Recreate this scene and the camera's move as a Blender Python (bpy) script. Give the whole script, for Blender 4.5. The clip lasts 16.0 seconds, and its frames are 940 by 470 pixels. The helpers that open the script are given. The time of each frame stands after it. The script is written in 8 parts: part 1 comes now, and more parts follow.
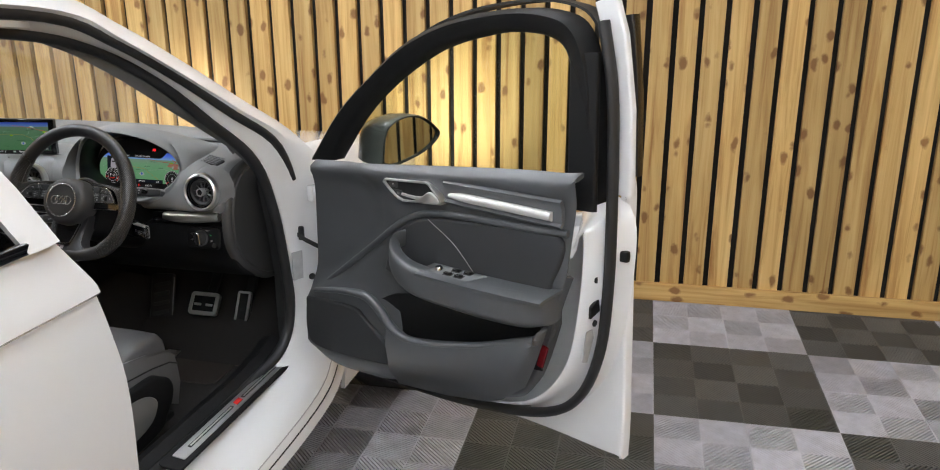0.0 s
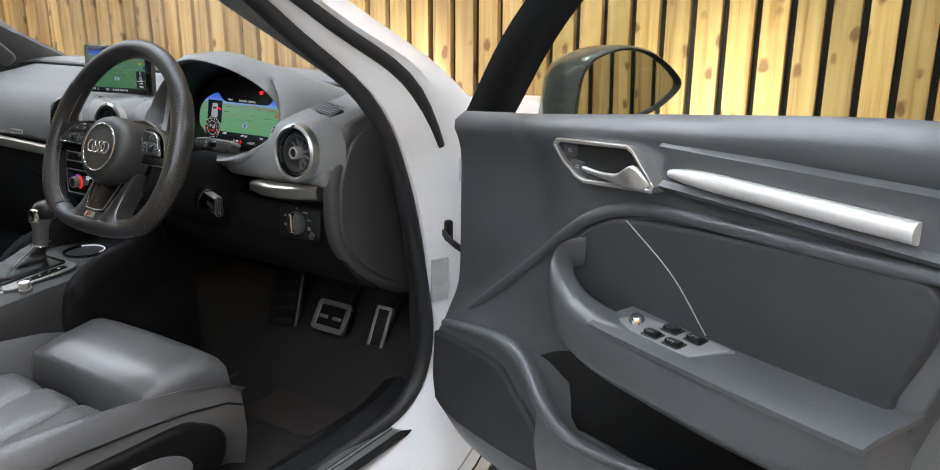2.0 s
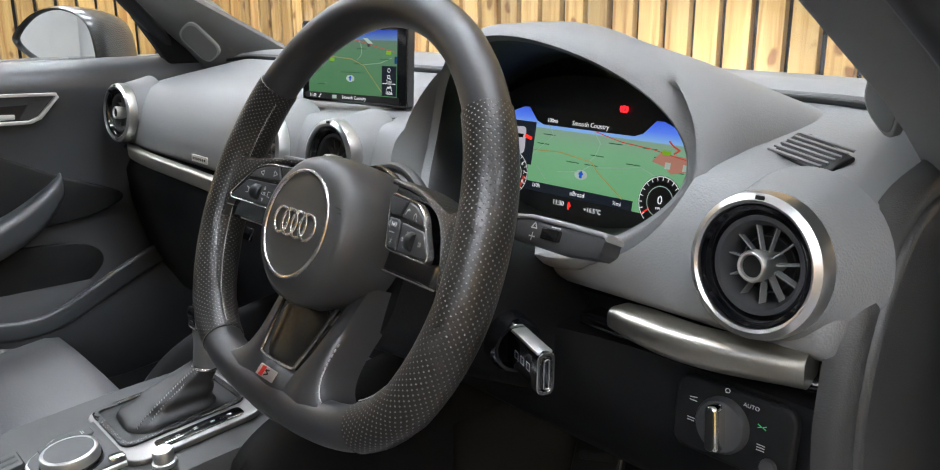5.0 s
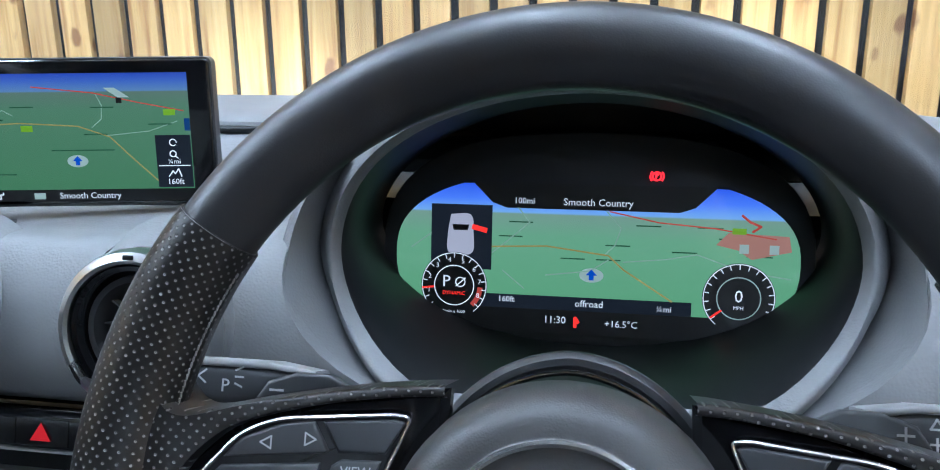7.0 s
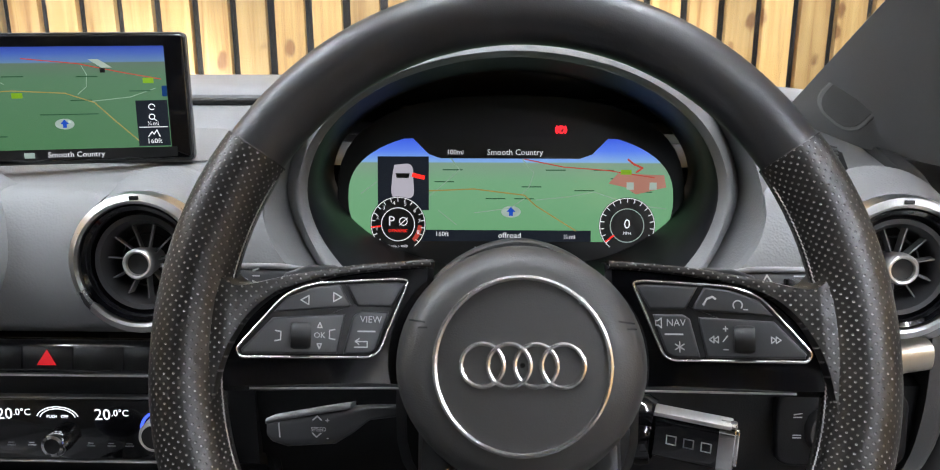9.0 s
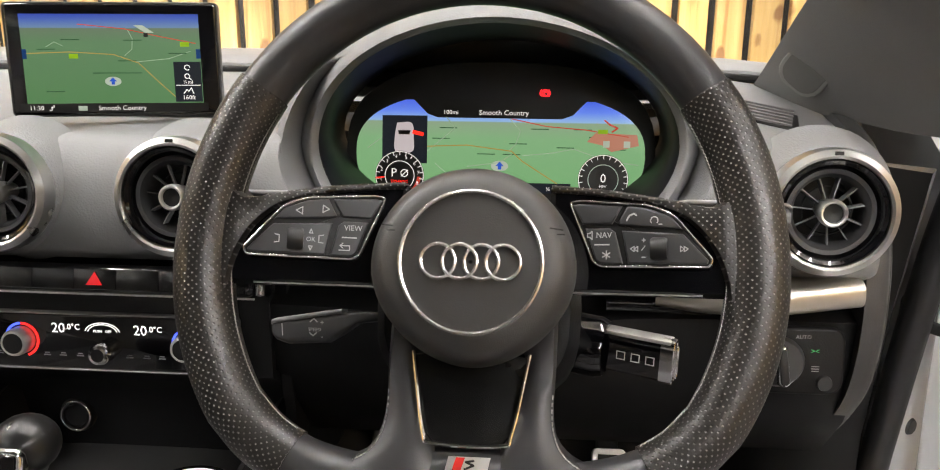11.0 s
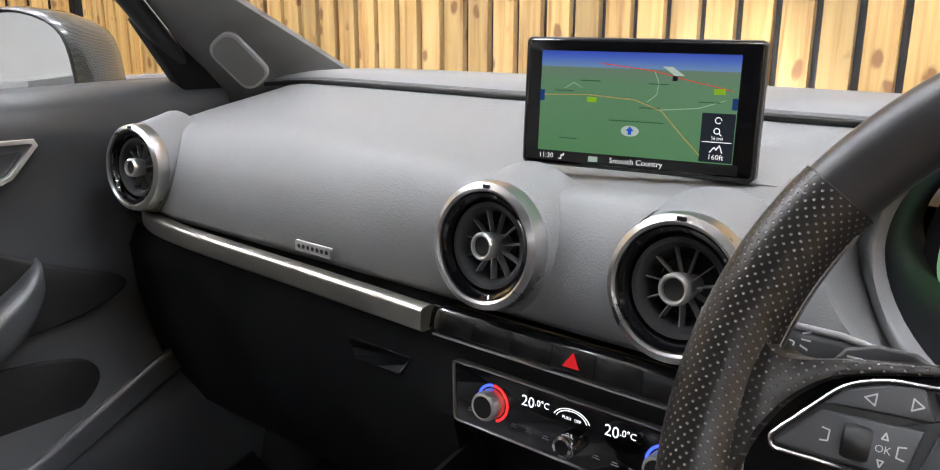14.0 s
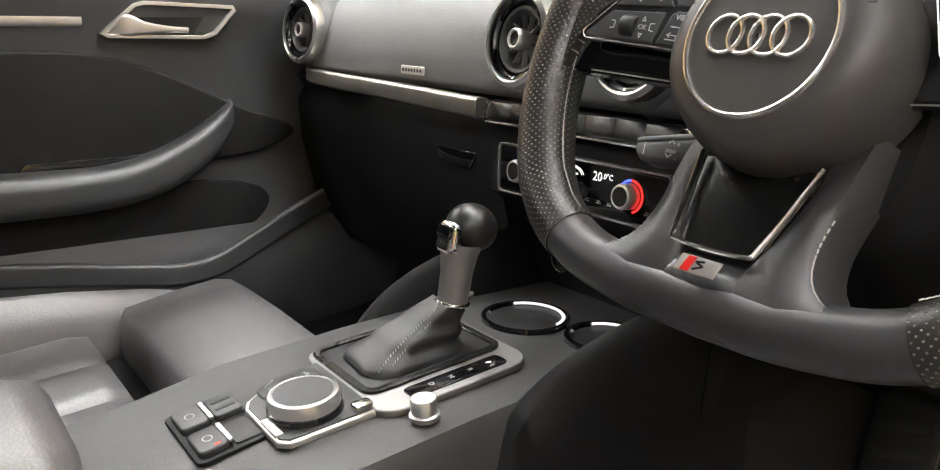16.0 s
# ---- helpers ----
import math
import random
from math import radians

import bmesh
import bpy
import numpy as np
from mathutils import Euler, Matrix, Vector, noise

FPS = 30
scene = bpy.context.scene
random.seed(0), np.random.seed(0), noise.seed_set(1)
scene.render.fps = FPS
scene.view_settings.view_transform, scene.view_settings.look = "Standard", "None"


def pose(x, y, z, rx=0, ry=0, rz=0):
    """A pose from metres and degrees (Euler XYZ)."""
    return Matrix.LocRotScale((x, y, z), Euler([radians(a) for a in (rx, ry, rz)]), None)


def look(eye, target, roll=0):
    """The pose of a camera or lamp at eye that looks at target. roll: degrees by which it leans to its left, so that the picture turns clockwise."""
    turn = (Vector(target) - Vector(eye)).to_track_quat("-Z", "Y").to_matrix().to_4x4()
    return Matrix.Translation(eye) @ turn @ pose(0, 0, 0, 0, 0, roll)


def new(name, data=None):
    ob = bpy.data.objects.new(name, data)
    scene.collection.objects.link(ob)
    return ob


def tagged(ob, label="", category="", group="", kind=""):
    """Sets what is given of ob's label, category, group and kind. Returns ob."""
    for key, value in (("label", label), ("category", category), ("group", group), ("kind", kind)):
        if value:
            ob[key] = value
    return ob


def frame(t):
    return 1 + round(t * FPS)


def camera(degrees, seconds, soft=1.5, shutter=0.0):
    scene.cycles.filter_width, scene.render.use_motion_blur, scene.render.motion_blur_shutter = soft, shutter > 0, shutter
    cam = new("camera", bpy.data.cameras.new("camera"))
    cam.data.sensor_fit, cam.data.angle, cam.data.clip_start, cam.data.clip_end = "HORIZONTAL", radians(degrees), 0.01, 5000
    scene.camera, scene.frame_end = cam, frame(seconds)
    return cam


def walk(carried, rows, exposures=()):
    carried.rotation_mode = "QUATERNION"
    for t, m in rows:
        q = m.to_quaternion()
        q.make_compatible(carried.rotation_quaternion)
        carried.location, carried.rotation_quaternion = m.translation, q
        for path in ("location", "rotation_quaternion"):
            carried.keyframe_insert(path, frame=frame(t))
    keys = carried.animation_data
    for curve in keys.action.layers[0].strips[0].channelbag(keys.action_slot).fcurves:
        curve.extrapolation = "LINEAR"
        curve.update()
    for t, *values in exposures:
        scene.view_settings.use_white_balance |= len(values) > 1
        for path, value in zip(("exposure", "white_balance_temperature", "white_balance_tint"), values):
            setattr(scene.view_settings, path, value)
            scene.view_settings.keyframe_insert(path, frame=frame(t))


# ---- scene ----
cam = camera(59.7, 16.0, soft=1.05)
PATH = [
    (0, (1.796, 0.07, 1.464), (1.329, 1.921, 0.87), -0.1),
    (0.5, (1.755, 0.289, 1.411), (1.212, 2.124, 0.829), 0.1),
    (1, (1.696, 0.524, 1.341), (1.027, 2.318, 0.765), 0.1),
    (1.5, (1.662, 0.734, 1.254), (0.822, 2.457, 0.683), 0.2),
    (2, (1.613, 0.911, 1.195), (0.568, 2.521, 0.635), 0.2),
    (2.5, (1.547, 1.069, 1.17), (0.291, 2.523, 0.615), 0.2),
    (3, (1.437, 1.202, 1.143), (-0.003, 2.483, 0.609), 0.3),
    (3.5, (1.285, 1.314, 1.119), (-0.279, 2.443, 0.589), 0.1),
    (4, (1.153, 1.378, 1.118), (-0.463, 2.436, 0.596), 0.0),
    (4.5, (1.03, 1.403, 1.107), (-0.566, 2.487, 0.581), -0.2),
    (5, (0.87, 1.423, 1.1), (-0.575, 2.703, 0.575), -0.3),
    (5.2, (0.792, 1.425, 1.115), (-0.555, 2.804, 0.581), -0.6),
    (7.3, (0.331, 1.504, 1.118), (0.1, 3.42, 0.593), -0.4),
    (7.5, (0.322, 1.491, 1.112), (0.143, 3.412, 0.586), -0.3),
    (8, (0.317, 1.463, 1.115), (0.22, 3.39, 0.589), -0.2),
    (8.5, (0.315, 1.426, 1.114), (0.251, 3.353, 0.586), -0.1),
    (9, (0.328, 1.369, 1.107), (0.272, 3.297, 0.576), -0.1),
    (9.2, (0.339, 1.339, 1.104), (0.281, 3.267, 0.574), -0.1),
    (11.3, (0.378, 1.276, 1.088), (0.163, 3.189, 0.546), 0.5),
    (11.5, (0.375, 1.294, 1.088), (0.104, 3.2, 0.545), 0.5),
    (12, (0.354, 1.35, 1.086), (-0.094, 3.224, 0.55), 0.4),
    (12.5, (0.318, 1.397, 1.103), (-0.334, 3.21, 0.568), 0.4),
    (13, (0.292, 1.433, 1.113), (-0.567, 3.158, 0.579), 0.4),
    (13.5, (0.277, 1.449, 1.111), (-0.783, 3.06, 0.58), 0.2),
    (14, (0.297, 1.436, 1.107), (-0.928, 2.93, 0.588), 0.2),
    (14.5, (0.35, 1.427, 1.084), (-0.997, 2.815, 0.571), 0.2),
    (15, (0.411, 1.422, 1.039), (-1.013, 2.73, 0.528), 0.4),
    (15.5, (0.5, 1.399, 0.981), (-0.98, 2.645, 0.475), 0.9),
    (16, (0.588, 1.366, 0.955), (-0.971, 2.51, 0.445), 0.8),
]
EXPOSURES = [(0, -0.78, 6700, 10), (1.5, -0.58, 6500, 9), (2.5, -0.33, 6400, 9), (3.5, -0.22, 6500, 10), (5.0, -0.1, 6500, 10), (7.5, -0.15, 5200, 7), (9.0, -0.05, 6500, 12),
             (11.5, 0.12, 7700, 14), (12.7, 0.1, 7800, 14), (14.5, -0.1, 6500, 13), (15.5, 0.12, 7300, 11), (16.0, 0.3, 7400, 12)]
walk(cam, [(t, look(eye, target, roll)) for t, eye, target, roll in PATH], EXPOSURES)

# ---- light ----
world = bpy.data.worlds.new("world")
scene.world = world
world.use_nodes = True
world.node_tree.nodes["Background"].inputs[0].default_value = (0.75, 0.85, 1.0, 1)
world.node_tree.nodes["Background"].inputs[1].default_value = 0.03
TUBE_POWER, SCREEN_POWER = 90.0, 0.55

ROOM_TURN = radians(2.25)
ROOM = Matrix.Rotation(ROOM_TURN, 4, "Z") @ Matrix.Translation((0, 0, -0.10))
WALL_FRONT, WALL_LEFT, WALL_RIGHT, WALL_BACK, CEIL = 4.012, -4.5, 4.6, -6.0, 3.1


# ---- materials ----
def shader(name):
    m = bpy.data.materials.new(name)
    m.use_nodes = True
    nt = m.node_tree
    return m, nt, nt.nodes["Principled BSDF"]


def node(nt, kind, **values):
    n = nt.nodes.new(kind)
    for k, v in values.items():
        if k in n.inputs:
            n.inputs[k].default_value = v
        else:
            setattr(n, k, v)
    return n


def surface(name, base, rough=0.5, metal=0.0, grain=0, bump=0.0, mottle=0.0, mottle_scale=6.0, coat=0.0, spec=0.5, stain=0.12):
    """A plain surface with two scales of variation: fine grain relief and broad mottling of tone and gloss."""
    m, nt, b = shader(name)
    b.inputs["Metallic"].default_value = metal
    b.inputs["Coat Weight"].default_value = coat
    b.inputs["Coat Roughness"].default_value = 0.06
    b.inputs["Specular IOR Level"].default_value = spec
    geo = node(nt, "ShaderNodeTexCoord")
    big = node(nt, "ShaderNodeTexNoise", Scale=mottle_scale, Detail=5.0, Roughness=0.6)
    nt.links.new(geo.outputs["Object"], big.inputs["Vector"])
    ramp = node(nt, "ShaderNodeMapRange")
    ramp.inputs[1].default_value, ramp.inputs[2].default_value = 0.3, 0.7
    ramp.inputs[3].default_value, ramp.inputs[4].default_value = 1 - mottle, 1 + mottle
    nt.links.new(big.outputs["Fac"], ramp.inputs[0])
    mix = node(nt, "ShaderNodeMix", data_type="RGBA", blend_type="MULTIPLY")
    mix.inputs["Factor"].default_value = 1.0
    mix.inputs[6].default_value = (*base, 1)
    nt.links.new(ramp.outputs[0], mix.inputs[7])
    nt.links.new(mix.outputs[2], b.inputs["Base Color"])
    rr = node(nt, "ShaderNodeMapRange")
    rr.inputs[1].default_value, rr.inputs[2].default_value = 0.3, 0.7
    rr.inputs[3].default_value, rr.inputs[4].default_value = max(rough * (1 - stain), 0.02), min(rough * (1 + stain), 1)
    nt.links.new(big.outputs["Fac"], rr.inputs[0])
    nt.links.new(rr.outputs[0], b.inputs["Roughness"])
    if grain:
        fine = node(nt, "ShaderNodeTexVoronoi", Scale=grain, feature="SMOOTH_F1")
        nt.links.new(geo.outputs["Object"], fine.inputs["Vector"])
        bp = node(nt, "ShaderNodeBump", Strength=bump, Distance=0.0006)
        nt.links.new(fine.outputs["Distance"], bp.inputs["Height"])
        nt.links.new(bp.outputs[0], b.inputs["Normal"])
    return m


def glow(name, colour, strength):
    m, nt, b = shader(name)
    b.inputs["Base Color"].default_value = (*[c * 0.2 for c in colour], 1)
    b.inputs["Roughness"].default_value = 0.25
    b.inputs["Emission Color"].default_value = (*colour, 1)
    b.inputs["Emission Strength"].default_value = strength
    return m


def perforated(name, base, pitch=0.0046):
    """Leather punched with staggered rows of small holes, laid out in the surface's own metres."""
    m, nt, b = shader(name)
    uv = node(nt, "ShaderNodeTexCoord")
    sep = node(nt, "ShaderNodeSeparateXYZ")
    nt.links.new(uv.outputs["UV"], sep.inputs[0])

    def calc(op, a, c=None):
        n = node(nt, "ShaderNodeMath", operation=op)
        for i, v in enumerate((a, c)):
            if v is None:
                continue
            if isinstance(v, (int, float)):
                n.inputs[i].default_value = v
            else:
                nt.links.new(v, n.inputs[i])
        return n.outputs[0]

    k = 2 * math.pi / pitch
    u = calc("MULTIPLY", calc("ADD", sep.outputs[0], sep.outputs[1]), k)
    v = calc("MULTIPLY", calc("SUBTRACT", sep.outputs[0], sep.outputs[1]), k)
    hole = calc("ADD", calc("COSINE", u), calc("COSINE", v))
    mask = node(nt, "ShaderNodeMapRange")
    mask.inputs[1].default_value, mask.inputs[2].default_value = 1.3, 1.75
    nt.links.new(hole, mask.inputs[0])
    mix = node(nt, "ShaderNodeMix", data_type="RGBA")
    nt.links.new(mask.outputs[0], mix.inputs["Factor"])
    noise_ = node(nt, "ShaderNodeTexNoise", Scale=40.0, Detail=4.0)
    nt.links.new(uv.outputs["Object"], noise_.inputs["Vector"])
    tone = node(nt, "ShaderNodeMapRange")
    tone.inputs[3].default_value, tone.inputs[4].default_value = 0.7, 1.35
    nt.links.new(noise_.outputs["Fac"], tone.inputs[0])
    mul = node(nt, "ShaderNodeMix", data_type="RGBA", blend_type="MULTIPLY")
    mul.inputs["Factor"].default_value = 1
    mul.inputs[6].default_value = (*base, 1)
    nt.links.new(tone.outputs[0], mul.inputs[7])
    nt.links.new(mul.outputs[2], mix.inputs[6])
    # holes coloured paler than the leather, painting the glints they catch
    mix.inputs[7].default_value = (0.20, 0.19, 0.18, 1)
    nt.links.new(mix.outputs[2], b.inputs["Base Color"])
    b.inputs["Roughness"].default_value = 0.36
    b.inputs["Specular IOR Level"].default_value = 0.6
    bp = node(nt, "ShaderNodeBump", Strength=0.8, Distance=0.0012)
    nt.links.new(calc("MULTIPLY", mask.outputs[0], -1.0), bp.inputs["Height"])
    nt.links.new(bp.outputs[0], b.inputs["Normal"])
    return m


def timber(name):
    """Treated softwood board: yellow-tan, long grain, darker growth streaks, round knots, each board its own tone."""
    m, nt, b = shader(name)
    tc = node(nt, "ShaderNodeTexCoord")
    info = node(nt, "ShaderNodeObjectInfo")
    shift = node(nt, "ShaderNodeVectorMath", operation="ADD")
    spread = node(nt, "ShaderNodeVectorMath", operation="MULTIPLY")
    comb = node(nt, "ShaderNodeCombineXYZ")
    for i in range(3):
        nt.links.new(info.outputs["Random"], comb.inputs[i])
    nt.links.new(comb.outputs[0], spread.inputs[0])
    spread.inputs[1].default_value = (37, 11, 53)
    nt.links.new(tc.outputs["Object"], shift.inputs[0])
    nt.links.new(spread.outputs[0], shift.inputs[1])
    stretch = node(nt, "ShaderNodeMapping")
    stretch.inputs["Scale"].default_value = (26, 26, 1.1)
    nt.links.new(shift.outputs[0], stretch.inputs[0])
    grain = node(nt, "ShaderNodeTexNoise", Scale=1.0, Detail=6.0, Roughness=0.62, Distortion=0.7)
    nt.links.new(stretch.outputs[0], grain.inputs["Vector"])
    fine = node(nt, "ShaderNodeMapping")
    fine.inputs["Scale"].default_value = (170, 170, 3.0)
    nt.links.new(shift.outputs[0], fine.inputs[0])
    fibre = node(nt, "ShaderNodeTexNoise", Scale=1.0, Detail=3.0)
    nt.links.new(fine.outputs[0], fibre.inputs["Vector"])
    ramp = node(nt, "ShaderNodeValToRGB")
    e = ramp.color_ramp.elements
    e[0].position, e[0].color = 0.30, (0.36, 0.17, 0.045, 1)
    e[1].position, e[1].color = 0.70, (0.72, 0.50, 0.21, 1)
    mid = ramp.color_ramp.elements.new(0.5)
    mid.color = (0.60, 0.385, 0.14, 1)
    nt.links.new(grain.outputs["Fac"], ramp.inputs[0])
    knots = node(nt, "ShaderNodeMapping")
    knots.inputs["Scale"].default_value = (12.0, 12.0, 7.0)
    nt.links.new(shift.outputs[0], knots.inputs[0])
    warp = node(nt, "ShaderNodeTexNoise", Scale=22.0, Detail=3.0)
    nt.links.new(shift.outputs[0], warp.inputs["Vector"])
    bend = node(nt, "ShaderNodeVectorMath", operation="MULTIPLY_ADD")
    bend.inputs[1].default_value = (0.35, 0.35, 0.35)
    nt.links.new(warp.outputs["Color"], bend.inputs[0])
    nt.links.new(knots.outputs[0], bend.inputs[2])
    vor = node(nt, "ShaderNodeTexVoronoi", Scale=1.0, Randomness=1.0)
    nt.links.new(bend.outputs[0], vor.inputs["Vector"])
    spot = node(nt, "ShaderNodeMapRange")
    spot.inputs[1].default_value, spot.inputs[2].default_value = 0.15, 0.25
    spot.inputs[3].default_value, spot.inputs[4].default_value = 0.9, 0.0
    nt.links.new(vor.outputs["Distance"], spot.inputs[0])
    dark = node(nt, "ShaderNodeMix", data_type="RGBA")
    nt.links.new(spot.outputs[0], dark.inputs["Factor"])
    nt.links.new(ramp.outputs[0], dark.inputs[6])
    dark.inputs[7].default_value = (0.24, 0.105, 0.032, 1)
    tone = node(nt, "ShaderNodeMapRange")
    tone.inputs[3].default_value, tone.inputs[4].default_value = 0.66, 1.2
    nt.links.new(info.outputs["Random"], tone.inputs[0])
    mul = node(nt, "ShaderNodeMix", data_type="RGBA", blend_type="MULTIPLY")
    mul.inputs["Factor"].default_value = 1
    nt.links.new(dark.outputs[2], mul.inputs[6])
    nt.links.new(tone.outputs[0], mul.inputs[7])
    nt.links.new(mul.outputs[2], b.inputs["Base Color"])
    b.inputs["Roughness"].default_value = 0.62
    bp = node(nt, "ShaderNodeBump", Strength=0.35, Distance=0.002)
    nt.links.new(fibre.outputs["Fac"], bp.inputs["Height"])
    nt.links.new(bp.outputs[0], b.inputs["Normal"])
    return m


def carbon(name):
    m, nt, b = shader(name)
    tc = node(nt, "ShaderNodeTexCoord")
    chk = node(nt, "ShaderNodeTexChecker", Scale=420.0)
    chk.inputs["Color1"].default_value = (0.11, 0.12, 0.125, 1)
    chk.inputs["Color2"].default_value = (0.030, 0.033, 0.035, 1)
    rot = node(nt, "ShaderNodeMapping")
    rot.inputs["Rotation"].default_value = (0.4, 0.5, 0.785)
    nt.links.new(tc.outputs["Object"], rot.inputs[0])
    nt.links.new(rot.outputs[0], chk.inputs["Vector"])
    nt.links.new(chk.outputs["Color"], b.inputs["Base Color"])
    b.inputs["Roughness"].default_value = 0.35
    b.inputs["Coat Weight"].default_value = 1.0
    b.inputs["Coat Roughness"].default_value = 0.05
    return m


def glass(name, tint=(1, 1, 1), clear=0.9):
    """Thin sheet glass: mostly clear, with a slight mirror sheen."""
    m = bpy.data.materials.new(name)
    m.use_nodes = True
    nt = m.node_tree
    nt.nodes.clear()
    out = node(nt, "ShaderNodeOutputMaterial")
    tr = node(nt, "ShaderNodeBsdfTransparent")
    tr.inputs[0].default_value = (*tint, 1)
    gl = node(nt, "ShaderNodeBsdfGlossy")
    gl.inputs["Roughness"].default_value = 0.03
    lw = node(nt, "ShaderNodeLayerWeight", Blend=0.5)
    pw = node(nt, "ShaderNodeMath", operation="POWER")
    pw.inputs[1].default_value = 4.0
    nt.links.new(lw.outputs["Facing"], pw.inputs[0])
    sc = node(nt, "ShaderNodeMath", operation="MULTIPLY_ADD")
    sc.inputs[1].default_value, sc.inputs[2].default_value = 0.25, 0.02
    nt.links.new(pw.outputs[0], sc.inputs[0])
    mix = node(nt, "ShaderNodeMixShader")
    nt.links.new(sc.outputs[0], mix.inputs[0])
    nt.links.new(tr.outputs[0], mix.inputs[1])
    nt.links.new(gl.outputs[0], mix.inputs[2])
    nt.links.new(mix.outputs[0], out.inputs[0])
    return m


def tile_plastic(name, base):
    """Hard floor plastic, a little dusty, each tile its own tone."""
    m = surface(name, base, 0.38, mottle=0.16, mottle_scale=16, stain=0.25)
    nt = m.node_tree
    b = nt.nodes["Principled BSDF"]
    old = b.inputs["Base Color"].links[0].from_socket
    info = node(nt, "ShaderNodeObjectInfo")
    tone = node(nt, "ShaderNodeMapRange")
    tone.inputs[3].default_value, tone.inputs[4].default_value = 0.82, 1.18
    nt.links.new(info.outputs["Random"], tone.inputs[0])
    mul = node(nt, "ShaderNodeMix", data_type="RGBA", blend_type="MULTIPLY")
    mul.inputs["Factor"].default_value = 1
    nt.links.new(old, mul.inputs[6])
    nt.links.new(tone.outputs[0], mul.inputs[7])
    nt.links.new(mul.outputs[2], b.inputs["Base Color"])
    return m


WHITE = surface("white_paint", (0.83, 0.835, 0.84), 0.22, coat=1.0, mottle=0.015, mottle_scale=2.0)
# base raised above the dark plastic, to carry light from the windscreen
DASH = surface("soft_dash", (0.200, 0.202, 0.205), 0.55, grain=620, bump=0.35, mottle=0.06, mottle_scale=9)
# base set below black plastic, to carry the shade low in the cabin
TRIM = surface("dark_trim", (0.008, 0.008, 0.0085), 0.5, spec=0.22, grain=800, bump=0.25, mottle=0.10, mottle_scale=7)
DOORTRIM = surface("door_trim", (0.070, 0.0735, 0.078), 0.37, spec=0.8, grain=760, bump=0.22, mottle=0.10, mottle_scale=6)
CONSOLE = surface("console_trim", (0.042, 0.0415, 0.041), 0.42, grain=800, bump=0.25, mottle=0.08, mottle_scale=8)
# near-black copy of the door insert, with the passenger side's shade in its colour
SHADEDTRIM = surface("black_cloth", (0.011, 0.0112, 0.012), 0.75, grain=700, bump=0.25, mottle=0.2, mottle_scale=30)
SUEDE = surface("door_insert", (0.028, 0.029, 0.0315), 0.7, grain=500, bump=0.2, mottle=0.18, mottle_scale=30)
LEATHER = surface("seat_leather", (0.138, 0.135, 0.139), 0.34, grain=420, bump=0.3, mottle=0.07, mottle_scale=14, stain=0.1, spec=1.0)
RIMLEATHER = surface("rim_leather", (0.028, 0.0275, 0.029), 0.40, grain=1500, bump=0.07, mottle=0.08, mottle_scale=25, stain=0.1, spec=0.7)
GRIP = perforated("perforated_leather", (0.018, 0.016, 0.0138))
HUB = surface("hub_cover", (0.049, 0.0475, 0.046), 0.42, grain=1300, bump=0.15, mottle=0.06)
GLOSS = surface("gloss_black", (0.004, 0.004, 0.005), 0.07, coat=1.0, mottle=0.1, stain=0.4)
SEMIGLOSS = surface("semi_gloss_black", (0.006, 0.006, 0.006), 0.26, mottle=0.1)
BLACK = surface("black_plastic", (0.006, 0.006, 0.006), 0.5, mottle=0.15)
BUTTON = surface("button_plastic", (0.041, 0.0415, 0.043), 0.4, mottle=0.06, mottle_scale=30)
RUBBER = surface("rubber_seal", (0.016, 0.016, 0.017), 0.5, mottle=0.2, mottle_scale=20)
EMBLEM = surface("bright_satin_chrome", (0.74, 0.73, 0.72), 0.25, metal=1.0, mottle=0.03)
STRIP = surface("dash_strip_metal", (0.60, 0.57, 0.50), 0.36, metal=1.0, mottle=0.05, mottle_scale=40, stain=0.15)
DOORSTRIP = surface("door_strip_metal", (0.74, 0.73, 0.71), 0.6, metal=0.7, mottle=0.05, mottle_scale=40)
STALKTOP = surface("pale_grey_plastic", (0.26, 0.26, 0.26), 0.4, mottle=0.05)
CHROME = surface("chrome", (0.80, 0.80, 0.80), 0.12, metal=1.0, mottle=0.03)
DULLMETAL = surface("dull_aluminium", (0.32, 0.315, 0.305), 0.5, metal=1.0, grain=1500, bump=0.1, mottle=0.08, mottle_scale=40, stain=0.2)
SATIN = surface("satin_aluminium", (0.80, 0.79, 0.77), 0.40, metal=1.0, mottle=0.05, mottle_scale=40, stain=0.2)
BRUSHED = surface("brushed_aluminium", (0.66, 0.66, 0.66), 0.38, metal=1.0, grain=1500, bump=0.15, mottle=0.05, mottle_scale=40)
GREYPLASTIC = surface("grey_plastic", (0.17, 0.172, 0.175), 0.45, mottle=0.05)
VENTMETAL = surface("vent_ring_metal", (0.62, 0.62, 0.61), 0.30, metal=1.0, mottle=0.05, mottle_scale=40)
CARPET = surface("carpet", (0.018, 0.0155, 0.014), 0.95, grain=900, bump=1.0, mottle=0.3, mottle_scale=60)
HEADLINER = surface("headliner", (0.09, 0.09, 0.085), 0.9, grain=900, bump=0.3, mottle=0.06)
PILLAR = surface("pillar_trim", (0.17, 0.17, 0.166), 0.8, grain=900, bump=0.4, mottle=0.07, mottle_scale=12)
CARBON = carbon("carbon_fibre")
LABELGREY = surface("grey_sticker", (0.42, 0.42, 0.42), 0.5, mottle=0.1, mottle_scale=60)
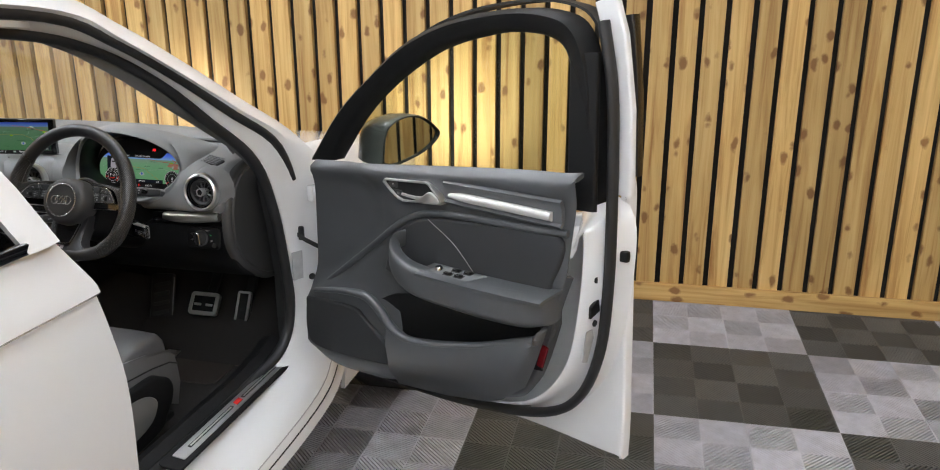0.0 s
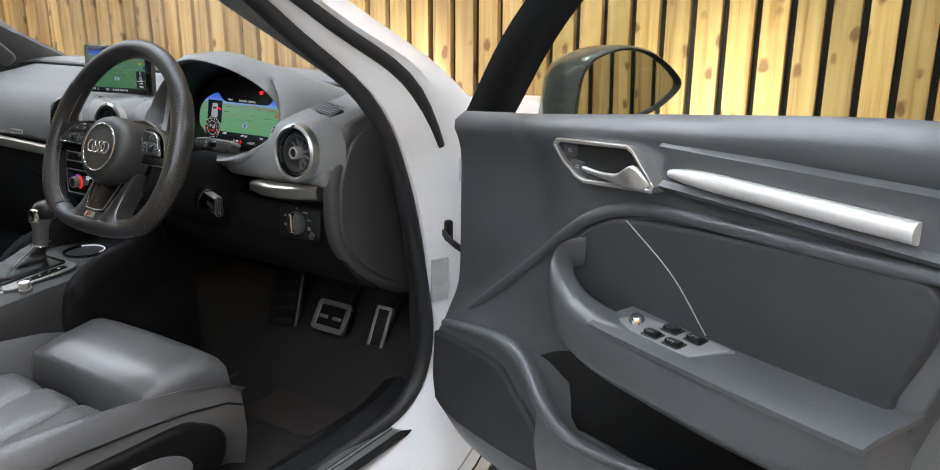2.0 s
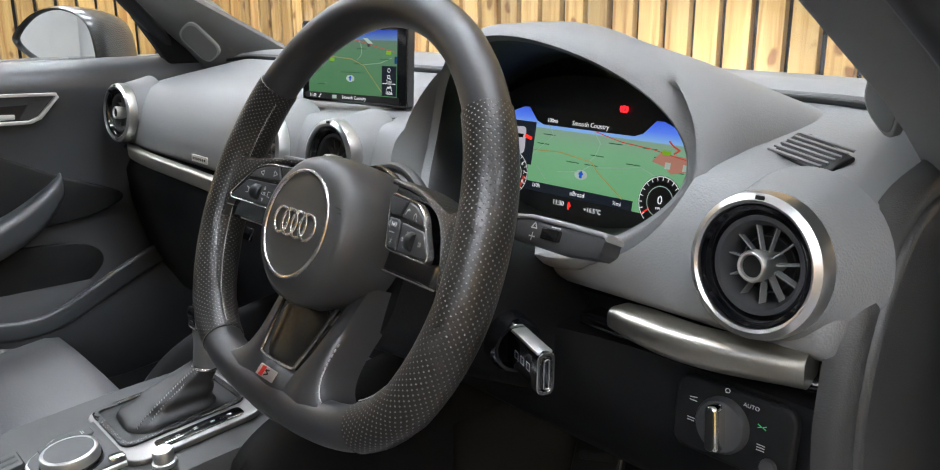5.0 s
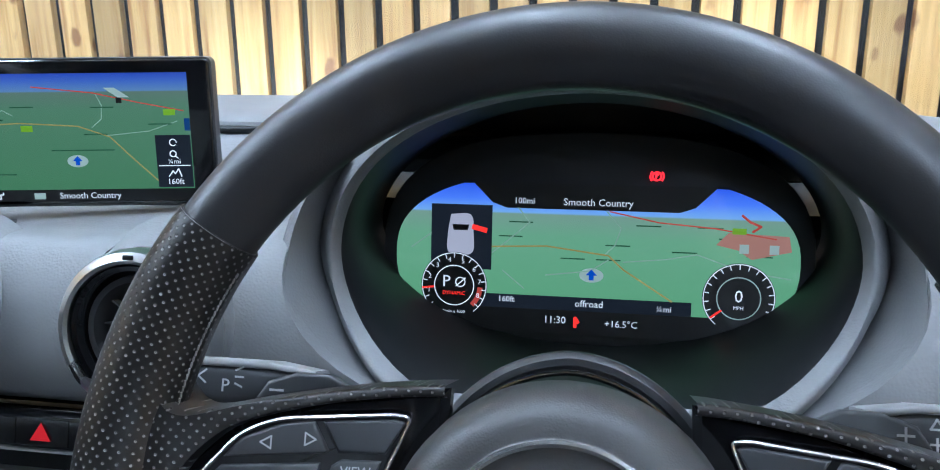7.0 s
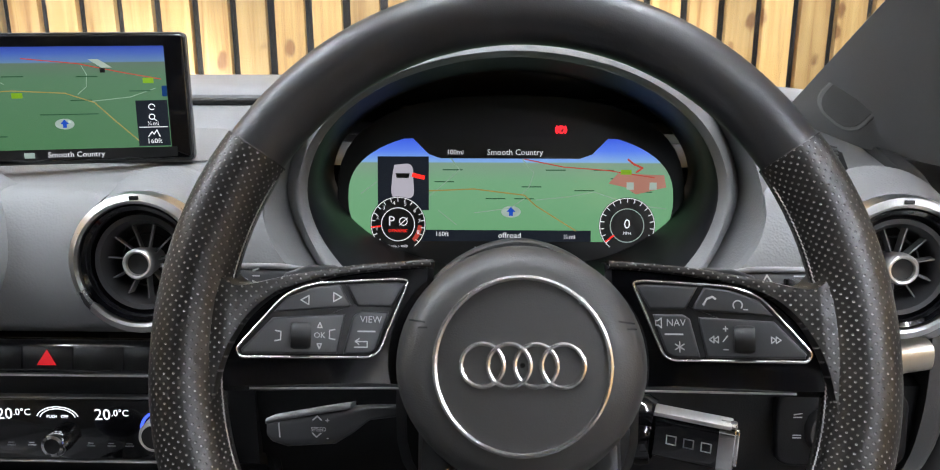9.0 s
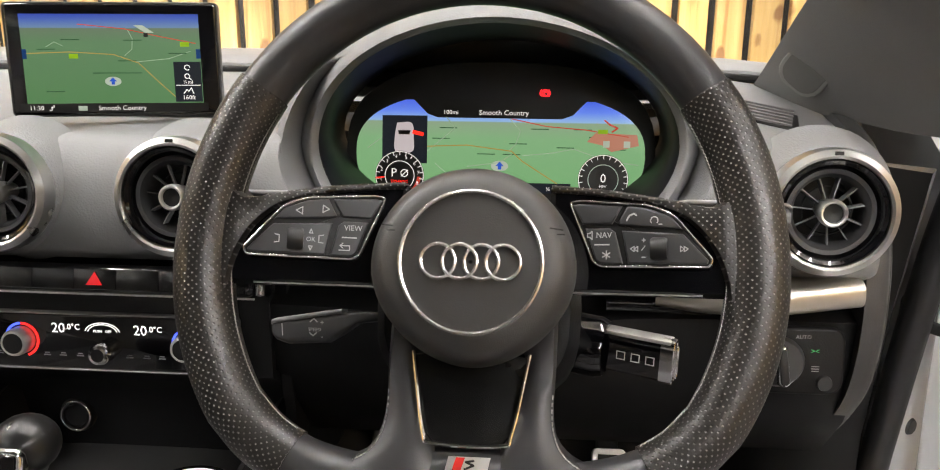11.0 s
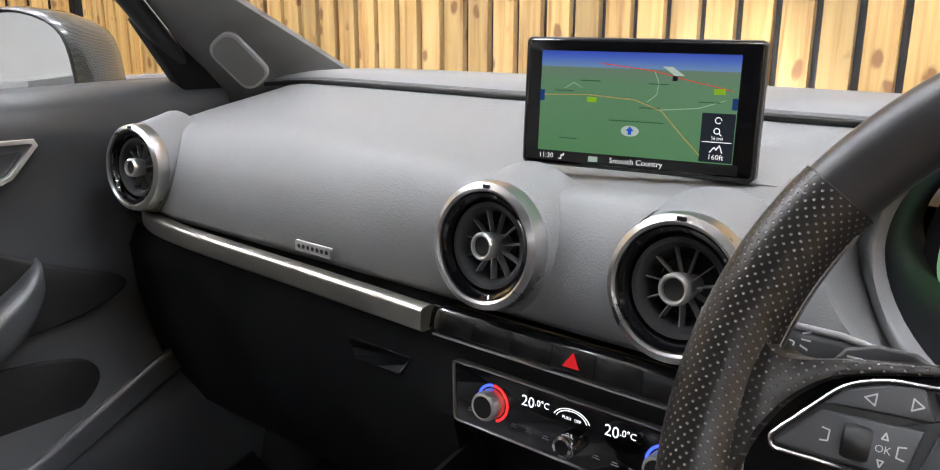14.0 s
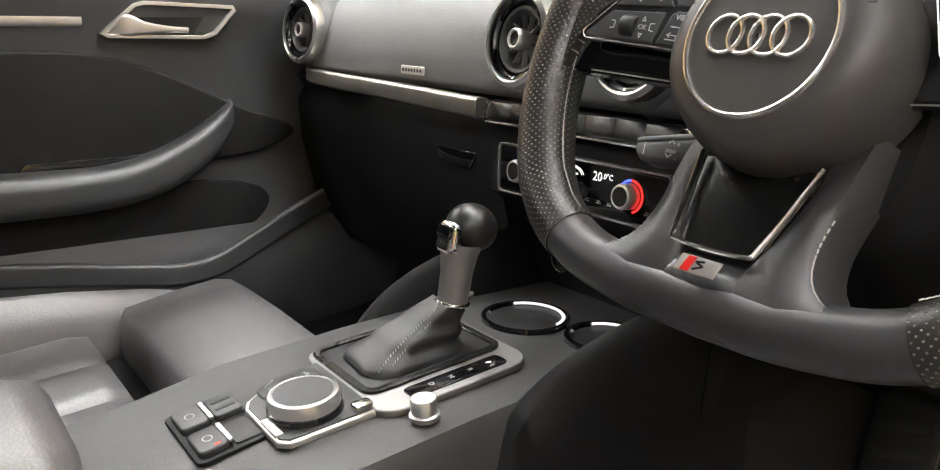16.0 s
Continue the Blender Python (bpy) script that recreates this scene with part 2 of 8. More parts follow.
STITCH = surface("pale_thread", (0.42, 0.41, 0.39), 0.7, mottle=0.1)
REDPLASTIC = surface("red_plastic", (0.55, 0.02, 0.015), 0.35, mottle=0.06)
REDREFLECT = surface("red_reflector", (0.14, 0.008, 0.012), 0.2, mottle=0.2, mottle_scale=80)
WHITEPRINT = surface("white_print", (0.50, 0.50, 0.50), 0.5)
CLEAR = glass("clear_glass", (0.985, 0.99, 0.98))
PRIVACY = glass("dark_rear_glass", (0.45, 0.47, 0.46))
DOORGLASS = glass("tinted_door_glass", (0.95, 0.975, 0.90))
MIRROR, mirror_tree, mirror_bsdf = shader("mirror_silver")
mirror_bsdf.inputs["Base Color"].default_value = (0.70, 0.72, 0.73, 1)
mirror_bsdf.inputs["Metallic"].default_value = 1
mirror_bsdf.inputs["Roughness"].default_value = 0.015
WOOD = timber("softwood_board")
BATTENBACK = surface("black_backing", (0.010, 0.009, 0.008), 0.9, mottle=0.3, mottle_scale=12)
TILE_SIZE = 0.3295
TILE_LIGHT = tile_plastic("light_grey_tile", (0.47, 0.47, 0.52))
TILE_DARK = tile_plastic("dark_grey_tile", (0.095, 0.095, 0.092))
CONCRETE = surface("concrete", (0.02, 0.02, 0.02), 0.9, grain=200, bump=0.4, mottle=0.2)
PLASTER = surface("white_wall_paint", (0.78, 0.78, 0.77), 0.7, grain=300, bump=0.1, mottle=0.03)


# ---- building helpers ----
def V(*a):
    return Vector(a)


def spline(points, n):
    """n points on a smooth curve through the control points."""
    p = np.array([tuple(q) for q in points], float)
    ext = np.vstack([2 * p[0] - p[1], p, 2 * p[-1] - p[-2]])
    out = []
    for i in range(n):
        s = i / (n - 1) * (len(p) - 1)
        k = min(int(s), len(p) - 2)
        f = s - k
        a, b_, c, d = ext[k:k + 4]
        out.append(0.5 * (2 * b_ + (c - a) * f + (2 * a - 5 * b_ + 4 * c - d) * f * f + (3 * b_ - a - 3 * c + d) * f ** 3))
    return [Vector(q) for q in out]


def spline_rows(rows, n):
    """More rows, smoothly between the given ones."""
    cols = [spline([r[j] for r in rows], n) for j in range(len(rows[0]))]
    return [[c[i] for c in cols] for i in range(n)]


def smooth_line(outline, n):
    """A closed outline rounded into n points."""
    return [tuple(p[:2]) for p in spline([(*p, 0) for p in outline + outline[:1]], n + 1)][:-1]


def part(name, bm, material, parent=None, label="", sharp=38, kind=""):
    bmesh.ops.recalc_face_normals(bm, faces=bm.faces)
    me = bpy.data.meshes.new(name)
    bm.to_mesh(me)
    bm.free()
    me.materials.append(material)
    me.shade_smooth()
    me.set_sharp_from_angle(angle=radians(sharp))
    ob = new(name, me)
    if parent:
        ob.parent = parent
        ob.matrix_parent_inverse = Matrix.Identity(4)
    if label:
        ob["label"] = label
    if kind:
        ob["kind"] = kind
    return ob


def loft(rows, closed_u=False, closed_v=False, caps=False, uv=False):
    """A skin over rows of points; closed_v joins each row's ends, closed_u joins last row to first."""
    bm = bmesh.new()
    if uv and closed_v:
        rows = [list(r) + [r[0]] for r in rows]
        closed_v = False
    if uv and closed_u:
        rows = list(rows) + [rows[0]]
        closed_u = False
    vs = [[bm.verts.new(p) for p in r] for r in rows]
    n, m = len(rows), len(rows[0])
    pos = {}
    if uv:
        layer = bm.loops.layers.uv.new("UVMap")
        u = 0.0
        mid = [sum((Vector(p) for p in r), Vector()) / len(r) for r in rows]
        for i in range(n):
            if i:
                u += (mid[i] - mid[i - 1]).length
            v = 0.0
            for j in range(m):
                if j:
                    v += (Vector(rows[0][j]) - Vector(rows[0][j - 1])).length
                pos[vs[i][j]] = (u, v)
    for i in range(n if closed_u else n - 1):
        for j in range(m if closed_v else m - 1):
            a = vs[i][j], vs[(i + 1) % n][j], vs[(i + 1) % n][(j + 1) % m], vs[i][(j + 1) % m]
            if len(set(a)) == 4:
                try:
                    f = bm.faces.new(a)
                except ValueError:
                    continue
                if uv:
                    for lp in f.loops:
                        lp[layer].uv = pos[lp.vert]
    if caps and not closed_u:
        for r in (vs[0], vs[-1]):
            try:
                bm.faces.new(r)
            except ValueError:
                pass
    return bm


def shell(rows, depth, direction=None):
    """A sheet with thickness, pushed along its own normals (or one direction)."""
    n, m = len(rows), len(rows[0])
    rows = [[Vector(p) for p in r] for r in rows]
    back = []
    for i in range(n):
        line = []
        for j in range(m):
            if direction is not None:
                k = Vector(direction)
            else:
                du = rows[min(i + 1, n - 1)][j] - rows[max(i - 1, 0)][j]
                dv = rows[i][min(j + 1, m - 1)] - rows[i][max(j - 1, 0)]
                k = du.cross(dv)
                k = k.normalized() if k.length > 1e-9 else Vector((0, 0, 1))
            line.append(rows[i][j] + k * depth)
        back.append(line)
    bm = bmesh.new()
    a = [[bm.verts.new(p) for p in r] for r in rows]
    b = [[bm.verts.new(p) for p in r] for r in back]
    for i in range(n - 1):
        for j in range(m - 1):
            bm.faces.new((a[i][j], a[i + 1][j], a[i + 1][j + 1], a[i][j + 1]))
            bm.faces.new((b[i][j + 1], b[i + 1][j + 1], b[i + 1][j], b[i][j]))
    for i in range(n - 1):
        bm.faces.new((a[i + 1][0], a[i][0], b[i][0], b[i + 1][0]))
        bm.faces.new((a[i][m - 1], a[i + 1][m - 1], b[i + 1][m - 1], b[i][m - 1]))
    for j in range(m - 1):
        bm.faces.new((a[0][j], a[0][j + 1], b[0][j + 1], b[0][j]))
        bm.faces.new((a[n - 1][j + 1], a[n - 1][j], b[n - 1][j], b[n - 1][j + 1]))
    return bm


def rrect(w, h, r, n=5):
    out = []
    for cx, cy, a0 in ((w / 2 - r, h / 2 - r, 0), (-w / 2 + r, h / 2 - r, 90), (-w / 2 + r, -h / 2 + r, 180), (w / 2 - r, -h / 2 + r, 270)):
        for i in range(n):
            a = radians(a0 + 90 * i / (n - 1))
            out.append((cx + r * math.cos(a), cy + r * math.sin(a)))
    return out


def oval(w, h, n=20, power=2.0):
    out = []
    for i in range(n):
        a = 2 * math.pi * i / n
        c, s = math.cos(a), math.sin(a)
        out.append((w / 2 * math.copysign(abs(c) ** (2 / power), c), h / 2 * math.copysign(abs(s) ** (2 / power), s)))
    return out


def sweep(path, profile, up=(0, 0, 1), closed=False, caps=True, uv=False, size=None):
    """A profile (side, normal) carried along a path; size: a factor (or pair) for each place along it, 0 to 1."""
    path = [Vector(p) for p in path]
    n, rows = len(path), []
    for i, p in enumerate(path):
        a = path[(i - 1) % n] if closed or i else path[0]
        b = path[(i + 1) % n] if closed or i < n - 1 else path[-1]
        t = (b - a).normalized()
        u = Vector(up(i / (n - 1))) if callable(up) else Vector(up)
        side = t.cross(u)
        side = side.normalized() if side.length > 1e-6 else Vector((1, 0, 0))
        nor = side.cross(t)
        k = size(i / (n - 1)) if size else 1
        kx, ky = k if isinstance(k, tuple) else (k, k)
        rows.append([p + side * (x * kx) + nor * (y * ky) for x, y in profile])
    return loft(rows, closed_u=closed, closed_v=True, caps=caps and not closed, uv=uv)


def rounded(poly, r, n=4):
    """The outline with each corner turned into a short curve."""
    out = []
    pts = [V(x, y, 0) for x, y in poly]
    for i, p in enumerate(pts):
        a, c = pts[i - 1], pts[(i + 1) % len(pts)]
        d = min(r, (a - p).length * 0.45, (c - p).length * 0.45)
        a, c = p + (a - p).normalized() * d, p + (c - p).normalized() * d
        for k in range(n + 1):
            f = k / n
            q = a * (1 - f) ** 2 + p * 2 * f * (1 - f) + c * f ** 2
            out.append((q.x, q.y))
    return out


def inset(outline, d):
    """The outline moved inwards by d (counter-clockwise outlines)."""
    n, out = len(outline), []
    for i in range(n):
        p0, p1, p2 = (Vector((*outline[(i + k) % n][:2], 0)) for k in (-1, 0, 1))
        a, b = (p1 - p0), (p2 - p1)
        a = a.normalized() if a.length > 1e-9 else b.normalized()
        b = b.normalized() if b.length > 1e-9 else a
        na, nb = Vector((-a.y, a.x, 0)), Vector((-b.y, b.x, 0))
        k = na + nb
        k = k / max(k.dot(na), 0.4) if k.length > 1e-6 else na
        out.append((p1.x + k.x * d, p1.y + k.y * d))
    return out


def ccw(outline):
    s = sum(a[0] * b[1] - b[0] * a[1] for a, b in zip(outline, outline[1:] + outline[:1]))
    return list(outline) if s > 0 else list(outline)[::-1]


def plate(outline, thick, bevel, m, dish=0.0):
    """A flat thing cut to an outline, with a rounded front edge; its front looks along m's z."""
    o = ccw(outline)
    rings = [[(x, y, 0) for x, y in o], [(x, y, thick - bevel) for x, y in o]]
    for f in (0.35, 0.75, 1.0):
        a = f * math.pi / 2
        rings.append([(x, y, thick - bevel + bevel * math.sin(a)) for x, y in inset(o, bevel * (1 - math.cos(a)))])
    if dish:
        rings.append([(x, y, thick - dish) for x, y in inset(o, bevel * 1.6)])
    return loft([[m @ Vector(p) for p in r] for r in rings], closed_v=True, caps=True)


def hoop(outline, width, thick, m, bevel=0.0006):
    """A frame that follows an outline."""
    o = ccw(outline)
    i = inset(o, width)
    rings = [[(x, y, 0) for x, y in o], [(x, y, thick - bevel) for x, y in o], [(x, y, thick) for x, y in inset(o, bevel)],
             [(x, y, thick) for x, y in inset(o, width - bevel)], [(x, y, thick - bevel) for x, y in i], [(x, y, 0) for x, y in i]]
    return loft([[m @ Vector(p) for p in r] for r in rings], closed_v=True, closed_u=True)


def lathe(profile, m, n=40):
    """Turned about m's z: a profile of (radius, height)."""
    rows = []
    for r, h in profile:
        rows.append([m @ Vector((max(r, 1e-5) * math.cos(2 * math.pi * i / n), max(r, 1e-5) * math.sin(2 * math.pi * i / n), h)) for i in range(n)])
    return loft(rows, closed_v=True)


def torus(r, t, m, n=40, k=10, flat=1.0):
    rows = []
    for i in range(n):
        a = 2 * math.pi * i / n
        rows.append([m @ Vector(((r + t * math.cos(b)) * math.cos(a), (r + t * math.cos(b)) * math.sin(a), flat * t * math.sin(b))) for b in (2 * math.pi * j / k for j in range(k))])
    return loft(rows, closed_u=True, closed_v=True)


def block(size, bevel, m):
    bm = bmesh.new()
    bmesh.ops.create_cube(bm, size=1, matrix=Matrix.Diagonal((*size, 1)))
    if bevel:
        bmesh.ops.bevel(bm, geom=list(bm.edges), offset=bevel, segments=2, affect="EDGES", profile=0.6)
    bm.transform(m)
    return bm


def axes(origin, x, z):
    """A pose from an origin, its x and its z direction."""
    x, z = Vector(x).normalized(), Vector(z).normalized()
    y = z.cross(x).normalized()
    x = y.cross(z).normalized()
    m = Matrix((x, y, z)).transposed().to_4x4()
    m.translation = origin
    return m


def lettering(body, size, m, material, parent, name="lettering", align="CENTER", wide=1.0):
    c = bpy.data.curves.new(name, "FONT")
    c.body, c.size, c.align_x, c.align_y, c.extrude, c.resolution_u = body, size, align, "CENTER", 0.0001, 2
    ob = bpy.data.objects.new(name, c)
    scene.collection.objects.link(ob)
    me = bpy.data.meshes.new_from_object(ob)
    bpy.data.objects.remove(ob)
    me.transform(m @ Matrix.Diagonal((wide, 1, 1, 1)))
    me.materials.clear()
    me.materials.append(material)
    out = new(name, me)
    out.parent = parent
    return out


def strokes(lines, width, m, material, parent, name="print"):
    """Flat bars along 2D lines: printed marks, roads, needles."""
    if name in ("road", "place_mark", "gauge_mark", "dial_tick") and len(lines) > 1:
        return [strokes([line], width, m, material, parent, name) for line in lines][-1]
    bm = bmesh.new()
    for line in lines:
        for (x0, y0), (x1, y1) in zip(line, line[1:]):
            d = Vector((x1 - x0, y1 - y0, 0))
            if d.length < 1e-7:
                continue
            d.normalize()
            s = Vector((-d.y, d.x, 0)) * width / 2
            a, b = Vector((x0, y0, 0)) - d * width * 0.3, Vector((x1, y1, 0)) + d * width * 0.3
            bm.faces.new([bm.verts.new(m @ q) for q in (a - s, b - s, b + s, a + s)])
    return part(name, bm, material, parent)


def sheet(outline, m, material, parent, name):
    bm = bmesh.new()
    bm.faces.new([bm.verts.new(m @ Vector((x, y, 0))) for x, y in ccw(outline)])
    return part(name, bm, material, parent)


def lift(m, d):
    return m @ Matrix.Translation((0, 0, d))


def flip(ob, parent, name=None, shift=0.0):
    """The mirror image of a part across the car's middle."""
    me = ob.data.copy()
    me.transform(Matrix.Translation((0, shift, 0)) @ Matrix.Diagonal((-1, 1, 1, 1)))
    me.flip_normals()
    out = new(name or ob.name.split(".")[0], me)
    out.parent = parent
    for k in ("label", "kind"):
        if k in ob:
            out[k] = ob[k]
    return out


# ---- the room ----
def room_pose(u, v, z=0, turn=0):
    return ROOM @ pose(u, v, z, 0, 0, turn)


def slab(name, size, m, material, label, bevel=0.0):
    ob = part(name, block(size, bevel, Matrix.Identity(4)), material)
    ob.matrix_world = m
    return tagged(ob, label, name.split("_")[0], kind="structure")


W, D_ = WALL_RIGHT - WALL_LEFT, WALL_FRONT - WALL_BACK
MU, MV = (WALL_RIGHT + WALL_LEFT) / 2, (WALL_FRONT + WALL_BACK) / 2
floor = slab("floor", (W + 0.4, D_ + 0.4, 0.1), room_pose(MU, MV, -0.066), CONCRETE, "dark concrete slab under ribbed plastic tiles")
ceiling = slab("ceiling", (W + 0.4, D_ + 0.4, 0.12), room_pose(MU, MV, CEIL + 0.06), PLASTER, "plain white painted ceiling with tube lights")
wall_front = slab("wall_front", (W + 0.4, 0.1, CEIL), room_pose(MU, WALL_FRONT + 0.10, CEIL / 2), BATTENBACK, "wall clad in upright softwood boards over black")
wall_left = slab("wall_left", (0.1, D_, CEIL), room_pose(WALL_LEFT - 0.10, MV, CEIL / 2), BATTENBACK, "side wall clad in upright softwood boards")
white_bay = slab("wall_left_white", (0.11, 5.0, CEIL), room_pose(WALL_LEFT - 0.02, WALL_BACK + 2.5, CEIL / 2), PLASTER, "plain white painted stretch of side wall")
wall_right = slab("wall_right", (0.1, D_, CEIL), room_pose(WALL_RIGHT + 0.10, MV, CEIL / 2), BATTENBACK, "side wall clad in upright softwood boards")
wall_back = slab("wall_back", (W + 0.4, 0.1, CEIL), room_pose(MU, WALL_BACK - 0.10, CEIL / 2), PLASTER, "plain white painted wall of the bay")

# ceiling tubes
TUBE = glow("led_tube", (0.88, 0.95, 1.04), TUBE_POWER)
LAMP_BODY = surface("lamp_body", (0.7, 0.7, 0.7), 0.4)


def tube_light(u, v, length, along):
    e = new("ceiling_light")
    e.matrix_world = room_pose(u, v, CEIL - 0.03, 0 if along == "u" else 90)
    part("housing", block((length, 0.09, 0.05), 0.008, Matrix.Identity(4)), LAMP_BODY, e)
    part("diffuser", block((length - 0.06, 0.07, 0.03), 0.012, Matrix.Translation((0, 0, -0.036))), TUBE, e, "white glowing tube")
    return tagged(e, "long white tube light under the ceiling, out of view", "light", "tube lights on the ceiling")


for u in (-3.2, -1.0, 1.2, 3.2):
    for v in (-3.2, -0.4, 2.1):
        tube_light(u, v, 1.5, "v")
# extra unseen tubes from here on, added to brighten the open door and cabin
for u in (1.2, 2.2, 3.2):
    for v in (-4.9, -1.8):
        tube_light(u, v, 1.3, "v")
tube_light(2.2, -3.2, 1.5, "v")
tube_light(2.2, -0.4, 1.5, "v")
tube_light(0.1, 2.1, 1.5, "v")
for u in (-3.2, -2.1):
    tube_light(u, 0.85, 0.9, "v")
tube_light(-2.1, 2.1, 1.5, "v")
tube_light(-2.1, -0.4, 1.5, "v")


# ---- the car ----
car = new("car")
tagged(car, "white five-door hatchback with its front driver's door wide open, dark interior", "car")


def P(name, bm, material, parent=car, label="", sharp=38):
    return part(name, bm, material, parent, label, sharp)


# body side: the door opening's frame, from the seal outwards
SEAL = [(0.56, 1.00, 1.398), (0.583, 1.372, 1.374), (0.602, 1.576, 1.328), (0.638, 1.731, 1.243), (0.68, 1.842, 1.142), (0.731, 1.961, 1.022),
        (0.74, 2.035, 0.87), (0.74, 2.08, 0.69), (0.738, 2.098, 0.55), (0.73, 2.045, 0.45), (0.705, 1.9, 0.405), (0.70, 1.5, 0.40), (0.70, 1.1, 0.40)]
FRAME = [(0.645, 1.00, 1.445), (0.65, 1.43, 1.412), (0.676, 1.59, 1.343), (0.712, 1.745, 1.253), (0.754, 1.895, 1.157), (0.792, 2.045, 1.06),
         (0.80, 2.15, 0.89), (0.81, 2.185, 0.69), (0.815, 2.185, 0.50), (0.83, 2.12, 0.385), (0.845, 1.95, 0.345), (0.85, 1.5, 0.33), (0.85, 1.1, 0.33)]
SKIN = [(0.60, 1.00, 1.49), (0.60, 1.46, 1.448), (0.635, 1.63, 1.375), (0.675, 1.80, 1.278), (0.72, 1.96, 1.175), (0.775, 2.13, 1.06),
        (0.85, 2.20, 0.92), (0.87, 2.215, 0.70), (0.87, 2.215, 0.50), (0.875, 2.15, 0.33), (0.88, 1.95, 0.275), (0.88, 1.5, 0.265), (0.88, 1.1, 0.265)]
NS = 60
seal_line, frame_line, skin_line = spline(SEAL, NS), spline(FRAME, NS), spline(SKIN, NS)
rows = []
for a, b, c in zip(seal_line, frame_line, skin_line):
    mid = a.lerp(b, 0.45) + V(0.004, -0.012, 0)
    near = a.lerp(b, 0.12) + V(0.012, -0.004, 0)
    under = c + V(-0.03, 0.0, -0.03)
    rows.append([a, near, mid, a.lerp(b, 0.8), b, b.lerp(c, 0.5) + V(0.004, 0, 0), c])
P("body_side", loft(rows), WHITE, label="glossy white door surround")
P("door_seal", sweep([p + V(0.006, -0.006, 0) for p in seal_line], oval(0.027, 0.032, 12), up=(1, 0, 0)), RUBBER, label="black rubber door seal")
# second seal line and drip channel on the pillar
outer_seal = [a.lerp(b, 0.73) for a, b in list(zip(seal_line, frame_line))[:29]]
P("roof_channel", sweep(outer_seal, oval(0.024, 0.022, 12), up=(1, 0, 0), size=lambda t: 1.0 - 0.4 * max(0.0, (t - 0.9) / 0.1)), RUBBER, label="black rubber drip strip")

# pressed seam along the sill
for k, w_ in ((0.30, 0.004), (0.62, 0.005)):
    P("sill_seam", sweep([b.lerp(c, k) + V(0.003, 0, 0.0015) for b, c in list(zip(frame_line, skin_line))[44:]], oval(w_, 0.003, 8), up=(1, 0, 0)), LABELGREY if k < 0.5 else RUBBER, label="seam along the painted sill")
# sill tread plate
sill_m = axes(V(0.735, 1.78, 0.404), (0, 1, 0), (0.15, 0, 1))
tread = P("tread_plate", plate(rrect(0.62, 0.062, 0.012), 0.006, 0.003, sill_m), TRIM, label="dark sill tread plate")
P("inlay", plate(rrect(0.54, 0.034, 0.004), 0.008, 0.001, sill_m), BRUSHED, tread, "brushed metal inlay")
for k in (-1, 1):
    P("groove", plate(rrect(0.20, 0.010, 0.002), 0.0088, 0.0005, sill_m @ Matrix.Translation((k * 0.125, 0, 0))), BLACK, tread)
    P("line", plate(rrect(0.19, 0.005, 0.001), 0.0093, 0.0003, sill_m @ Matrix.Translation((k * 0.125, 0, 0))), SATIN, tread)
P("badge", plate([(-0.014, -0.007), (0.014, -0.007), (0.018, 0.007), (-0.010, 0.007)], 0.0094, 0.0004, sill_m), REDPLASTIC, tread, "small red slanted badge")

# inner sill trim and kick panel
rows = []
for y in (1.0, 1.3, 1.6, 1.9, 2.03, 2.1):
    up_ = max(0, (y - 1.95)) ** 1.4 * 0.5
    rows.append([V(0.70, y, 0.405 + up_), V(0.675, y, 0.415 + up_), V(0.645, y, 0.40 + up_), V(0.625, y, 0.35 + up_)])
P("sill_trim", shell(rows, 0.01), TRIM)
kick = []
for z in (0.36, 0.5, 0.65, 0.8, 0.95):
    kick.append([V(0.735, 2.1 - max(0, z - 0.7) * 0.28, z), V(0.70, 2.12 - max(0, z - 0.7) * 0.25, z), V(0.665, 2.2, z), V(0.655, 2.45, z)])
P("kick_panel", shell(kick, 0.012), CONSOLE)
flip(bpy.data.objects["kick_panel"], car)
flip(bpy.data.objects["sill_trim"], car)

# sticker, check strap, bump stops on the hinge pillar
st_n = V(0.78, -1.0, 0.0).normalized()
P("sticker", plate(rrect(0.036, 0.084, 0.002), 0.004, 0.0005, axes(V(0.7700, 2.1040, 0.682), (0.44, 0.90, 0), V(0.90, -0.44, -0.03))), LABELGREY, label="grey paper sticker")
strap = P("check_strap", sweep(spline([(0.768, 2.115, 0.775), (0.81, 2.085, 0.768), (0.87, 2.06, 0.757)], 8), rrect(0.005, 0.013, 0.002)), BLACK, label="black door check strap")
P("bracket", block((0.030, 0.014, 0.040), 0.004, pose(0.778, 2.118, 0.777, 0, 0, -30)), BLACK, strap)
P("hinge", block((0.03, 0.05, 0.045), 0.006, pose(0.84, 2.115, 0.90, 0, 0, -30)), WHITE, label="white door hinge")
P("hinge", block((0.03, 0.05, 0.045), 0.006, pose(0.84, 2.13, 0.50, 0, 0, -30)), WHITE, label="white door hinge")
P("plug", lathe([(0, 0.004), (0.008, 0.003), (0.010, 0)], axes(V(0.800, 2.135, 0.64), (1, 0, 0), st_n), 14), RUBBER)

